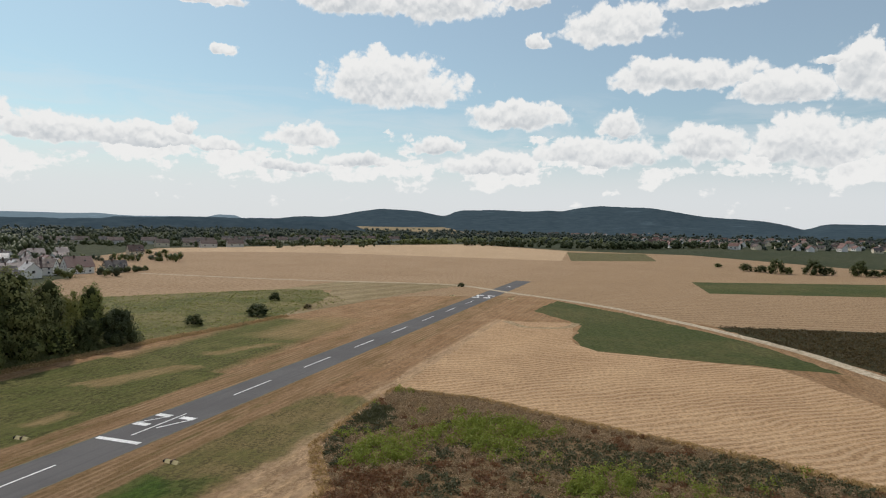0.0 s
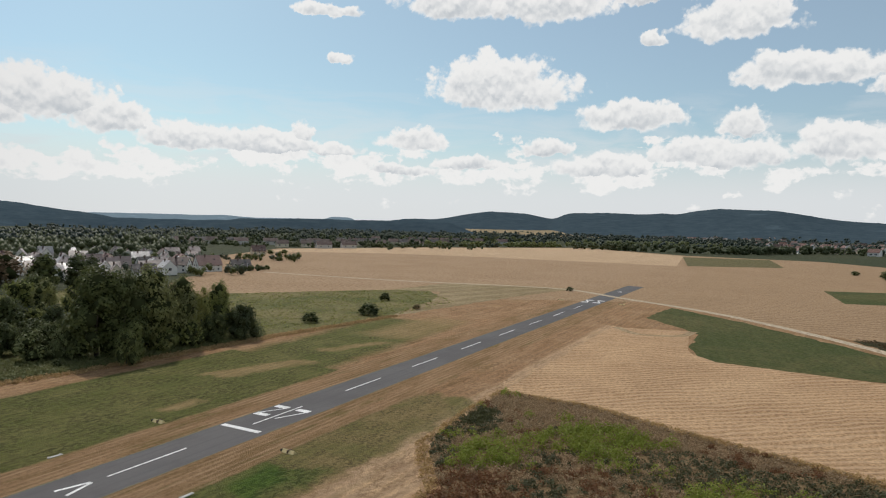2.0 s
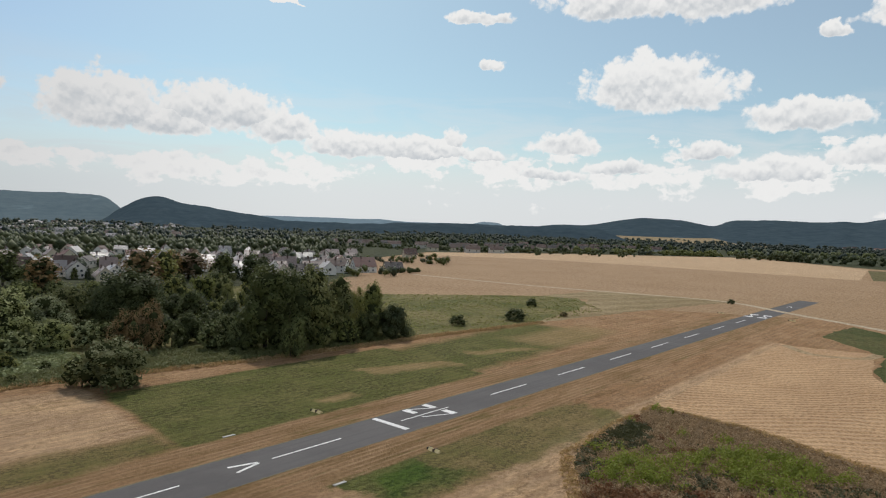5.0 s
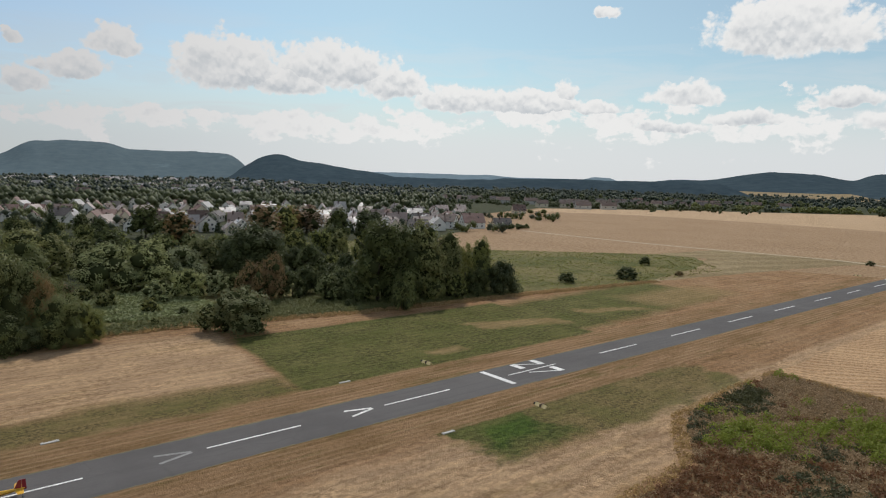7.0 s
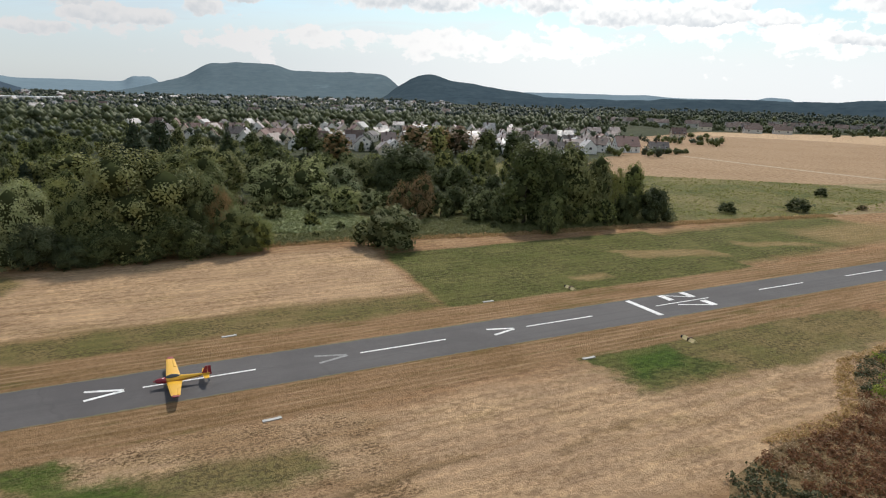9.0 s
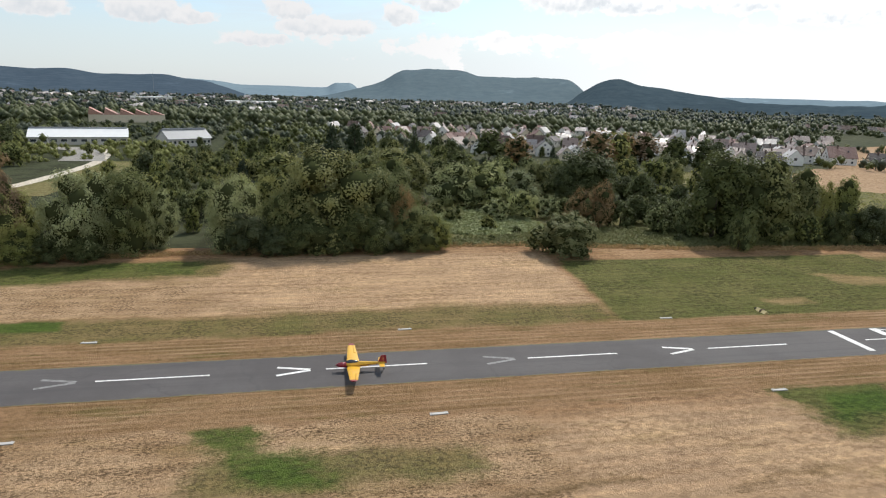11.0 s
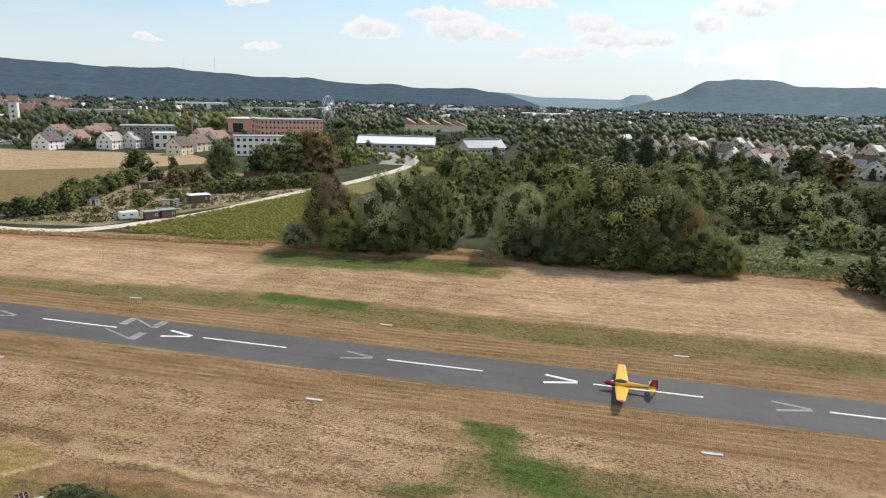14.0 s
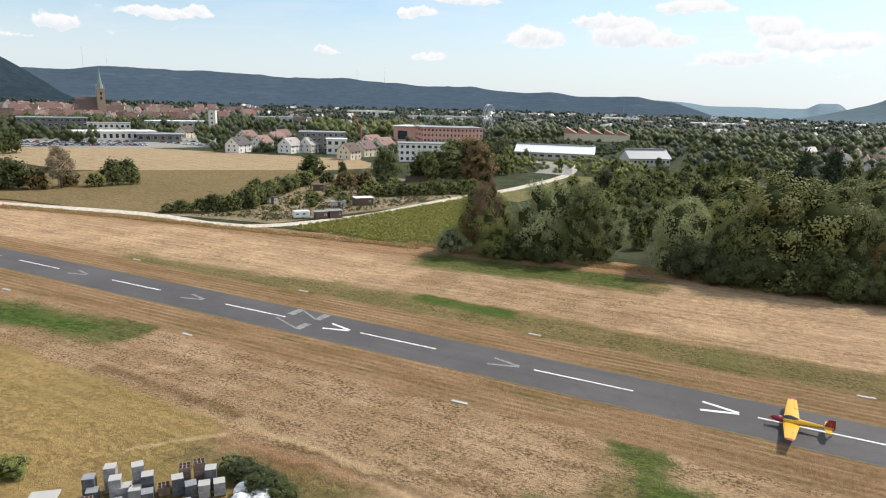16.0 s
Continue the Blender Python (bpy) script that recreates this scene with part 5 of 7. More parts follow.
# rows of houses along the village streets
for row, (d0, a0, a1, n) in enumerate(((395, 62.5, 73, 10), (425, 52, 76, 20), (452, 49, 80, 24), (484, 47, 84, 26), (520, 48, 86, 26), (560, 48.5, 84, 24), (610, 48, 90, 26), (665, 48, 84, 22))):
    for k in range(n):
        a = a0 + (a1 - a0) * (k + 0.5) / n + float(rng.uniform(-0.5, 0.5))
        d = d0 + float(rng.uniform(-14, 14))
        x, y = at_az(a, d)
        if not free(x, y, 5):
            continue
        wall, roof = tones[int(rng.integers(len(tones)))]
        house(x, y, float(rng.choice([62, 72, 52, 150, 84, 160]) + rng.uniform(-6, 6)), wall, roof, float(rng.choice([9.5, 11, 13])), 8.6, float(rng.choice([3.2, 4.6])), float(rng.choice([7.4, 8.6])), rich=d0 < 440, group="village houses")
# terraces at the grain field's far end
for d0, a0, a1, n, turn in ((905, 35.5, 41.8, 9, 25), (985, 31, 40, 11, 20), (1080, 27, 37, 11, 20), (1000, 42, 50, 10, 20), (1240, 22, 34, 12, 15)):
    for k in range(n):
        a = a0 + (a1 - a0) * (k + 0.5) / n
        x, y = at_az(a, d0 + float(rng.uniform(-25, 25)))
        if rng.random() < 0.2:
            continue
        house(x, y, a + 90 + turn * 0.3 + float(rng.uniform(-8, 8)), "plaster_cream" if k % 3 else "plaster_grey", ("roof_brown", "roof_dark", "roof_brown")[k % 3], (20, 13, 16)[k % 3], 10, 5.2, 9.6, rich=False, group="terraced houses")
# village to the east, below the hills
def spots_in(n, a0, a1, d0, d1, turns, gap):
    out = []
    for k in range(n):
        x, y = at_az(float(rng.uniform(a0, a1)), float(rng.uniform(d0, d1)))
        if free(x, y, gap):
            TAKEN.append((x, y, gap))
            out.append((x, y, float(rng.choice(turns) + rng.uniform(-8, 8))))
    return out


far_houses("eastern_village", spots_in(130, -17, 2, 1230, 2000, [15, 100, 60], 8), "far village of white houses with red roofs", ["roof_red", "roof_brown", "roof_red", "roof_dark"])
far_houses("hill_village", spots_in(40, 0, 9, 2350, 2900, [15, 70, 120], 8), "far white houses below the wooded hill", ["roof_brown", "roof_red"])
for k, (x, y, t) in enumerate(spots_in(70, 134, 153, 820, 1050, [40, 55, 130, 145], 7)):
    house(x, y, t, ("plaster_white", "plaster_cream", "plaster_white")[k % 3], ("roof_red", "roof_red", "roof_brown", "roof_red")[k % 4], 15, 11, 6.8, 13.4, rich=False, z=ground_height(x, y), group="old town houses")
far_houses("old_town", spots_in(170, 132, 154, 1050, 1600, [40, 55, 130, 145], 6), "crowded far old town with red tiled roofs", ["roof_red", "roof_red", "roof_brown"], (16, 11, 7.5, 14.5))
far_houses("scattered_houses", spots_in(420, 62, 134, 880, 2400, [20, 80, 130], 8), "scattered far houses among trees", ["roof_brown", "roof_grey", "roof_grey"])
# houses along the brown field
for a, d, t, wall, roof, w in ((134, 447, 45, "plaster_white", "roof_dark", 15), (132.1, 470, 50, "plaster_white", "roof_red", 13), (129.8, 445, 40, "plaster_white", "roof_grey", 14), (128.2, 452, 45, "plaster_white", "roof_grey", 12),
                               (124.9, 402, 35, "plaster_cream", "roof_brown", 11), (123.6, 425, 35, "plaster_cream", "roof_brown", 14), (122, 470, 40, "plaster_white", "roof_red", 17), (123, 500, 40, "plaster_white", "roof_red", 17), (131, 520, 45, "plaster_cream", "roof_red", 16), (133.3, 540, 45, "plaster_grey", "roof_red", 16), (138, 600, 50, "plaster_cream", "roof_brown", 16), (130.5, 560, 45, "plaster_white", "roof_red", 17)):
    x, y = at_az(a, d)
    house(x, y, a - 42 + t * 0.2, wall, roof, w, 10, 5.2, 9.6, group="houses along the brown field")

# large buildings of the town
block("school_building", "large red clad building with white windows and a flat grey roof", "building", 113.3, 118.6, 520, 34, 15.5, "facade_red", "metal_grey", 4, 14, 16, over=1.2)
block("school_wing", "dark red side wing under a white flat roof", "building", 117.9, 121.2, 545, 30, 14.8, "facade_red", "sheet_white", 1, -20, 2, over=1.5)
block("office_building", "white office building with rows of dark windows", "building", 116.2, 120.6, 392, 14, 10.5, "plaster_white", "metal_grey", 3, 6, 9)
block("glass_office", "grey glazed office building with terraces", "building", 125.3, 129.0, 452, 16, 13.0, "facade_dark", "metal_grey", 4, 0, 8, over=1.0)
block("white_annex", "white block beside the glazed office", "building", 125.1, 126.8, 436, 12, 9.5, "plaster_white", "sheet_white", 2, 0, 3)
block("car_showroom", "long white car showroom with glazed front", "building", 140.2, 146.2, 560, 24, 6.5, "plaster_white", "sheet_white", 1, 8, 14, over=1.2)
block("showroom_canopy", "grey flat-roofed workshop beside the showroom", "building", 138.4, 141.6, 545, 18, 5.5, "facade_dark", "metal_grey", 1, -6, 6, over=2.0)
block("factory_office", "grey flat-roofed office block with ribbon windows", "building", 144.9, 149.5, 690, 22, 12.0, "facade_dark", "metal_grey", 3, 0, 12)
block("storage_block", "pale industrial block with a grey roof", "building", 142, 145, 640, 18, 9.5, "plaster_white", "metal_grey", 2, 0, 8)
block("green_hall", "low pale green hall with a white roof", "building", 136.5, 141.0, 720, 24, 9.0, "plaster_grey", "sheet_white", 1, 0, 10)
block("flat_hall", "wide low hall with a white roof far in the trees", "building", 128, 133, 900, 30, 10.0, "plaster_grey", "metal_grey", 1, 0, 10)
block("far_hall", "white factory hall far in the trees", "building", 100.5, 103.5, 1500, 40, 12.0, "plaster_white", "sheet_white", 1, 0, 8)
block("far_works", "white factory buildings far in the trees", "building", 114, 120, 1250, 40, 9.0, "plaster_grey", "metal_grey", 1, 0, 14)
block("far_store", "white warehouse far in the trees", "building", 121, 125, 1500, 40, 12.0, "plaster_white", "sheet_white", 1, 0, 10)
block("far_depot", "long white depot far in the trees", "building", 92.5, 96.5, 1350, 40, 10.0, "plaster_grey", "sheet_white", 1, 0, 10)


def long_hall(name, label, az0, az1, dist, eaves, ridge_h, depth, wall, roof, turn=0.0):
    mid = (az0 + az1) / 2
    w = 2 * dist * math.tan(radians(abs(az1 - az0) / 2))
    x, y = at_az(mid, dist)
    ob = thing(name, label, "building", pose(x, y, 0, 0, 0, mid - 90 + turn))
    TAKEN.append((x, y, w * 0.5))
    part("wall", gable_wall(w, depth, eaves, ridge_h), M[wall], ob)
    part("roof", gable_roof(w, depth, eaves, ridge_h, 1.0), M[roof], ob)
    for k in range(10):
        window(ob, -w / 2 + w * (k + 0.5) / 10, -depth / 2, eaves * 0.35, w / 16, eaves * 0.35, (0, -1))
    part("ridge_vent", boxes((-w / 2, w / 2, -0.8, 0.8, ridge_h + 0.1, ridge_h + 0.9)), M["metal_grey"], ob, "grey ridge ventilator")
    return ob


long_hall("riding_hall", "long low hall with a white sheet roof", 103.9, 110.4, 452, 4.6, 8.6, 22, "plaster_grey", "sheet_white", -4)
long_hall("glasshouse", "grey building with a slanting glazed roof", 98.0, 101.6, 430, 5.0, 9.5, 14, "plaster_grey", "metal_grey", 28)
# hall with a saw-tooth roof
x, y = at_az(103.8, 700)
saw = thing("saw_tooth_hall", "pale red building with a saw-tooth tiled roof", "building", pose(x, y, 0, 0, 0, 13))
TAKEN.append((x, y, 34))
part("wall", boxes((-33, 33, 0, 22, -0.5, 7.0)), M["plaster_cream"], saw)
for k in range(5):
    bm = bmesh.new()
    x0, x1 = -33 + k * 13.2, -33 + (k + 1) * 13.2 - 0.4
    top = 13.5 - 0.5 * k
    vs = [bm.verts.new(p) for p in ((x0, -0.5, 7.02), (x1, -0.5, 7.02), (x0 + 1.2, -0.5, top), (x0, 22.5, 7.02), (x1, 22.5, 7.02), (x0 + 1.2, 22.5, top))]
    for f in ((0, 1, 2), (3, 5, 4), (0, 2, 5, 3), (1, 4, 5, 2), (0, 3, 4, 1)):
        bm.faces.new([vs[i] for i in f])
    part("roof", bm, M["roof_pink"], saw)

# white slab tower
x, y = at_az(135.9, 640)
slab = thing("tower", "slim white concrete tower among trees", "tower", pose(x, y, 0, 0, 0, 25))
part("shaft", boxes((-3.2, 3.2, -2.2, 2.2, -0.5, 22), bevel=0.15), M["plaster_white"], slab)
part("cap", boxes((-3.4, 3.4, -2.4, 2.4, 22.03, 22.6)), M["plaster_grey"], slab)
for k in range(5):
    window(slab, 0, -2.2, 2.5 + 4 * k, 1.6, 1.8, (0, -1), False)

# church with its spire
x, y = at_az(143.9, 980)
church = thing("church", "sandstone church with a dark red roof and copper spire", "church", pose(x, y, 0, 0, 0, 62))
TAKEN.append((x, y, 24))
bm = gable_wall(24, 17, 13, 29)
bmesh.ops.translate(bm, vec=(-17, 5, 0), verts=bm.verts)
part("nave", bm, M["sandstone"], church)
bm = gable_roof(24, 17, 13, 29, 0.8)
bmesh.ops.translate(bm, vec=(-17, 5, 0), verts=bm.verts)
part("nave_roof", bm, M["roof_brown"], church, "steep dark red nave roof")
bm = boxes((-4.6, 4.6, -4.6, 4.6, -0.5, 40), (-5.0, 5.0, -5.0, 5.0, 22, 22.8), (-5.0, 5.0, -5.0, 5.0, 39.4, 40.4))
church_tower = part("tower", bm, M["sandstone"], church)
for s in (1, -1):
    for z in (26, 32):
        window(church_tower, 0, s * 4.6, z, 2.2, 4.2, (0, s), False)
        window(church_tower, s * 4.6, 0, z, 2.2, 4.2, (s, 0), False)
bm = rod(bmesh.new(), (0, 0, 40.4), (0, 0, 47), 4.6, 2.6, 8)
rod(bm, (0, 0, 47), (0, 0, 67), 2.6, 0.12, 8)
spire = part("spire", bm, M["roof_copper"], church, "pointed green-grey copper spire")
for i in range(4):
    a = math.pi / 4 + i * math.pi / 2
    part("pinnacle", rod(bmesh.new(), (6.0 * math.cos(a), 6.0 * math.sin(a), 40.4), (6.0 * math.cos(a), 6.0 * math.sin(a), 46), 0.8, 0.05, 6), M["roof_copper"], spire)
part("cross", boxes((-0.12, 0.12, -0.12, 0.12, 67, 69.5), (-0.7, 0.7, -0.11, 0.11, 68.3, 68.6)), M["metal_grey"], spire)

# big wheel of a fair among the trees
x, y = at_az(112.95, 800)
wheel_ob = thing("ferris_wheel", "pale steel ferris wheel standing among far trees", "ferris wheel", pose(x, y, 0, 0, 0, 112.95 - 90 + 62))
R, HUB = 13.5, 20.5
for s in (-1.2, 1.2):
    bm = bmesh.new()
    ring = [(R * math.cos(k * math.pi / 18), s, HUB + R * math.sin(k * math.pi / 18)) for k in range(36)]
    for k in range(36):
        rod(bm, ring[k], ring[(k + 1) % 36], 0.22, 0.22, 5)
    part("rim", bm, M["car_white"], wheel_ob)
    for k in range(18):
        part("spoke", rod(bmesh.new(), (0, s, HUB), ring[2 * k], 0.11, 0.11, 4), M["car_white"], wheel_ob)
    for side in (-1, 1):
        part("strut", rod(bmesh.new(), (0, s * 2.0, HUB), (side * 7.5, s * 3.4, 0), 0.35, 0.4, 6), M["car_white"], wheel_ob)
part("axle", rod(bmesh.new(), (0, -2.6, HUB), (0, 2.6, HUB), 0.8, 0.8, 10), M["metal_grey"], wheel_ob)
for k in range(18):
    a = k * math.pi / 9
    cx, cz = R * math.cos(a), HUB + R * math.sin(a) - 1.1
    part("gondola", boxes((cx - 0.9, cx + 0.9, -1.1, 1.1, cz - 1.0, cz - 0.1), (cx - 1.0, cx + 1.0, -1.2, 1.2, cz + 0.75, cz + 0.9), (cx - 0.1, cx + 0.1, -0.1, 0.1, cz - 0.1, cz + 1.1)), M["plane_red" if k % 3 == 0 else "board_white"], wheel_ob)
part("platform", boxes((-9, 9, -5, 5, -0.2, 1.2)), M["metal_grey"], wheel_ob)

# small orange crane by the school
x, y = at_az(123.9, 500)
crane = thing("crane", "small orange building crane beside the school", "crane", pose(x, y, 0, 0, 0, 20))
part("mast", boxes((-0.5, 0.5, -0.5, 0.5, -0.2, 16), (-2, 2, -2, 2, -0.2, 1.0)), M["crane_orange"], crane)
part("jib", rod(bmesh.new(), (0, 0, 15), (-7.5, 0, 25), 0.45, 0.25, 5), M["crane_orange"], crane)
part("counterweight", boxes((1.0, 3.4, -0.8, 0.8, 13.5, 15.2)), M["plaster_grey"], crane)

# slender masts on the ridges
for a, d, h0, h1 in ((144.9, 3950, 150, 262), (143.3, 3950, 150, 222), (124.2, 3950, 150, 205), (121.9, 3950, 140, 215), (101.8, 3000, 40, 84)):
    x, y = at_az(a, d)
    mast = thing("mast", "thin lattice mast on the wooded ridge", "mast", pose(x, y, 0))
    part("pole", rod(bmesh.new(), (0, 0, h0 - 40), (0, 0, h1), 0.6, 0.3, 6), M["metal_grey"], mast)
    part("aerial", rod(bmesh.new(), (0, 0, h1), (0, 0, h1 + 14), 0.35, 0.2, 5), M["window_white"], mast)

# ---------------------------------------------------------------- trees between and behind the houses
KEEP_CLEAR += [(-112, 130, -70, 330, 2), (140, 236, 200, 300, -4), (30, 152, 60, 190, 0), (-500, 90, -112, 300, 0), (200, 100, 470, 300, 4)]
LEAFY = ["oak/leaf_green", "oak/leaf_dark", "tall/leaf_green", "tall/leaf_dark", "willow/leaf_olive", "oak/leaf_olive", "tall/leaf_olive", "fir/leaf_fir", "oak/leaf_dark", "willow/leaf_green"]
for shape, tone, x, y, h, w in (("tall", "leaf_rust", 131, 285, 21, 18), ("tall", "leaf_olive", 143, 288, 20, 14), ("oak", "leaf_rust", 187, 348, 17, 24), ("tall", "leaf_rust", 172, 340, 17, 14), ("tall", "leaf_dark", 184, 306, 18, 13), ("tall", "leaf_dark", 196, 300, 17, 12), ("tall", "leaf_dark", 207, 306, 16, 12),
                                ("oak", "leaf_dark", 153, 258, 13, 12), ("oak", "leaf_dark", 98, 352, 18, 18), ("willow", "leaf_olive", -11, 262, 12, 22), ("tall", "leaf_olive", 31, 252, 15, 15), ("fir", "leaf_fir", 11, 308, 22, 10), ("fir", "leaf_fir", 22, 316, 24, 10), ("tall", "leaf_rust", 104, 320, 16, 14), ("oak", "leaf_dark", 62, 270, 13, 14), ("fir", "leaf_fir", 48, 300, 19, 8)):
    tree(shape, tone, x, y, h, w, "mid", "between the wet meadow and the village")
scatter(70, 56, 108, 215, 300, 7, 13, LEAFY, "mid", "in the wood behind the airfield", 0.6)
scatter(90, 92, 116, 165, 330, 4, 9, ["bush/leaf_green", "bush/leaf_olive", "willow/leaf_green", "bush/leaf_green", "tall/leaf_green"], "mid", "in the thicket behind the airfield", 0.5)
scatter(30, 104, 117, 330, 425, 9, 15, LEAFY, "mid", "between the hall and the yard", 0.5)
scatter(70, 50, 112, 300, 420, 6, 12, LEAFY, "mid", "among the first houses", 0.5)
# hedges at the far ends of the fields
for x, y, h, w in ((598, -70, 7, 14), (588, -80, 6, 12), (574, -89, 12, 14), (577, -98, 6, 9), (578, -116, 12.5, 15), (580, -126, 7, 12), (577, -147, 12.5, 14), (579, -158, 6, 10), (582, -170, 9, 14), (584, -185, 9, 14), (640, -52, 4, 8), (300, 340, 4, 8), (352, 333, 4, 5), (357, 329, 3.5, 5), (540, 474, 5, 8), (525, 480, 5, 8), (305, 362, 6, 6)):
    tree("bush", "leaf_dark" if w > 9 else "leaf_green", x, y, h, w, "mid", "in the hedge between the fields")


def far_wood(name, n, a0, a1, d0, d1, h0, h1, tone, label, per=60, size=2.6, lumps=3, keep=True):
    """Far woods, too many trees to count: crowns of leaves on the land."""
    spots, tries = [], 0
    while len(spots) < n and tries < n * 40:
        tries += 1
        a, d = math.radians(rng.uniform(a0, a1)), math.sqrt(rng.uniform(d0 * d0, d1 * d1))
        x, y = d * math.cos(a), d * math.sin(a)
        if not keep or (clear_of(x, y) and free(x, y, 3.0)):
            spots.append((x, y, ground_height(x, y)))
    base, n = np.array(spots), len(spots)
    h = rng.uniform(h0, h1, n)
    # only low growth before the saw-tooth hall
    view_az, dist = np.degrees(np.arctan2(base[:, 1], base[:, 0])), np.hypot(base[:, 0], base[:, 1])
    h = np.where((view_az > 100.3) & (view_az < 107.2) & (dist > 430) & (dist < 712), np.minimum(h, 5.0), h)
    lump = rng.normal(size=(n, lumps, 3)) * 0.30
    lump[:, :, 2] = rng.uniform(0.15, 0.72, (n, lumps))
    pick = rng.integers(0, lumps, (n, per))
    c = np.take_along_axis(lump, pick[:, :, None].repeat(3, 2), 1)
    v = rng.normal(size=(n, per, 3))
    v /= np.linalg.norm(v, axis=2)[:, :, None]
    c = base[:, None, :] + (c + v * 0.31) * h[:, None, None]
    c[:, :, 2] = np.maximum(c[:, :, 2], base[:, None, 2] + 0.4)
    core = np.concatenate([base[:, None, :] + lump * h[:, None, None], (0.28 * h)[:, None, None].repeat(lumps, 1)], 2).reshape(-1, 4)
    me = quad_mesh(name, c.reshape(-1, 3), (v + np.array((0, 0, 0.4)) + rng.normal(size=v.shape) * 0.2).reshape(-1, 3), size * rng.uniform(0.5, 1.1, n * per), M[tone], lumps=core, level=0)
    return tagged(new(name, me), label, "wood", kind="stuff")


def line_wood(name, p0, p1, n, width, h0, h1, tone, label, per=60, size=1.6):
    """A continuous hedge or strip of wood between two points."""
    t = rng.random(n)
    base = np.stack([p0[0] + (p1[0] - p0[0]) * t + rng.uniform(-width, width, n), p0[1] + (p1[1] - p0[1]) * t + rng.uniform(-width, width, n)], 1)
    h = rng.uniform(h0, h1, n)
    v = rng.normal(size=(n, per, 3))
    v /= np.linalg.norm(v, axis=2)[:, :, None]
    lump = rng.normal(size=(n, 5, 3)) * 0.18
    lump[:, :, 2] = rng.uniform(0.15, 0.75, (n, 5))
    c = (np.take_along_axis(lump, rng.integers(0, 5, (n, per))[:, :, None].repeat(3, 2), 1) + v * 0.25) * h[:, None, None]
    c[:, :, :2] += base[:, None, :]
    c[:, :, 2] = np.maximum(c[:, :, 2], 0.3)
    mid = lump * h[:, None, None]
    mid[:, :, :2] += base[:, None, :]
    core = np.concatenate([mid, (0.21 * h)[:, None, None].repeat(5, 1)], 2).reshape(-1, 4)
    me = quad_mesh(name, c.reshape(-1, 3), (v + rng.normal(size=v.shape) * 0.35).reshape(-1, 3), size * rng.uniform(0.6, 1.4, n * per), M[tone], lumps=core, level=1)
    return tagged(new(name, me), label, "hedge", kind="stuff")


line_wood("field_hedge", (1040, 300), (1050, 55), 60, 14, 9, 15, "leaf_dark", "dark hedge of trees at the grain field's end")
line_wood("field_hedge", (1060, 60), (1230, -60), 46, 14, 10, 17, "leaf_dark", "dark hedge of trees beyond the fields")
line_wood("field_hedge", (880, 500), (1100, 335), 70, 12, 6, 12, "leaf_green", "green hedge along the grain field's end")
line_wood("field_hedge", (328, 336), (346, 322), 18, 1.2, 2.5, 4.5, "leaf_dark", "dark garden hedge beside the grain field", 60, 0.7)
line_wood("field_hedge", (690, 600), (880, 505), 50, 10, 5, 10, "leaf_dark", "dark hedge before the terraced houses")
line_wood("field_hedge", (1230, -60), (1500, -420), 60, 25, 8, 14, "leaf_dark", "trees before the eastern village")
line_wood("field_hedge", (1150, 360), (1400, 120), 60, 40, 8, 14, "leaf_green", "woods behind the grain field")
line_wood("field_hedge", at_az(20, 1380), at_az(36, 1330), 80, 40, 9, 15, "leaf_dark", "dark woods behind the terraced houses")
line_wood("field_hedge", at_az(36, 1330), at_az(52, 1150), 80, 40, 9, 15, "leaf_dark", "dark woods behind the terraced houses")
# the open grain fields and the streets of the village stay free
KEEP_CLEAR += [(470, 60, 640, 440, 0), (640, 60, 900, 330, 0), (340, 300, 430, 400, 0)]
far_wood("terrace_trees", 330, 24, 50, 870, 1260, 5, 10, "leaf_dark", "dark garden trees between the terraced houses", 40, 1.8)
far_wood("plain_wood", 700, -24, 46, 2250, 3300, 11, 19, "leaf_hazed", "far woods at the foot of the hills", 12, 4.0, 3, False)
far_wood("village_trees", 260, 40, 118, 420, 620, 5, 10, "leaf_dark", "dark garden trees between village houses", 90, 1.2)
far_wood("village_trees", 230, 40, 118, 420, 620, 5, 10, "leaf_wood", "olive garden trees between village houses", 90, 1.2)
far_wood("wood_behind", 480, 50, 124, 620, 900, 10, 17, "leaf_wood", "dark woods beyond the village", 60, 1.7)
far_wood("wood_behind", 330, 50, 124, 620, 900, 9, 15, "leaf_dark", "green woods beyond the village", 60, 1.7)
far_wood("village_trees", 60, 47.5, 54, 620, 900, 5, 9, "leaf_dark", "garden trees beyond the grain field", 60, 1.4)
far_wood("town_trees", 130, 134, 152, 690, 800, 9, 15, "leaf_dark", "dark trees before the old town", 70, 1.4)
far_wood("car_park_trees", 44, 144.5, 152, 515, 600, 8, 13, "leaf_dark", "round trees beside the car park", 120, 0.9)
far_wood("town_trees", 40, 134, 144, 585, 660, 7, 12, "leaf_dark", "dark trees behind the car showroom", 120, 0.9)
far_wood("town_trees", 60, 119, 128, 590, 760, 13, 19, "leaf_dark", "tall dark trees in the town park", 120, 1.2)
far_wood("town_trees", 50, 118, 128, 590, 780, 13, 18, "leaf_green", "tall green trees in the town park", 120, 1.2)
far_wood("town_trees", 40, 119, 137, 470, 560, 6, 11, "leaf_wood", "garden trees between the town's first houses", 120, 0.8)
far_wood("town_trees", 120, 118, 152, 575, 860, 8, 15, "leaf_wood", "trees between the town's buildings", 60, 1.7)
far_wood("town_trees", 150, 130, 153, 715, 840, 9, 16, "leaf_dark", "dark band of trees before the old town", 50, 1.8)
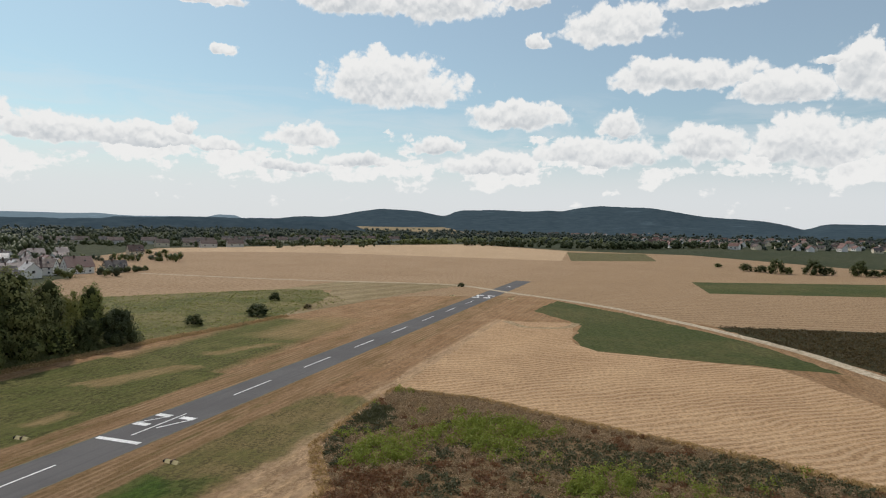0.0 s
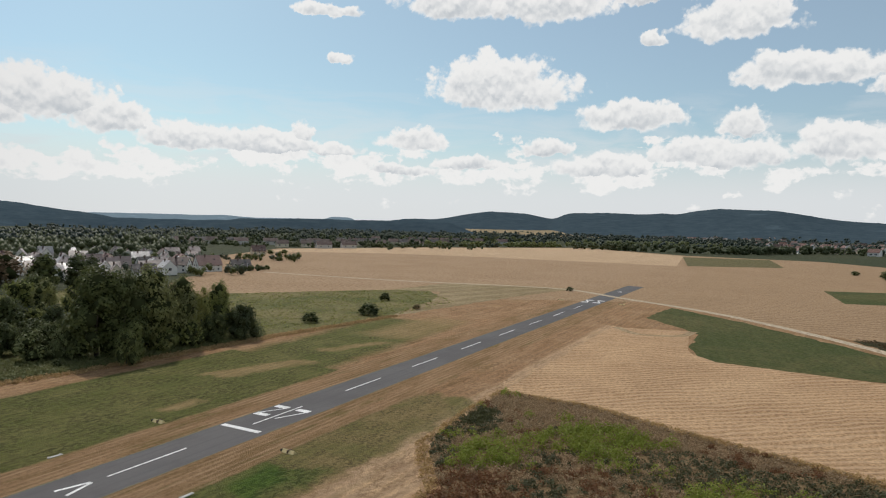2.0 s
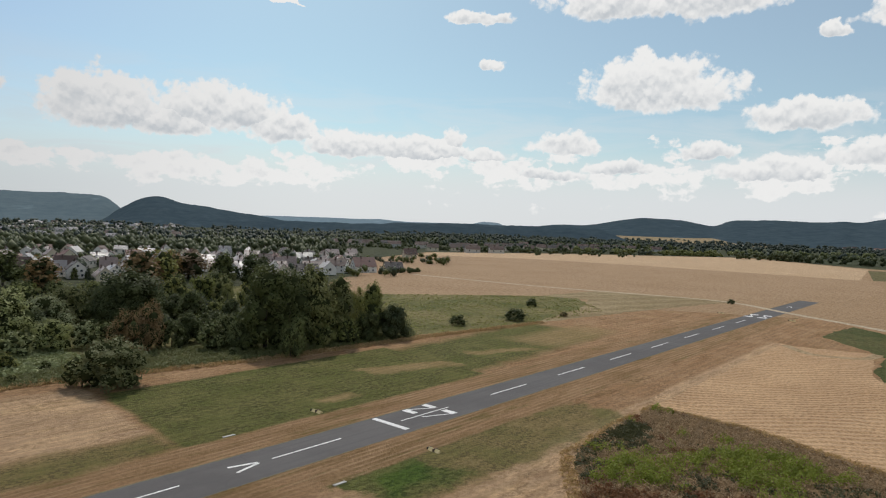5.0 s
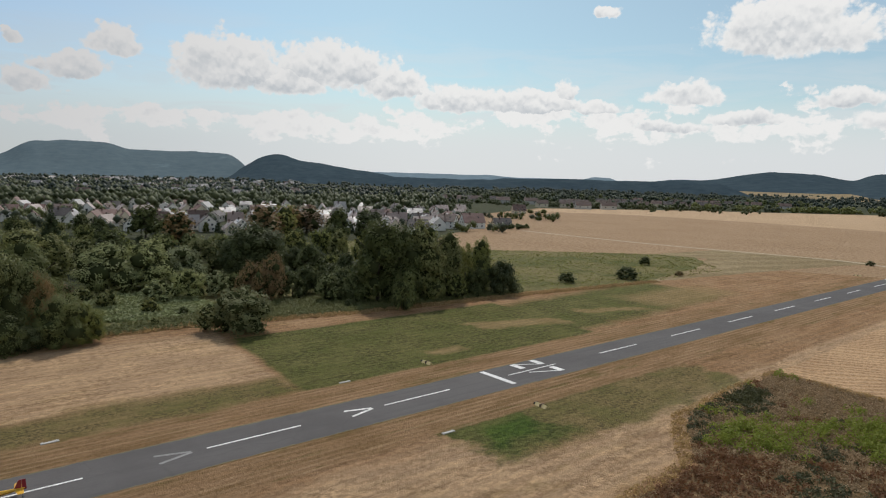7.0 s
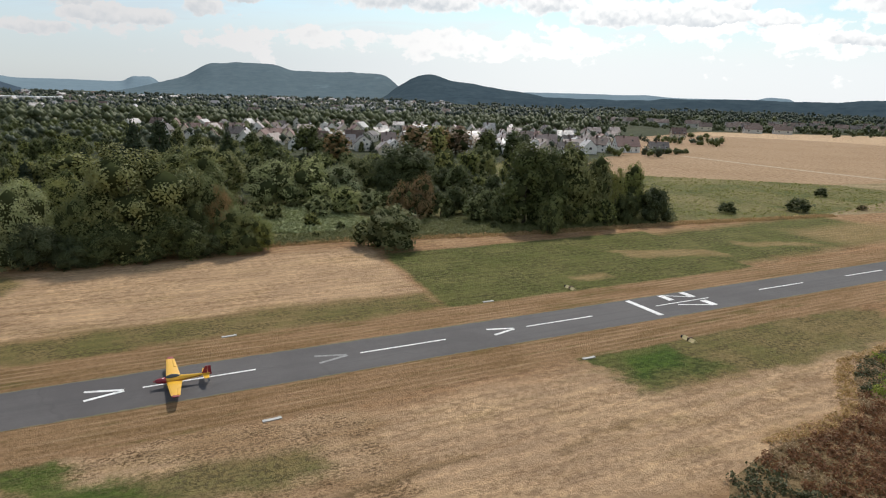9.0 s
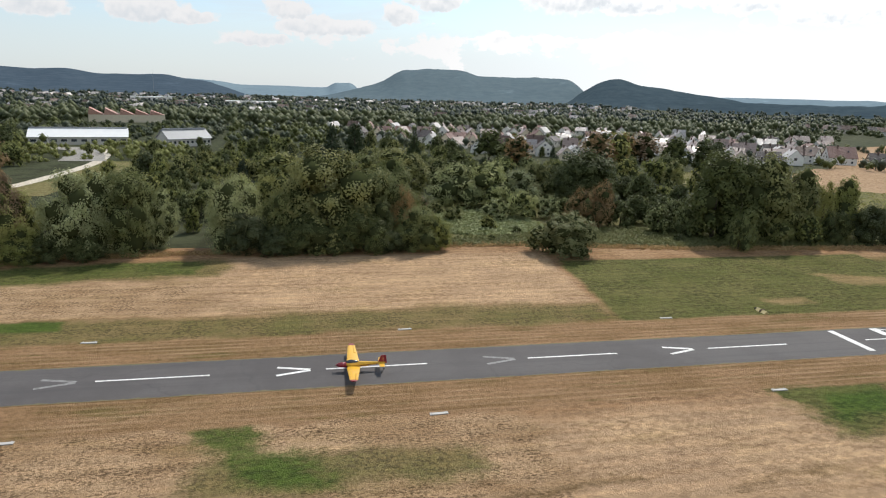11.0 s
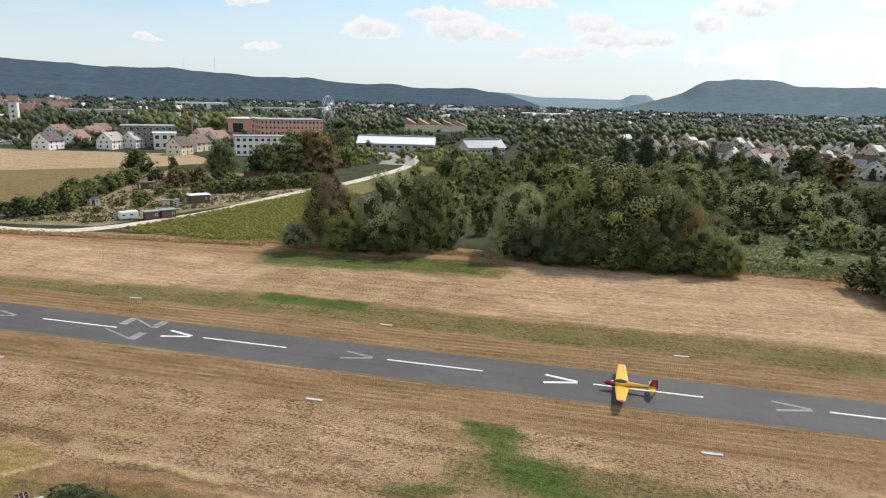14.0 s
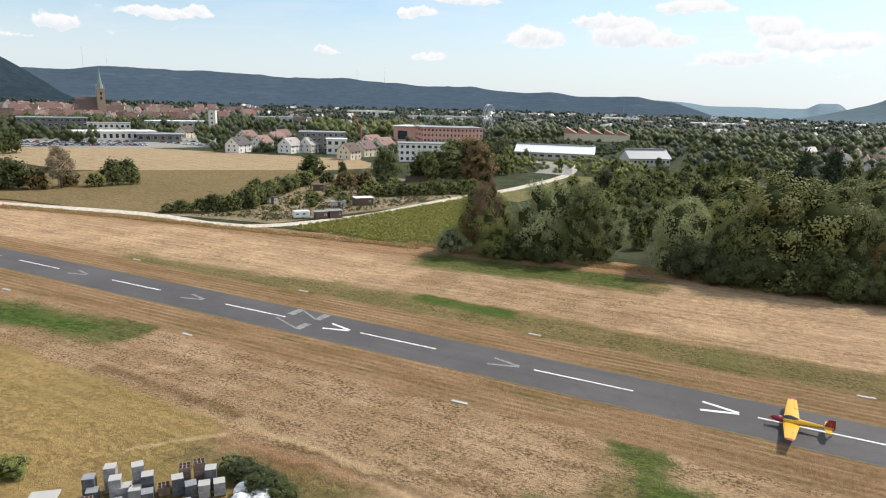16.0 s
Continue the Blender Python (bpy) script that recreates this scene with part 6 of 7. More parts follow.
far_wood("hall_shrubs", 110, 98, 116, 340, 432, 3, 6, "leaf_green", "low green shrubs before the white hall", 60, 1.0)
far_wood("town_trees", 60, 121, 136, 440, 520, 5, 10, "leaf_dark", "garden trees at the town's edge", 80, 1.1)
far_wood("far_wood", 1700, 48, 135, 880, 1700, 9, 16, "leaf_hazed", "far dark woods between villages", 16, 2.8)
far_wood("far_wood", 1300, 48, 135, 880, 1700, 9, 15, "leaf_wood", "far green treetops between villages", 16, 2.8)
far_wood("far_wood", 1100, -22, 40, 1230, 2300, 9, 15, "leaf_hazed", "far dark woods below the hills", 16, 2.8)
far_wood("far_wood", 500, 22, 50, 1000, 2300, 9, 15, "leaf_hazed", "far dark woods behind the terraces", 16, 2.8)
far_wood("far_wood", 380, 130, 156, 760, 1700, 7, 12, "leaf_hazed", "far trees between the old town's houses", 24, 2.4)
far_wood("far_wood", 1500, 30, 150, 1700, 3000, 10, 18, "leaf_hazed", "far woods on the plain", 14, 3.4, 3, False)

# ---------------------------------------------------------------- the aeroplane on the runway
def loft(sections, seg=14):
    """A smooth body through oval sections: x, half width, middle height, half height."""
    bm = bmesh.new()
    rings_ = []
    for x, w, z, h in sections:
        rings_.append([bm.verts.new((x, w * math.cos(2 * math.pi * k / seg), z + h * math.sin(2 * math.pi * k / seg))) for k in range(seg)])
    for a, b in zip(rings_, rings_[1:]):
        for k in range(seg):
            j = (k + 1) % seg
            bm.faces.new((a[k], a[j], b[j], b[k]))
    bm.faces.new(rings_[0][::-1])
    bm.faces.new(rings_[-1])
    return bm


def aerofoil(root, tip, thick=0.13, seg=9):
    """A wing panel between two ribs: each leading edge point and chord."""
    bm = bmesh.new()
    ribs = []
    for (x, y, z, c), k in ((root, 1.0), (tip, 0.8)):
        prof = []
        for i in range(seg):
            t = i / (seg - 1)
            prof.append((t, 0.6 * thick * k * 2.6 * (math.sqrt(t) * (1 - t) + 0.02)))
        for i in range(seg - 2, 0, -1):
            t = i / (seg - 1)
            prof.append((t, -0.4 * thick * k * 2.0 * math.sqrt(t) * (1 - t)))
        ribs.append([bm.verts.new((x + t * c, y, z + q * c)) for t, q in prof])
    n = len(ribs[0])
    for k in range(n):
        j = (k + 1) % n
        bm.faces.new((ribs[0][k], ribs[0][j], ribs[1][j], ribs[1][k]))
    bm.faces.new(ribs[0][::-1])
    bm.faces.new(ribs[1])
    return bm


def fin_blade(points, half):
    """An upright blade in the xz plane, as thick as 2 * half."""
    bm = bmesh.new()
    a = [bm.verts.new((x, -half, z)) for x, z in points]
    b = [bm.verts.new((x, half, z)) for x, z in points]
    bm.faces.new(a)
    bm.faces.new(b[::-1])
    for k in range(len(points)):
        j = (k + 1) % len(points)
        bm.faces.new((a[k], b[k], b[j], a[j]))
    return bm


def wheel(parent, x, y, r, w, name="wheel"):
    bm = rod(bmesh.new(), (x, y - w / 2, r), (x, y + w / 2, r), r, r, 16)
    hub = part(name, bm, M["rubber"], parent)
    part("rim", rod(bmesh.new(), (x, y - w * 0.56, r), (x, y + w * 0.56, r), r * 0.55, r * 0.55, 12), M["metal_grey"], hub)
    return hub


plane = thing("aeroplane", "yellow motor glider with a dark red nose and fin", "aeroplane", pose(3.0, 79.0, 0.034, 0, 0, -2.0))
part("fuselage", loft([(1.35, 0.36, 0.84, 0.40), (2.0, 0.38, 0.86, 0.44), (2.8, 0.36, 0.88, 0.42), (3.6, 0.27, 0.90, 0.34), (4.6, 0.18, 0.93, 0.24), (5.6, 0.11, 0.97, 0.16), (6.35, 0.05, 1.0, 0.10)]), M["plane_yellow"], plane, smooth=True)
part("nose_cowling", loft([(0.12, 0.13, 0.86, 0.14), (0.3, 0.24, 0.86, 0.25), (0.7, 0.31, 0.85, 0.33), (1.36, 0.362, 0.84, 0.402)]), M["plane_red"], plane, "dark red engine cowling", smooth=True)
part("side_stripe", loft([(1.34, 0.367, 0.78, 0.12), (2.0, 0.388, 0.78, 0.13), (2.8, 0.366, 0.80, 0.12), (3.6, 0.275, 0.82, 0.10), (4.6, 0.184, 0.87, 0.07), (5.6, 0.114, 0.93, 0.05)]), M["plane_red"], plane, "dark red stripe along the fuselage", smooth=True)
part("canopy", loft([(1.25, 0.10, 1.18, 0.05), (1.5, 0.26, 1.20, 0.20), (1.95, 0.30, 1.22, 0.30), (2.5, 0.25, 1.21, 0.24), (3.0, 0.10, 1.20, 0.06)]), M["glass"], plane, "dark clear cockpit canopy", smooth=True)
for s in (1, -1):
    wing = part("wing", aerofoil((1.35, s * 0.25, 0.66, 1.75), (1.62, s * 5.55, 1.22, 0.98)), M["plane_yellow"], plane, smooth=False)
    part("wing_tip", aerofoil((1.62, s * 5.56, 1.221, 0.98), (1.80, s * 6.08, 1.29, 0.62)), M["plane_red"], wing, "dark red wing tip")
    part("aileron", aerofoil((2.34, s * 3.3, 1.04, 0.42), (2.26, s * 5.4, 1.245, 0.34), 0.16), M["plane_yellow"], wing)
    rod_bm = rod(bmesh.new(), (2.0, s * 3.4, 0.95), (2.1, s * 3.4, 0.16), 0.025, 0.02, 6)
    strut = part("outrigger", rod_bm, M["metal_grey"], plane, "thin steel outrigger leg")
    part("outrigger_wheel", rod(bmesh.new(), (2.1, s * 3.4 - 0.03, 0.10), (2.1, s * 3.4 + 0.03, 0.10), 0.10, 0.10, 10), M["rubber"], strut)
    part("tailplane", aerofoil((5.35, s * 0.06, 1.02, 0.85), (5.55, s * 1.55, 1.05, 0.55), 0.10), M["plane_yellow"], plane)
fin = part("fin", fin_blade([(5.35, 1.05), (5.75, 1.95), (6.05, 2.0), (6.0, 0.95)], 0.045), M["plane_red"], plane, "dark red tail fin")
part("rudder", fin_blade([(6.02, 0.80), (6.07, 2.0), (6.42, 1.98), (6.5, 0.88)], 0.035), M["plane_red"], fin, "dark red rudder")
prop = part("propeller", loft([(-0.12, 0.02, 0.86, 0.02), (0.0, 0.09, 0.86, 0.09), (0.12, 0.12, 0.86, 0.12)]), M["plane_red"], plane, "red spinner", smooth=True)
for s in (1, -1):
    part("blade", boxes((-0.02, 0.03, min(0.05 * s, 0.72 * s), max(0.05 * s, 0.72 * s), 0.80, 0.92), bevel=0.01), M["wood_dark"], prop)
wheel(plane, 2.0, 0.0, 0.24, 0.14, "main_wheel")
wheel(plane, 6.15, 0.0, 0.09, 0.05, "tail_wheel")
part("main_leg", boxes((1.9, 2.1, -0.11, -0.08, 0.22, 0.6), (1.9, 2.1, 0.08, 0.11, 0.22, 0.6)), M["metal_grey"], plane)
part("tail_leg", boxes((6.1, 6.2, -0.05, -0.035, 0.08, 0.96), (6.1, 6.2, 0.035, 0.05, 0.08, 0.96)), M["metal_grey"], plane)

# ---------------------------------------------------------------- markers beside the runway
first = None
for x in (-166, -120.5, -75.4, -30.2, 13.9, 57.5):
    for y in (93.1, 65.9):
        m = pose(x, y, 0.0, 0, 0, float(rng.uniform(-4, 4)))
        if first is None:
            first = thing("ground_marker", "pale weathered board lying flat beside the runway", "marker", m, "runway side markers")
            part("board", boxes((-1.05, 1.05, -0.25, 0.25, 0.0, 0.10), bevel=0.02), M["board_white"], first)
            for s in (-0.8, 0.8):
                part("batten", boxes((s - 0.06, s + 0.06, -0.27, 0.27, 0.101, 0.14)), M["board_white"], first)
        else:
            copy_thing(first, m)
first = None
for x in (76.2, 303):
    for y in (94.4, 65.6):
        m = pose(x, y, 0.0, 0, 0, 90 + float(rng.uniform(-5, 5)))
        if first is None:
            first = thing("roof_marker", "yellow roof-shaped runway marker with dark end", "marker", m, "threshold markers")
            bm = bmesh.new()
            vs = [bm.verts.new(p) for p in ((-1.4, -0.45, 0), (1.0, -0.45, 0), (1.0, 0, 0.45), (-1.4, 0, 0.45), (-1.4, 0.45, 0), (1.0, 0.45, 0))]
            for f in ((0, 1, 2, 3), (3, 2, 5, 4), (0, 3, 4), (1, 5, 2), (0, 4, 5, 1)):
                bm.faces.new([vs[i] for i in f])
            part("body", bm, M["marker_yellow"], first)
            part("dark_end", boxes((1.005, 1.25, -0.35, 0.35, 0, 0.34)), M["rubber"], first, "black end piece")
            part("stripe", boxes((-0.35, -0.15, -0.46, 0.46, 0.0, 0.47)), M["wood_dark"], first, "dark stripe")
        else:
            copy_thing(first, m)

# ---------------------------------------------------------------- stacked building goods by the near grass
M["block_grey"] = surface("concrete_block", lambda N: N.mix(N.ramp(N.noise(place_of(N), 1.2, 5.0, 0.7), 0.35, 0.7), (0.22, 0.22, 0.23), (0.36, 0.355, 0.35)), 0.85, lambda N: N.noise(place_of(N), 8.0, 4.0), 0.01)
M["block_brown"] = surface("fired_clay_block", lambda N: N.mix(N.ramp(N.noise(place_of(N), 2.0, 5.0, 0.7), 0.35, 0.7), (0.16, 0.11, 0.09), (0.28, 0.21, 0.18)), 0.85)
M["block_dark"] = surface("dark_block", lambda N: N.mix(N.ramp(N.noise(place_of(N), 2.0, 5.0, 0.7), 0.35, 0.7), (0.07, 0.075, 0.09), (0.13, 0.135, 0.15)), 0.6)


def pallet(parent):
    p = part("pallet", boxes((-0.5, 0.5, -0.5, 0.5, 0.10, 0.13)), M["wood_dark"], parent, "grey wooden pallet")
    for x in (-0.43, 0, 0.43):
        part("bearer", boxes((x - 0.05, x + 0.05, -0.5, 0.5, 0.0, 0.099)), M["wood_dark"], p)


def hollow_block(z, h):
    """One layer of chimney blocks: a slab pierced by six wells."""
    bm = bmesh.new()
    bmesh.ops.create_grid(bm, x_segments=3, y_segments=2, size=0.49)
    bmesh.ops.translate(bm, vec=(0, 0, z + h), verts=bm.verts)
    top = list(bm.faces)
    bmesh.ops.inset_individual(bm, faces=top, thickness=0.045, use_even_offset=True)
    wells = bmesh.ops.extrude_discrete_faces(bm, faces=top)["faces"]
    for f in wells:
        bmesh.ops.translate(bm, vec=(0, 0, -h * 0.9), verts=f.verts)
    edge_loop = [e for e in bm.edges if e.is_boundary and all(abs(v.co.x) > 0.485 or abs(v.co.y) > 0.485 for v in e.verts)]
    ext = bmesh.ops.extrude_edge_only(bm, edges=edge_loop)
    for v in (g for g in ext["geom"] if isinstance(g, bmesh.types.BMVert)):
        v.co.z = z
    return bm


def goods(x, y, turn, layers, tone, top, hollow=False):
    """A pallet of building blocks, layer by layer."""
    words = {"block_grey": "grey concrete blocks", "block_brown": "brown hollow clay blocks", "block_dark": "dark wrapped blocks"}[tone]
    ob = thing("block_stack", f"stacked pallet of {words} on dry grass", "pallet stack", pose(x, y, 0, 0, 0, turn), "stacked building goods")
    pallet(ob)
    z = 0.135
    for k in range(layers):
        h = 0.4
        if hollow:
            part("block_layer", hollow_block(z, h - 0.02), M[tone], ob)
        else:
            part("block", boxes((-0.49, -0.005, -0.49, 0.49, z, z + h - 0.02), bevel=0.012), M[tone], ob)
            part("block", boxes((0.005, 0.49, -0.49, 0.49, z, z + h - 0.02), bevel=0.012), M[tone], ob)
        z += h
    if top:
        part("cover", boxes((-0.5, 0.5, -0.5, 0.5, z, z + 0.04), bevel=0.01), M[top], ob, "pale cover sheet")


for x, y, n, tone, top, hollow in ((-50.3, 32.4, 5, "block_dark", "metal_grey", 0), (-49.6, 34.0, 6, "block_grey", "board_white", 0), (-48.2, 33.4, 5, "block_grey", "board_white", 0), (-47.8, 35.4, 6, "block_grey", "board_white", 0), (-46.3, 35.2, 5, "block_dark", "board_white", 0),
                                   (-44.6, 37.8, 5, "block_brown", "", 1), (-43.5, 38.5, 6, "block_brown", "", 1), (-42.3, 38.7, 5, "block_dark", "board_white", 0), (-47.6, 33.9, 3, "block_grey", "board_white", 0), (-46.5, 34.0, 3, "block_grey", "board_white", 0),
                                   (-45.3, 36.0, 2, "block_brown", "", 1), (-44.2, 36.6, 4, "block_dark", "board_white", 0), (-42.9, 36.9, 3, "block_dark", "metal_grey", 0), (-41.9, 37.5, 3, "block_grey", "board_white", 0), (-41.0, 38.4, 3, "block_grey", "board_white", 0), (-49.4, 32.0, 3, "block_dark", "metal_grey", 0), (-45.2, 34.2, 3, "block_dark", "metal_grey", 0), (-41.8, 35.2, 2, "block_grey", "", 0), (-48.7, 30.9, 3, "block_brown", "", 1), (-46.9, 32.4, 2, "block_grey", "", 0)):
    goods(x, y, 48 + float(rng.uniform(-7, 7)), n, tone, top, bool(hollow))
for x, y, s in ((-38.9, 39.4, 0.9), (-37.6, 39.4, 0.7), (-36.8, 40.2, 0.8), (-35.5, 40.1, 0.65), (-38.3, 38.2, 0.8), (-36.4, 38.8, 0.9)):
    bm = bmesh.new()
    bmesh.ops.create_icosphere(bm, subdivisions=3, radius=s)
    for v in bm.verts:
        v.co *= 1 + 0.35 * noise.noise(v.co * 2.2 + Vector((x, y, 0)))
        v.co.z = max(v.co.z * 0.75 + s * 0.55, 0.0)
    ob = thing("wrapped_bundle", "crumpled white plastic-wrapped bundle on the grass", "bundle", pose(x, y, 0, 0, 0, float(rng.uniform(0, 360))), "white wrapped bundles")
    part("wrapping", bm, M["wrap_white"], ob)
slab_ob = thing("slab", "flat pale concrete slab lying on dry grass", "slab", pose(-53.9, 30.4, 0, 0, 0, 40))
part("plate", boxes((-1.2, 1.2, -0.9, 0.9, 0, 0.22), bevel=0.03), M["board_white"], slab_ob)


# ---------------------------------------------------------------- cars, caravans and sheds
def make_car(tone, m):
    ob = thing("car", f"parked {tone.split('_')[1]} car on grey paving", "car", m, "parked cars")
    bm = loft([(-2.1, 0.70, 0.55, 0.22), (-1.9, 0.84, 0.58, 0.32), (-0.6, 0.88, 0.62, 0.36), (0.9, 0.88, 0.62, 0.36), (1.9, 0.84, 0.60, 0.33), (2.1, 0.74, 0.58, 0.24)], 12)
    part("body", bm, M[tone], ob, smooth=True)
    part("cabin", loft([(-0.9, 0.70, 0.95, 0.04), (-0.3, 0.70, 1.12, 0.30), (1.2, 0.68, 1.14, 0.30), (1.8, 0.66, 0.98, 0.05)], 12), M["glass"], ob, "dark glazed cabin", smooth=True)
    part("roof", boxes((-0.2, 1.1, -0.52, 0.52, 1.42, 1.47), bevel=0.02), M[tone], ob)
    for x in (-1.3, 1.3):
        for y in (-0.76, 0.76):
            wheel(ob, x, y, 0.31, 0.2)
    return ob


CARS = {}
paints = ("car_white", "car_silver", "car_black", "car_white", "car_white", "car_red", "car_blue", "car_silver")
spots = [(149.4 - 0.36 * k, 500 + (k % 3)) for k in range(24)] + [(149.6 - 0.42 * k, 522 + (k % 2)) for k in range(21)] + [(149.0 - 0.6 * k, 541) for k in range(13)] + [(139.8 - 0.55 * k, 532 - 6 * k) for k in range(9)] + [(138.5 - 0.5 * k, 548 - 5 * k) for k in range(7)]
for k, (a, d) in enumerate(spots):
    x, y = at_az(a, d)
    tone = paints[int(rng.integers(len(paints)))]
    m = pose(x, y, LAYER[0] * 0.5, 0, 0, 58 + float(rng.uniform(-6, 6)))
    if tone in CARS:
        copy_thing(CARS[tone], m)
    else:
        CARS[tone] = make_car(tone, m)

van = thing("caravan", "white caravan parked beside the gravel track", "caravan", pose(-124, 153, 0, 0, 0, 52))
part("body", boxes((-2.4, 2.4, -1.1, 1.1, 0.45, 2.5), bevel=0.2), M["car_white"], van)
for x in (-1.4, 0.6):
    window(van, x, -1.1, 1.3, 1.0, 0.6, (0, -1))
for y in (-0.95, 0.95):
    wheel(van, 0.2, y, 0.32, 0.2)
part("drawbar", boxes((-3.6, -2.4, -0.06, 0.06, 0.45, 0.55), (-3.55, -3.4, -0.06, 0.06, 0.0, 0.45)), M["metal_grey"], van)


def shed(x, y, turn, w, d, h, wall, roof, label):
    ob = thing("shed", label, "shed", pose(x, y, 0, 0, 0, turn))
    part("wall", boxes((-w / 2, w / 2, -d / 2, d / 2, -0.1, h)), M[wall], ob)
    part("roof", boxes((-w / 2 - 0.3, w / 2 + 0.3, -d / 2 - 0.3, d / 2 + 0.3, h, h + 0.15)), M[roof], ob)
    part("door", boxes((-0.45, 0.45, -d / 2 - 0.05, -d / 2 + 0.03, 0, min(1.9, h - 0.2))), M["wood_dark"], ob)
    window(ob, w * 0.3, -d / 2, h * 0.45, 0.7, 0.6, (0, -1))


shed(-119.5, 156.5, 52, 3.6, 2.6, 2.2, "wood_dark", "metal_grey", "small dark garden shed beside the gravel track")
shed(-116.8, 160, 52, 3.8, 2.6, 2.3, "wood_dark", "metal_grey", "small dark garden shed with a grey roof")
shed(-124, 186, 50, 6.0, 4.0, 2.6, "wood_dark", "sheet_white", "open-looking shelter with a white roof in gardens")
shed(-128, 177, 50, 4.5, 2.6, 2.0, "plaster_grey", "metal_grey", "low grey greenhouse in the allotments")
shed(-140, 252, 40, 9, 5, 2.8, "wood_dark", "roof_dark", "dark low garden house under trees")
shed(-150, 170, 45, 3.2, 2.4, 2.2, "plaster_white", "roof_dark", "small white garden hut in the allotments")
shed(-158, 206, 30, 4, 3, 2.4, "wood_dark", "roof_brown", "brown garden hut in the allotments")
for k, (x, y) in enumerate(((-54.5, 306), (-51, 308), (-47.5, 310))):
    ob = thing("parasol", "open white parasol on a terrace", "parasol", pose(x, y, 0), "terrace parasols")
    part("pole", rod(bmesh.new(), (0, 0, 0), (0, 0, 2.6), 0.05, 0.05, 6), M["metal_grey"], ob)
    part("canopy", rod(bmesh.new(), (0, 0, 2.3), (0, 0, 3.3), 2.2, 0.05, 8), M["wrap_white"], ob)
patch("terrace", [(-62, 298), (-42, 304), (-30, 300), (-40, 318), (-58, 314)], M["track"], "pale sandy terrace among trees", "ground")


# ---------------------------------------------------------------- wild plants and crops
def inside(x, y, ring):
    hit = np.zeros(len(x), bool)
    for (x0, y0), (x1, y1) in zip(ring, ring[1:] + ring[:1]):
        cross = (y0 > y) != (y1 > y)
        hit ^= cross & (x < (x1 - x0) * (y - y0) / (y1 - y0 + 1e-12) + x0)
    return hit


def strew(ring, n):
    r = np.array(ring)
    lo, hi = r.min(0), r.max(0)
    out = np.zeros((0, 2))
    while len(out) < n:
        p = rng.uniform(lo, hi, (n, 2))
        out = np.vstack([out, p[inside(p[:, 0], p[:, 1], ring)]])
    return out[:n]


def plants(name, where, per, spread, height, blade, material, label, upright=0.5):
    """Low plants: each a little mound of leaf blades."""
    n = len(where)
    h = height * rng.uniform(0.5, 1.3, n)
    v = rng.normal(size=(n, per, 3))
    v /= np.linalg.norm(v, axis=2)[:, :, None]
    v[:, :, 2] = np.abs(v[:, :, 2])
    c = np.zeros((n, per, 3))
    c[:, :, :2] = where[:, None, :] + v[:, :, :2] * spread * rng.uniform(0.4, 1.1, (n, per, 1))
    c[:, :, 2] = v[:, :, 2] * h[:, None] * rng.uniform(0.6, 1.05, (n, per)) + 0.05
    nrm = v + rng.normal(size=v.shape) * 0.5
    nrm[:, :, 2] *= upright
    me = quad_mesh(name, c.reshape(-1, 3), nrm.reshape(-1, 3), blade * rng.uniform(0.6, 1.4, n * per), material)
    return tagged(new(name, me), label, "plants", kind="stuff")


WEEDS = [(46, 33), (50.5, 36.7), (60, 39), (68, 38.5), (76, 39.5), (84, 45), (91, 49.4), (111, 51.4), (126.5, 51.4), (125, 32), (117.5, 15), (106, -19), (100, -30), (84, -58), (50, -40), (38, 0)]
p = strew(WEEDS, 19000)
patchy = np.array([noise.fractal((x * 0.09, y * 0.09, 5.0), 1.0, 2.0, 4) for x, y in p])
fine_patch = np.array([noise.fractal((x * 0.3, y * 0.3, 9.0), 1.0, 2.0, 3) for x, y in p])


def near_to(cx, cy, rx, ry):
    return np.exp(-(((p[:, 0] - cx) / rx) ** 2 + ((p[:, 1] - cy) / ry) ** 2))


bright = near_to(92, 38, 7, 6) + near_to(105, 28, 8, 6) + near_to(110, 20, 4, 5) + near_to(91, 6, 6, 5) + 0.8 * near_to(96, 21, 5, 5) + 0.5 * near_to(80, -12, 7, 8)
dark = near_to(104, 48, 8, 4) + near_to(101, -9, 6, 13) + 0.8 * near_to(101, 12, 6, 8) + 0.6 * near_to(86, 44, 5, 3) + 0.6 * near_to(84, 28, 7, 5) + 0.8 * near_to(51, 33, 8, 6)
red = near_to(74, 36, 9, 6) + near_to(66, 30, 12, 8) + 0.7 * near_to(89, 25, 4, 4) + 0.6 * near_to(108, 0, 4, 8)
dry = near_to(123, 44, 5, 9) + near_to(118, 22, 5, 12) + 0.7 * near_to(109, -2, 4, 14) + 0.8 * near_to(89, 26, 4, 3) + 0.5 * near_to(112, 40, 10, 6)
score = np.stack([bright * 0.80 - 0.05 + 0.35 * patchy + 0.75 * fine_patch, dark * 0.75 + 0.18 - 0.35 * patchy, red * 0.75 + 0.16 + 0.45 * fine_patch, dry * 0.95 + 0.20 - 0.55 * fine_patch], 1)
kind = score.argmax(1)
plants("green_weeds", p[kind == 0][::4], 54, 1.15, 1.9, 0.30, M["weed_bright"], "bright yellow-green bushy weeds", 1.3)
plants("dark_weeds", p[kind == 1][::2], 12, 0.7, 0.75, 0.32, M["weed_dark"], "dark green wild herbs", 1.5)
plants("red_weeds", p[kind == 2], 10, 0.6, 0.7, 0.28, M["weed_red"], "reddish-brown dry sorrel and weeds", 1.5)
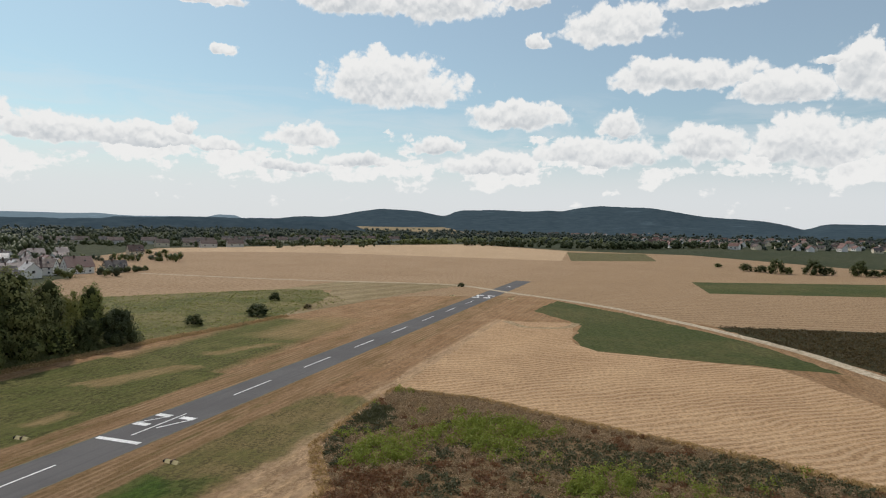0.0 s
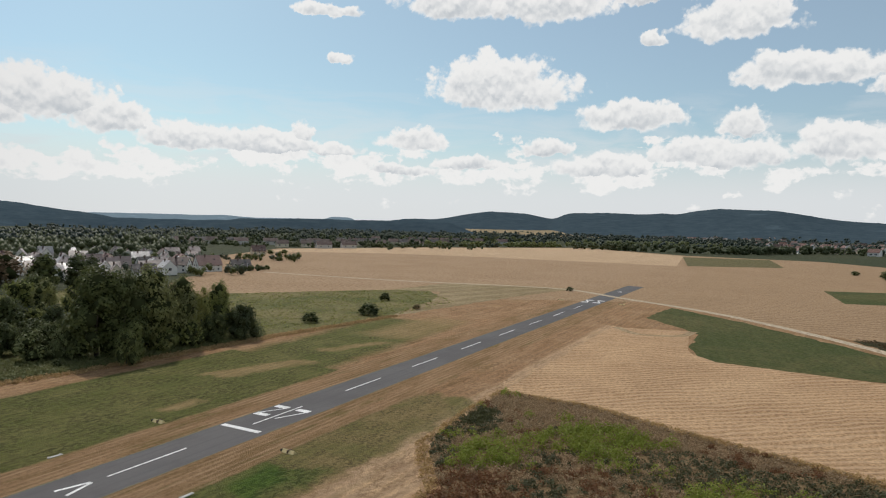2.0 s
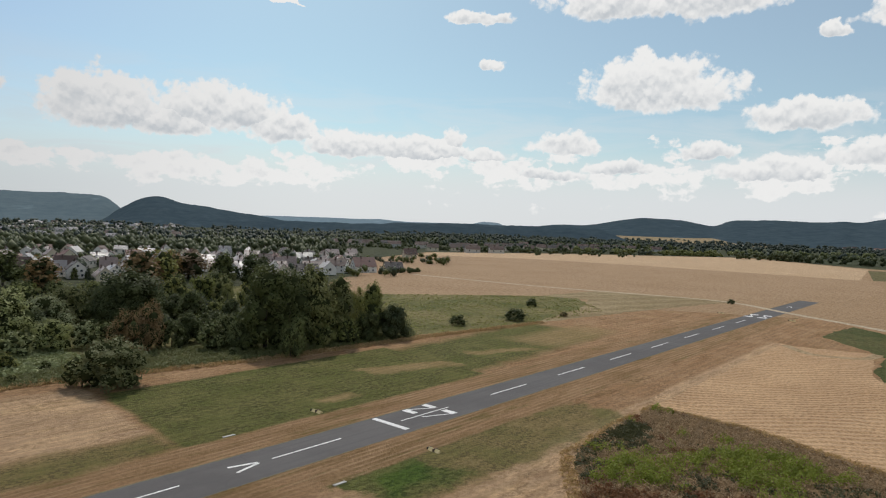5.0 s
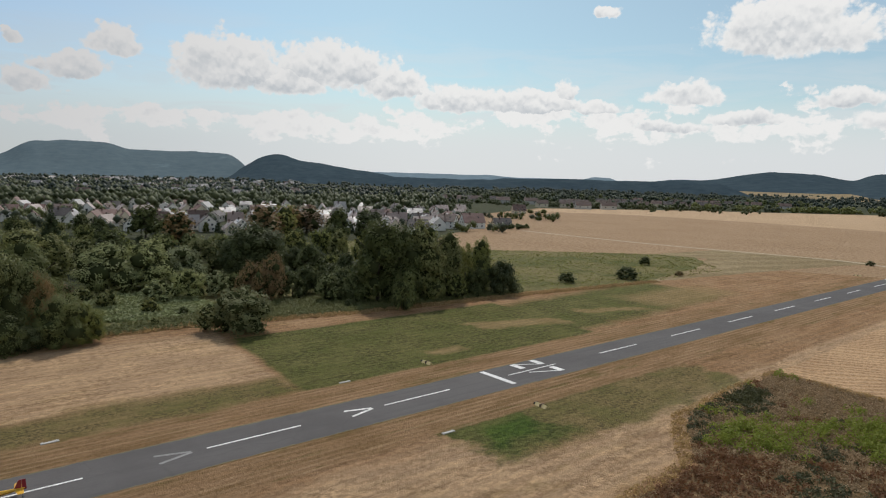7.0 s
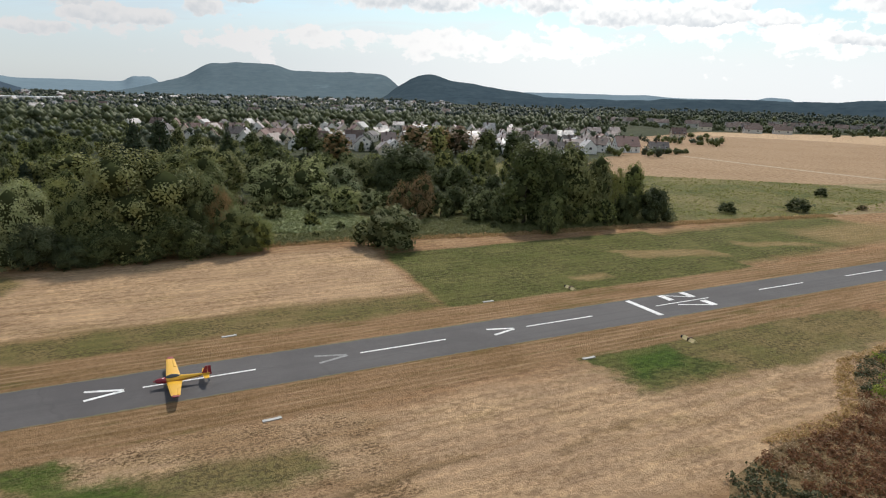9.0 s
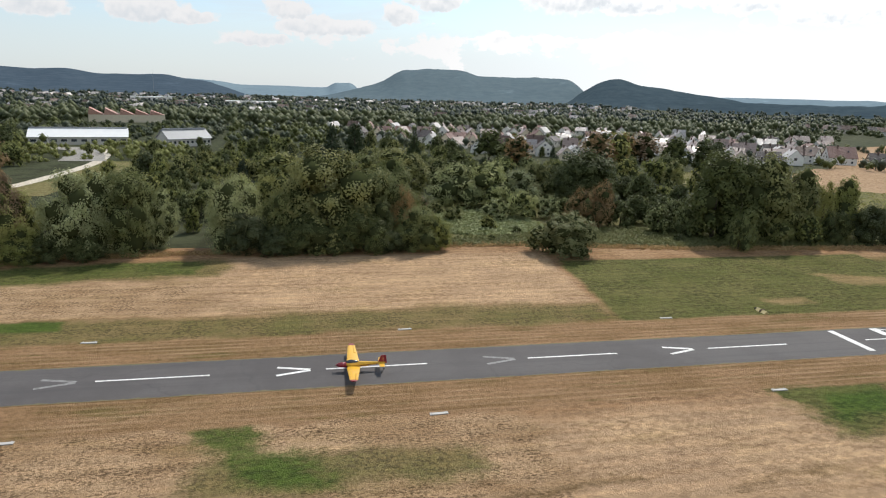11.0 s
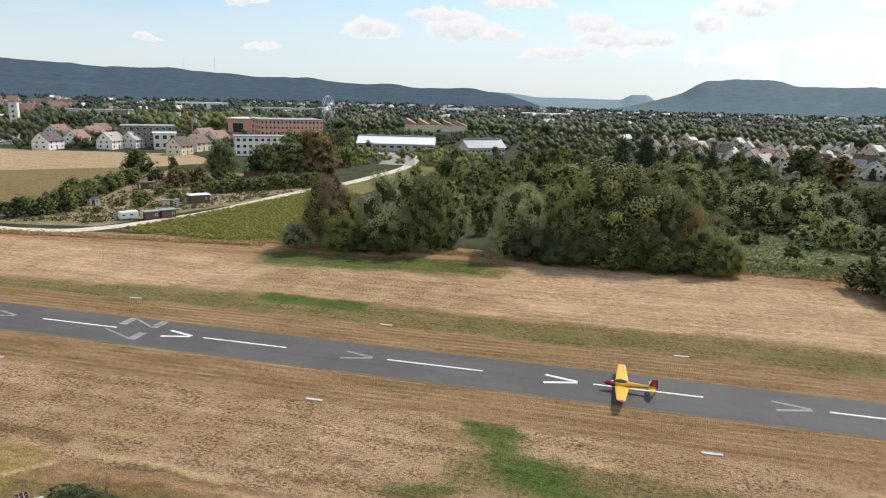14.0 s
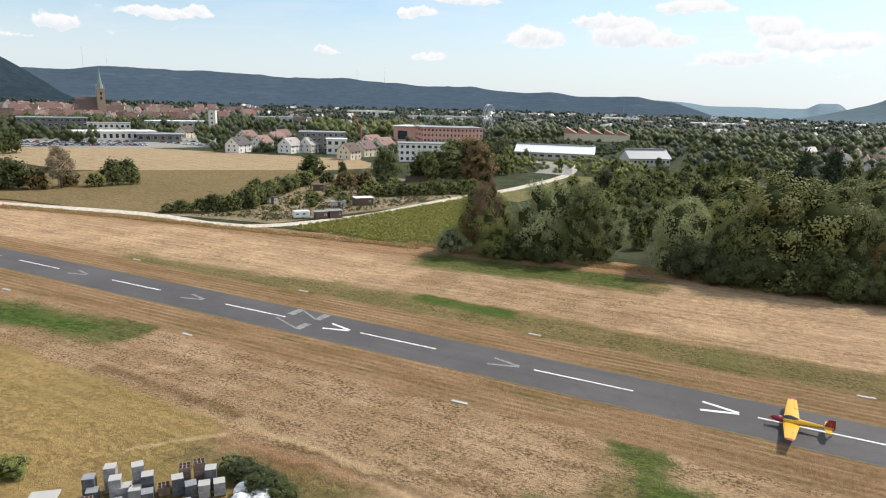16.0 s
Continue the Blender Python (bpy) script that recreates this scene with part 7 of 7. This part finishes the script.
plants("dry_weeds", p[kind == 3], 9, 0.6, 0.8, 0.26, M["weed_dry"], "dry straw-coloured tall grass", 1.5)
plants("silver_weeds", strew([(103, 46), (112, 46), (113, 50), (104, 50)], 160), 14, 0.7, 0.8, 0.3, M["weed_dark"], "grey-green thistle patch")
plants("border_grass", np.vstack([strew([(60, 39.3), (68, 38.8), (76, 39.8), (84, 45.2), (91, 49.6), (111, 51.4), (128, 51.4), (128, 52.4), (110, 52.6), (90, 51), (82, 46.6), (75, 41.2), (60, 40.4)], 420), strew([(126, 52), (127.6, 52), (126.5, 32), (119, 14), (107.5, -20), (102, -31), (100, -31), (105, -19), (117, 15), (124.5, 33)], 1300)]), 8, 0.45, 0.5, 0.26, M["weed_dry"], "dry grass fringe round the weeds", 1.5)
plants("heath_plants", strew([(252, -22), (258, -70), (290, -130), (184, -104), (176, -62), (212, -40)], 3000), 7, 1.0, 0.6, 0.5, M["weed_heath"], "dark heath plants beside the track", 1.5)
plants("crop_plants", strew([(-117, 141), (-108, 184), (-102, 220), (-90, 220), (-78, 180), (-72, 143), (-90, 139)], 6000), 7, 0.5, 0.6, 0.5, M["crop"], "yellow-green leafy crop in a small field", 2.0)
plants("butterbur", strew([(36, 160), (50, 157), (64, 166), (62, 184), (46, 197), (36, 186)], 2600), 6, 0.6, 0.7, 0.75, M["weed_silver"], "pale broad-leaved wetland plants", 2.0)
plants("reeds", strew([(30, 148), (58, 146), (92, 141), (150, 138), (160, 150), (120, 160), (80, 165), (66, 160), (34, 156)], 5200), 8, 0.7, 0.9, 0.45, M["reed"], "rough green reeds and tall grass", 2.0)
plants("edge_grass", strew([(-80, 139), (-20, 143), (30, 146), (50, 146), (90, 138), (150, 134), (210, 128), (210, 131), (150, 137.5), (90, 141), (50, 150), (-20, 146), (-80, 142)], 3000), 8, 0.6, 0.6, 0.35, M["weed_dry"], "dry tall grass at the meadow's edge")
plants("meadow_tufts", strew([(150, 140), (205, 131), (262, 130), (300, 165), (292, 183), (224, 236), (200, 215), (165, 165)], 1500), 5, 0.9, 0.3, 0.5, M["crop"], "coarse green tufts in the rough meadow", 3.0)
plants("garden_plants", strew([(-162, 136), (-128, 144), (-114, 185), (-106, 220), (-150, 232), (-168, 215), (-148, 165)], 900), 9, 0.8, 1.0, 0.5, M["weed_dark"], "mixed beds and low plants in the allotments")
plants("verge_grass", strew([(-300, 91), (-217, 113), (-165, 124), (-120, 130), (-75, 136), (-75, 139), (-120, 133), (-165, 128), (-217, 117), (-300, 95)], 2500), 7, 0.6, 0.6, 0.4, M["weed_dry"], "tall dry grass on the track's verge")
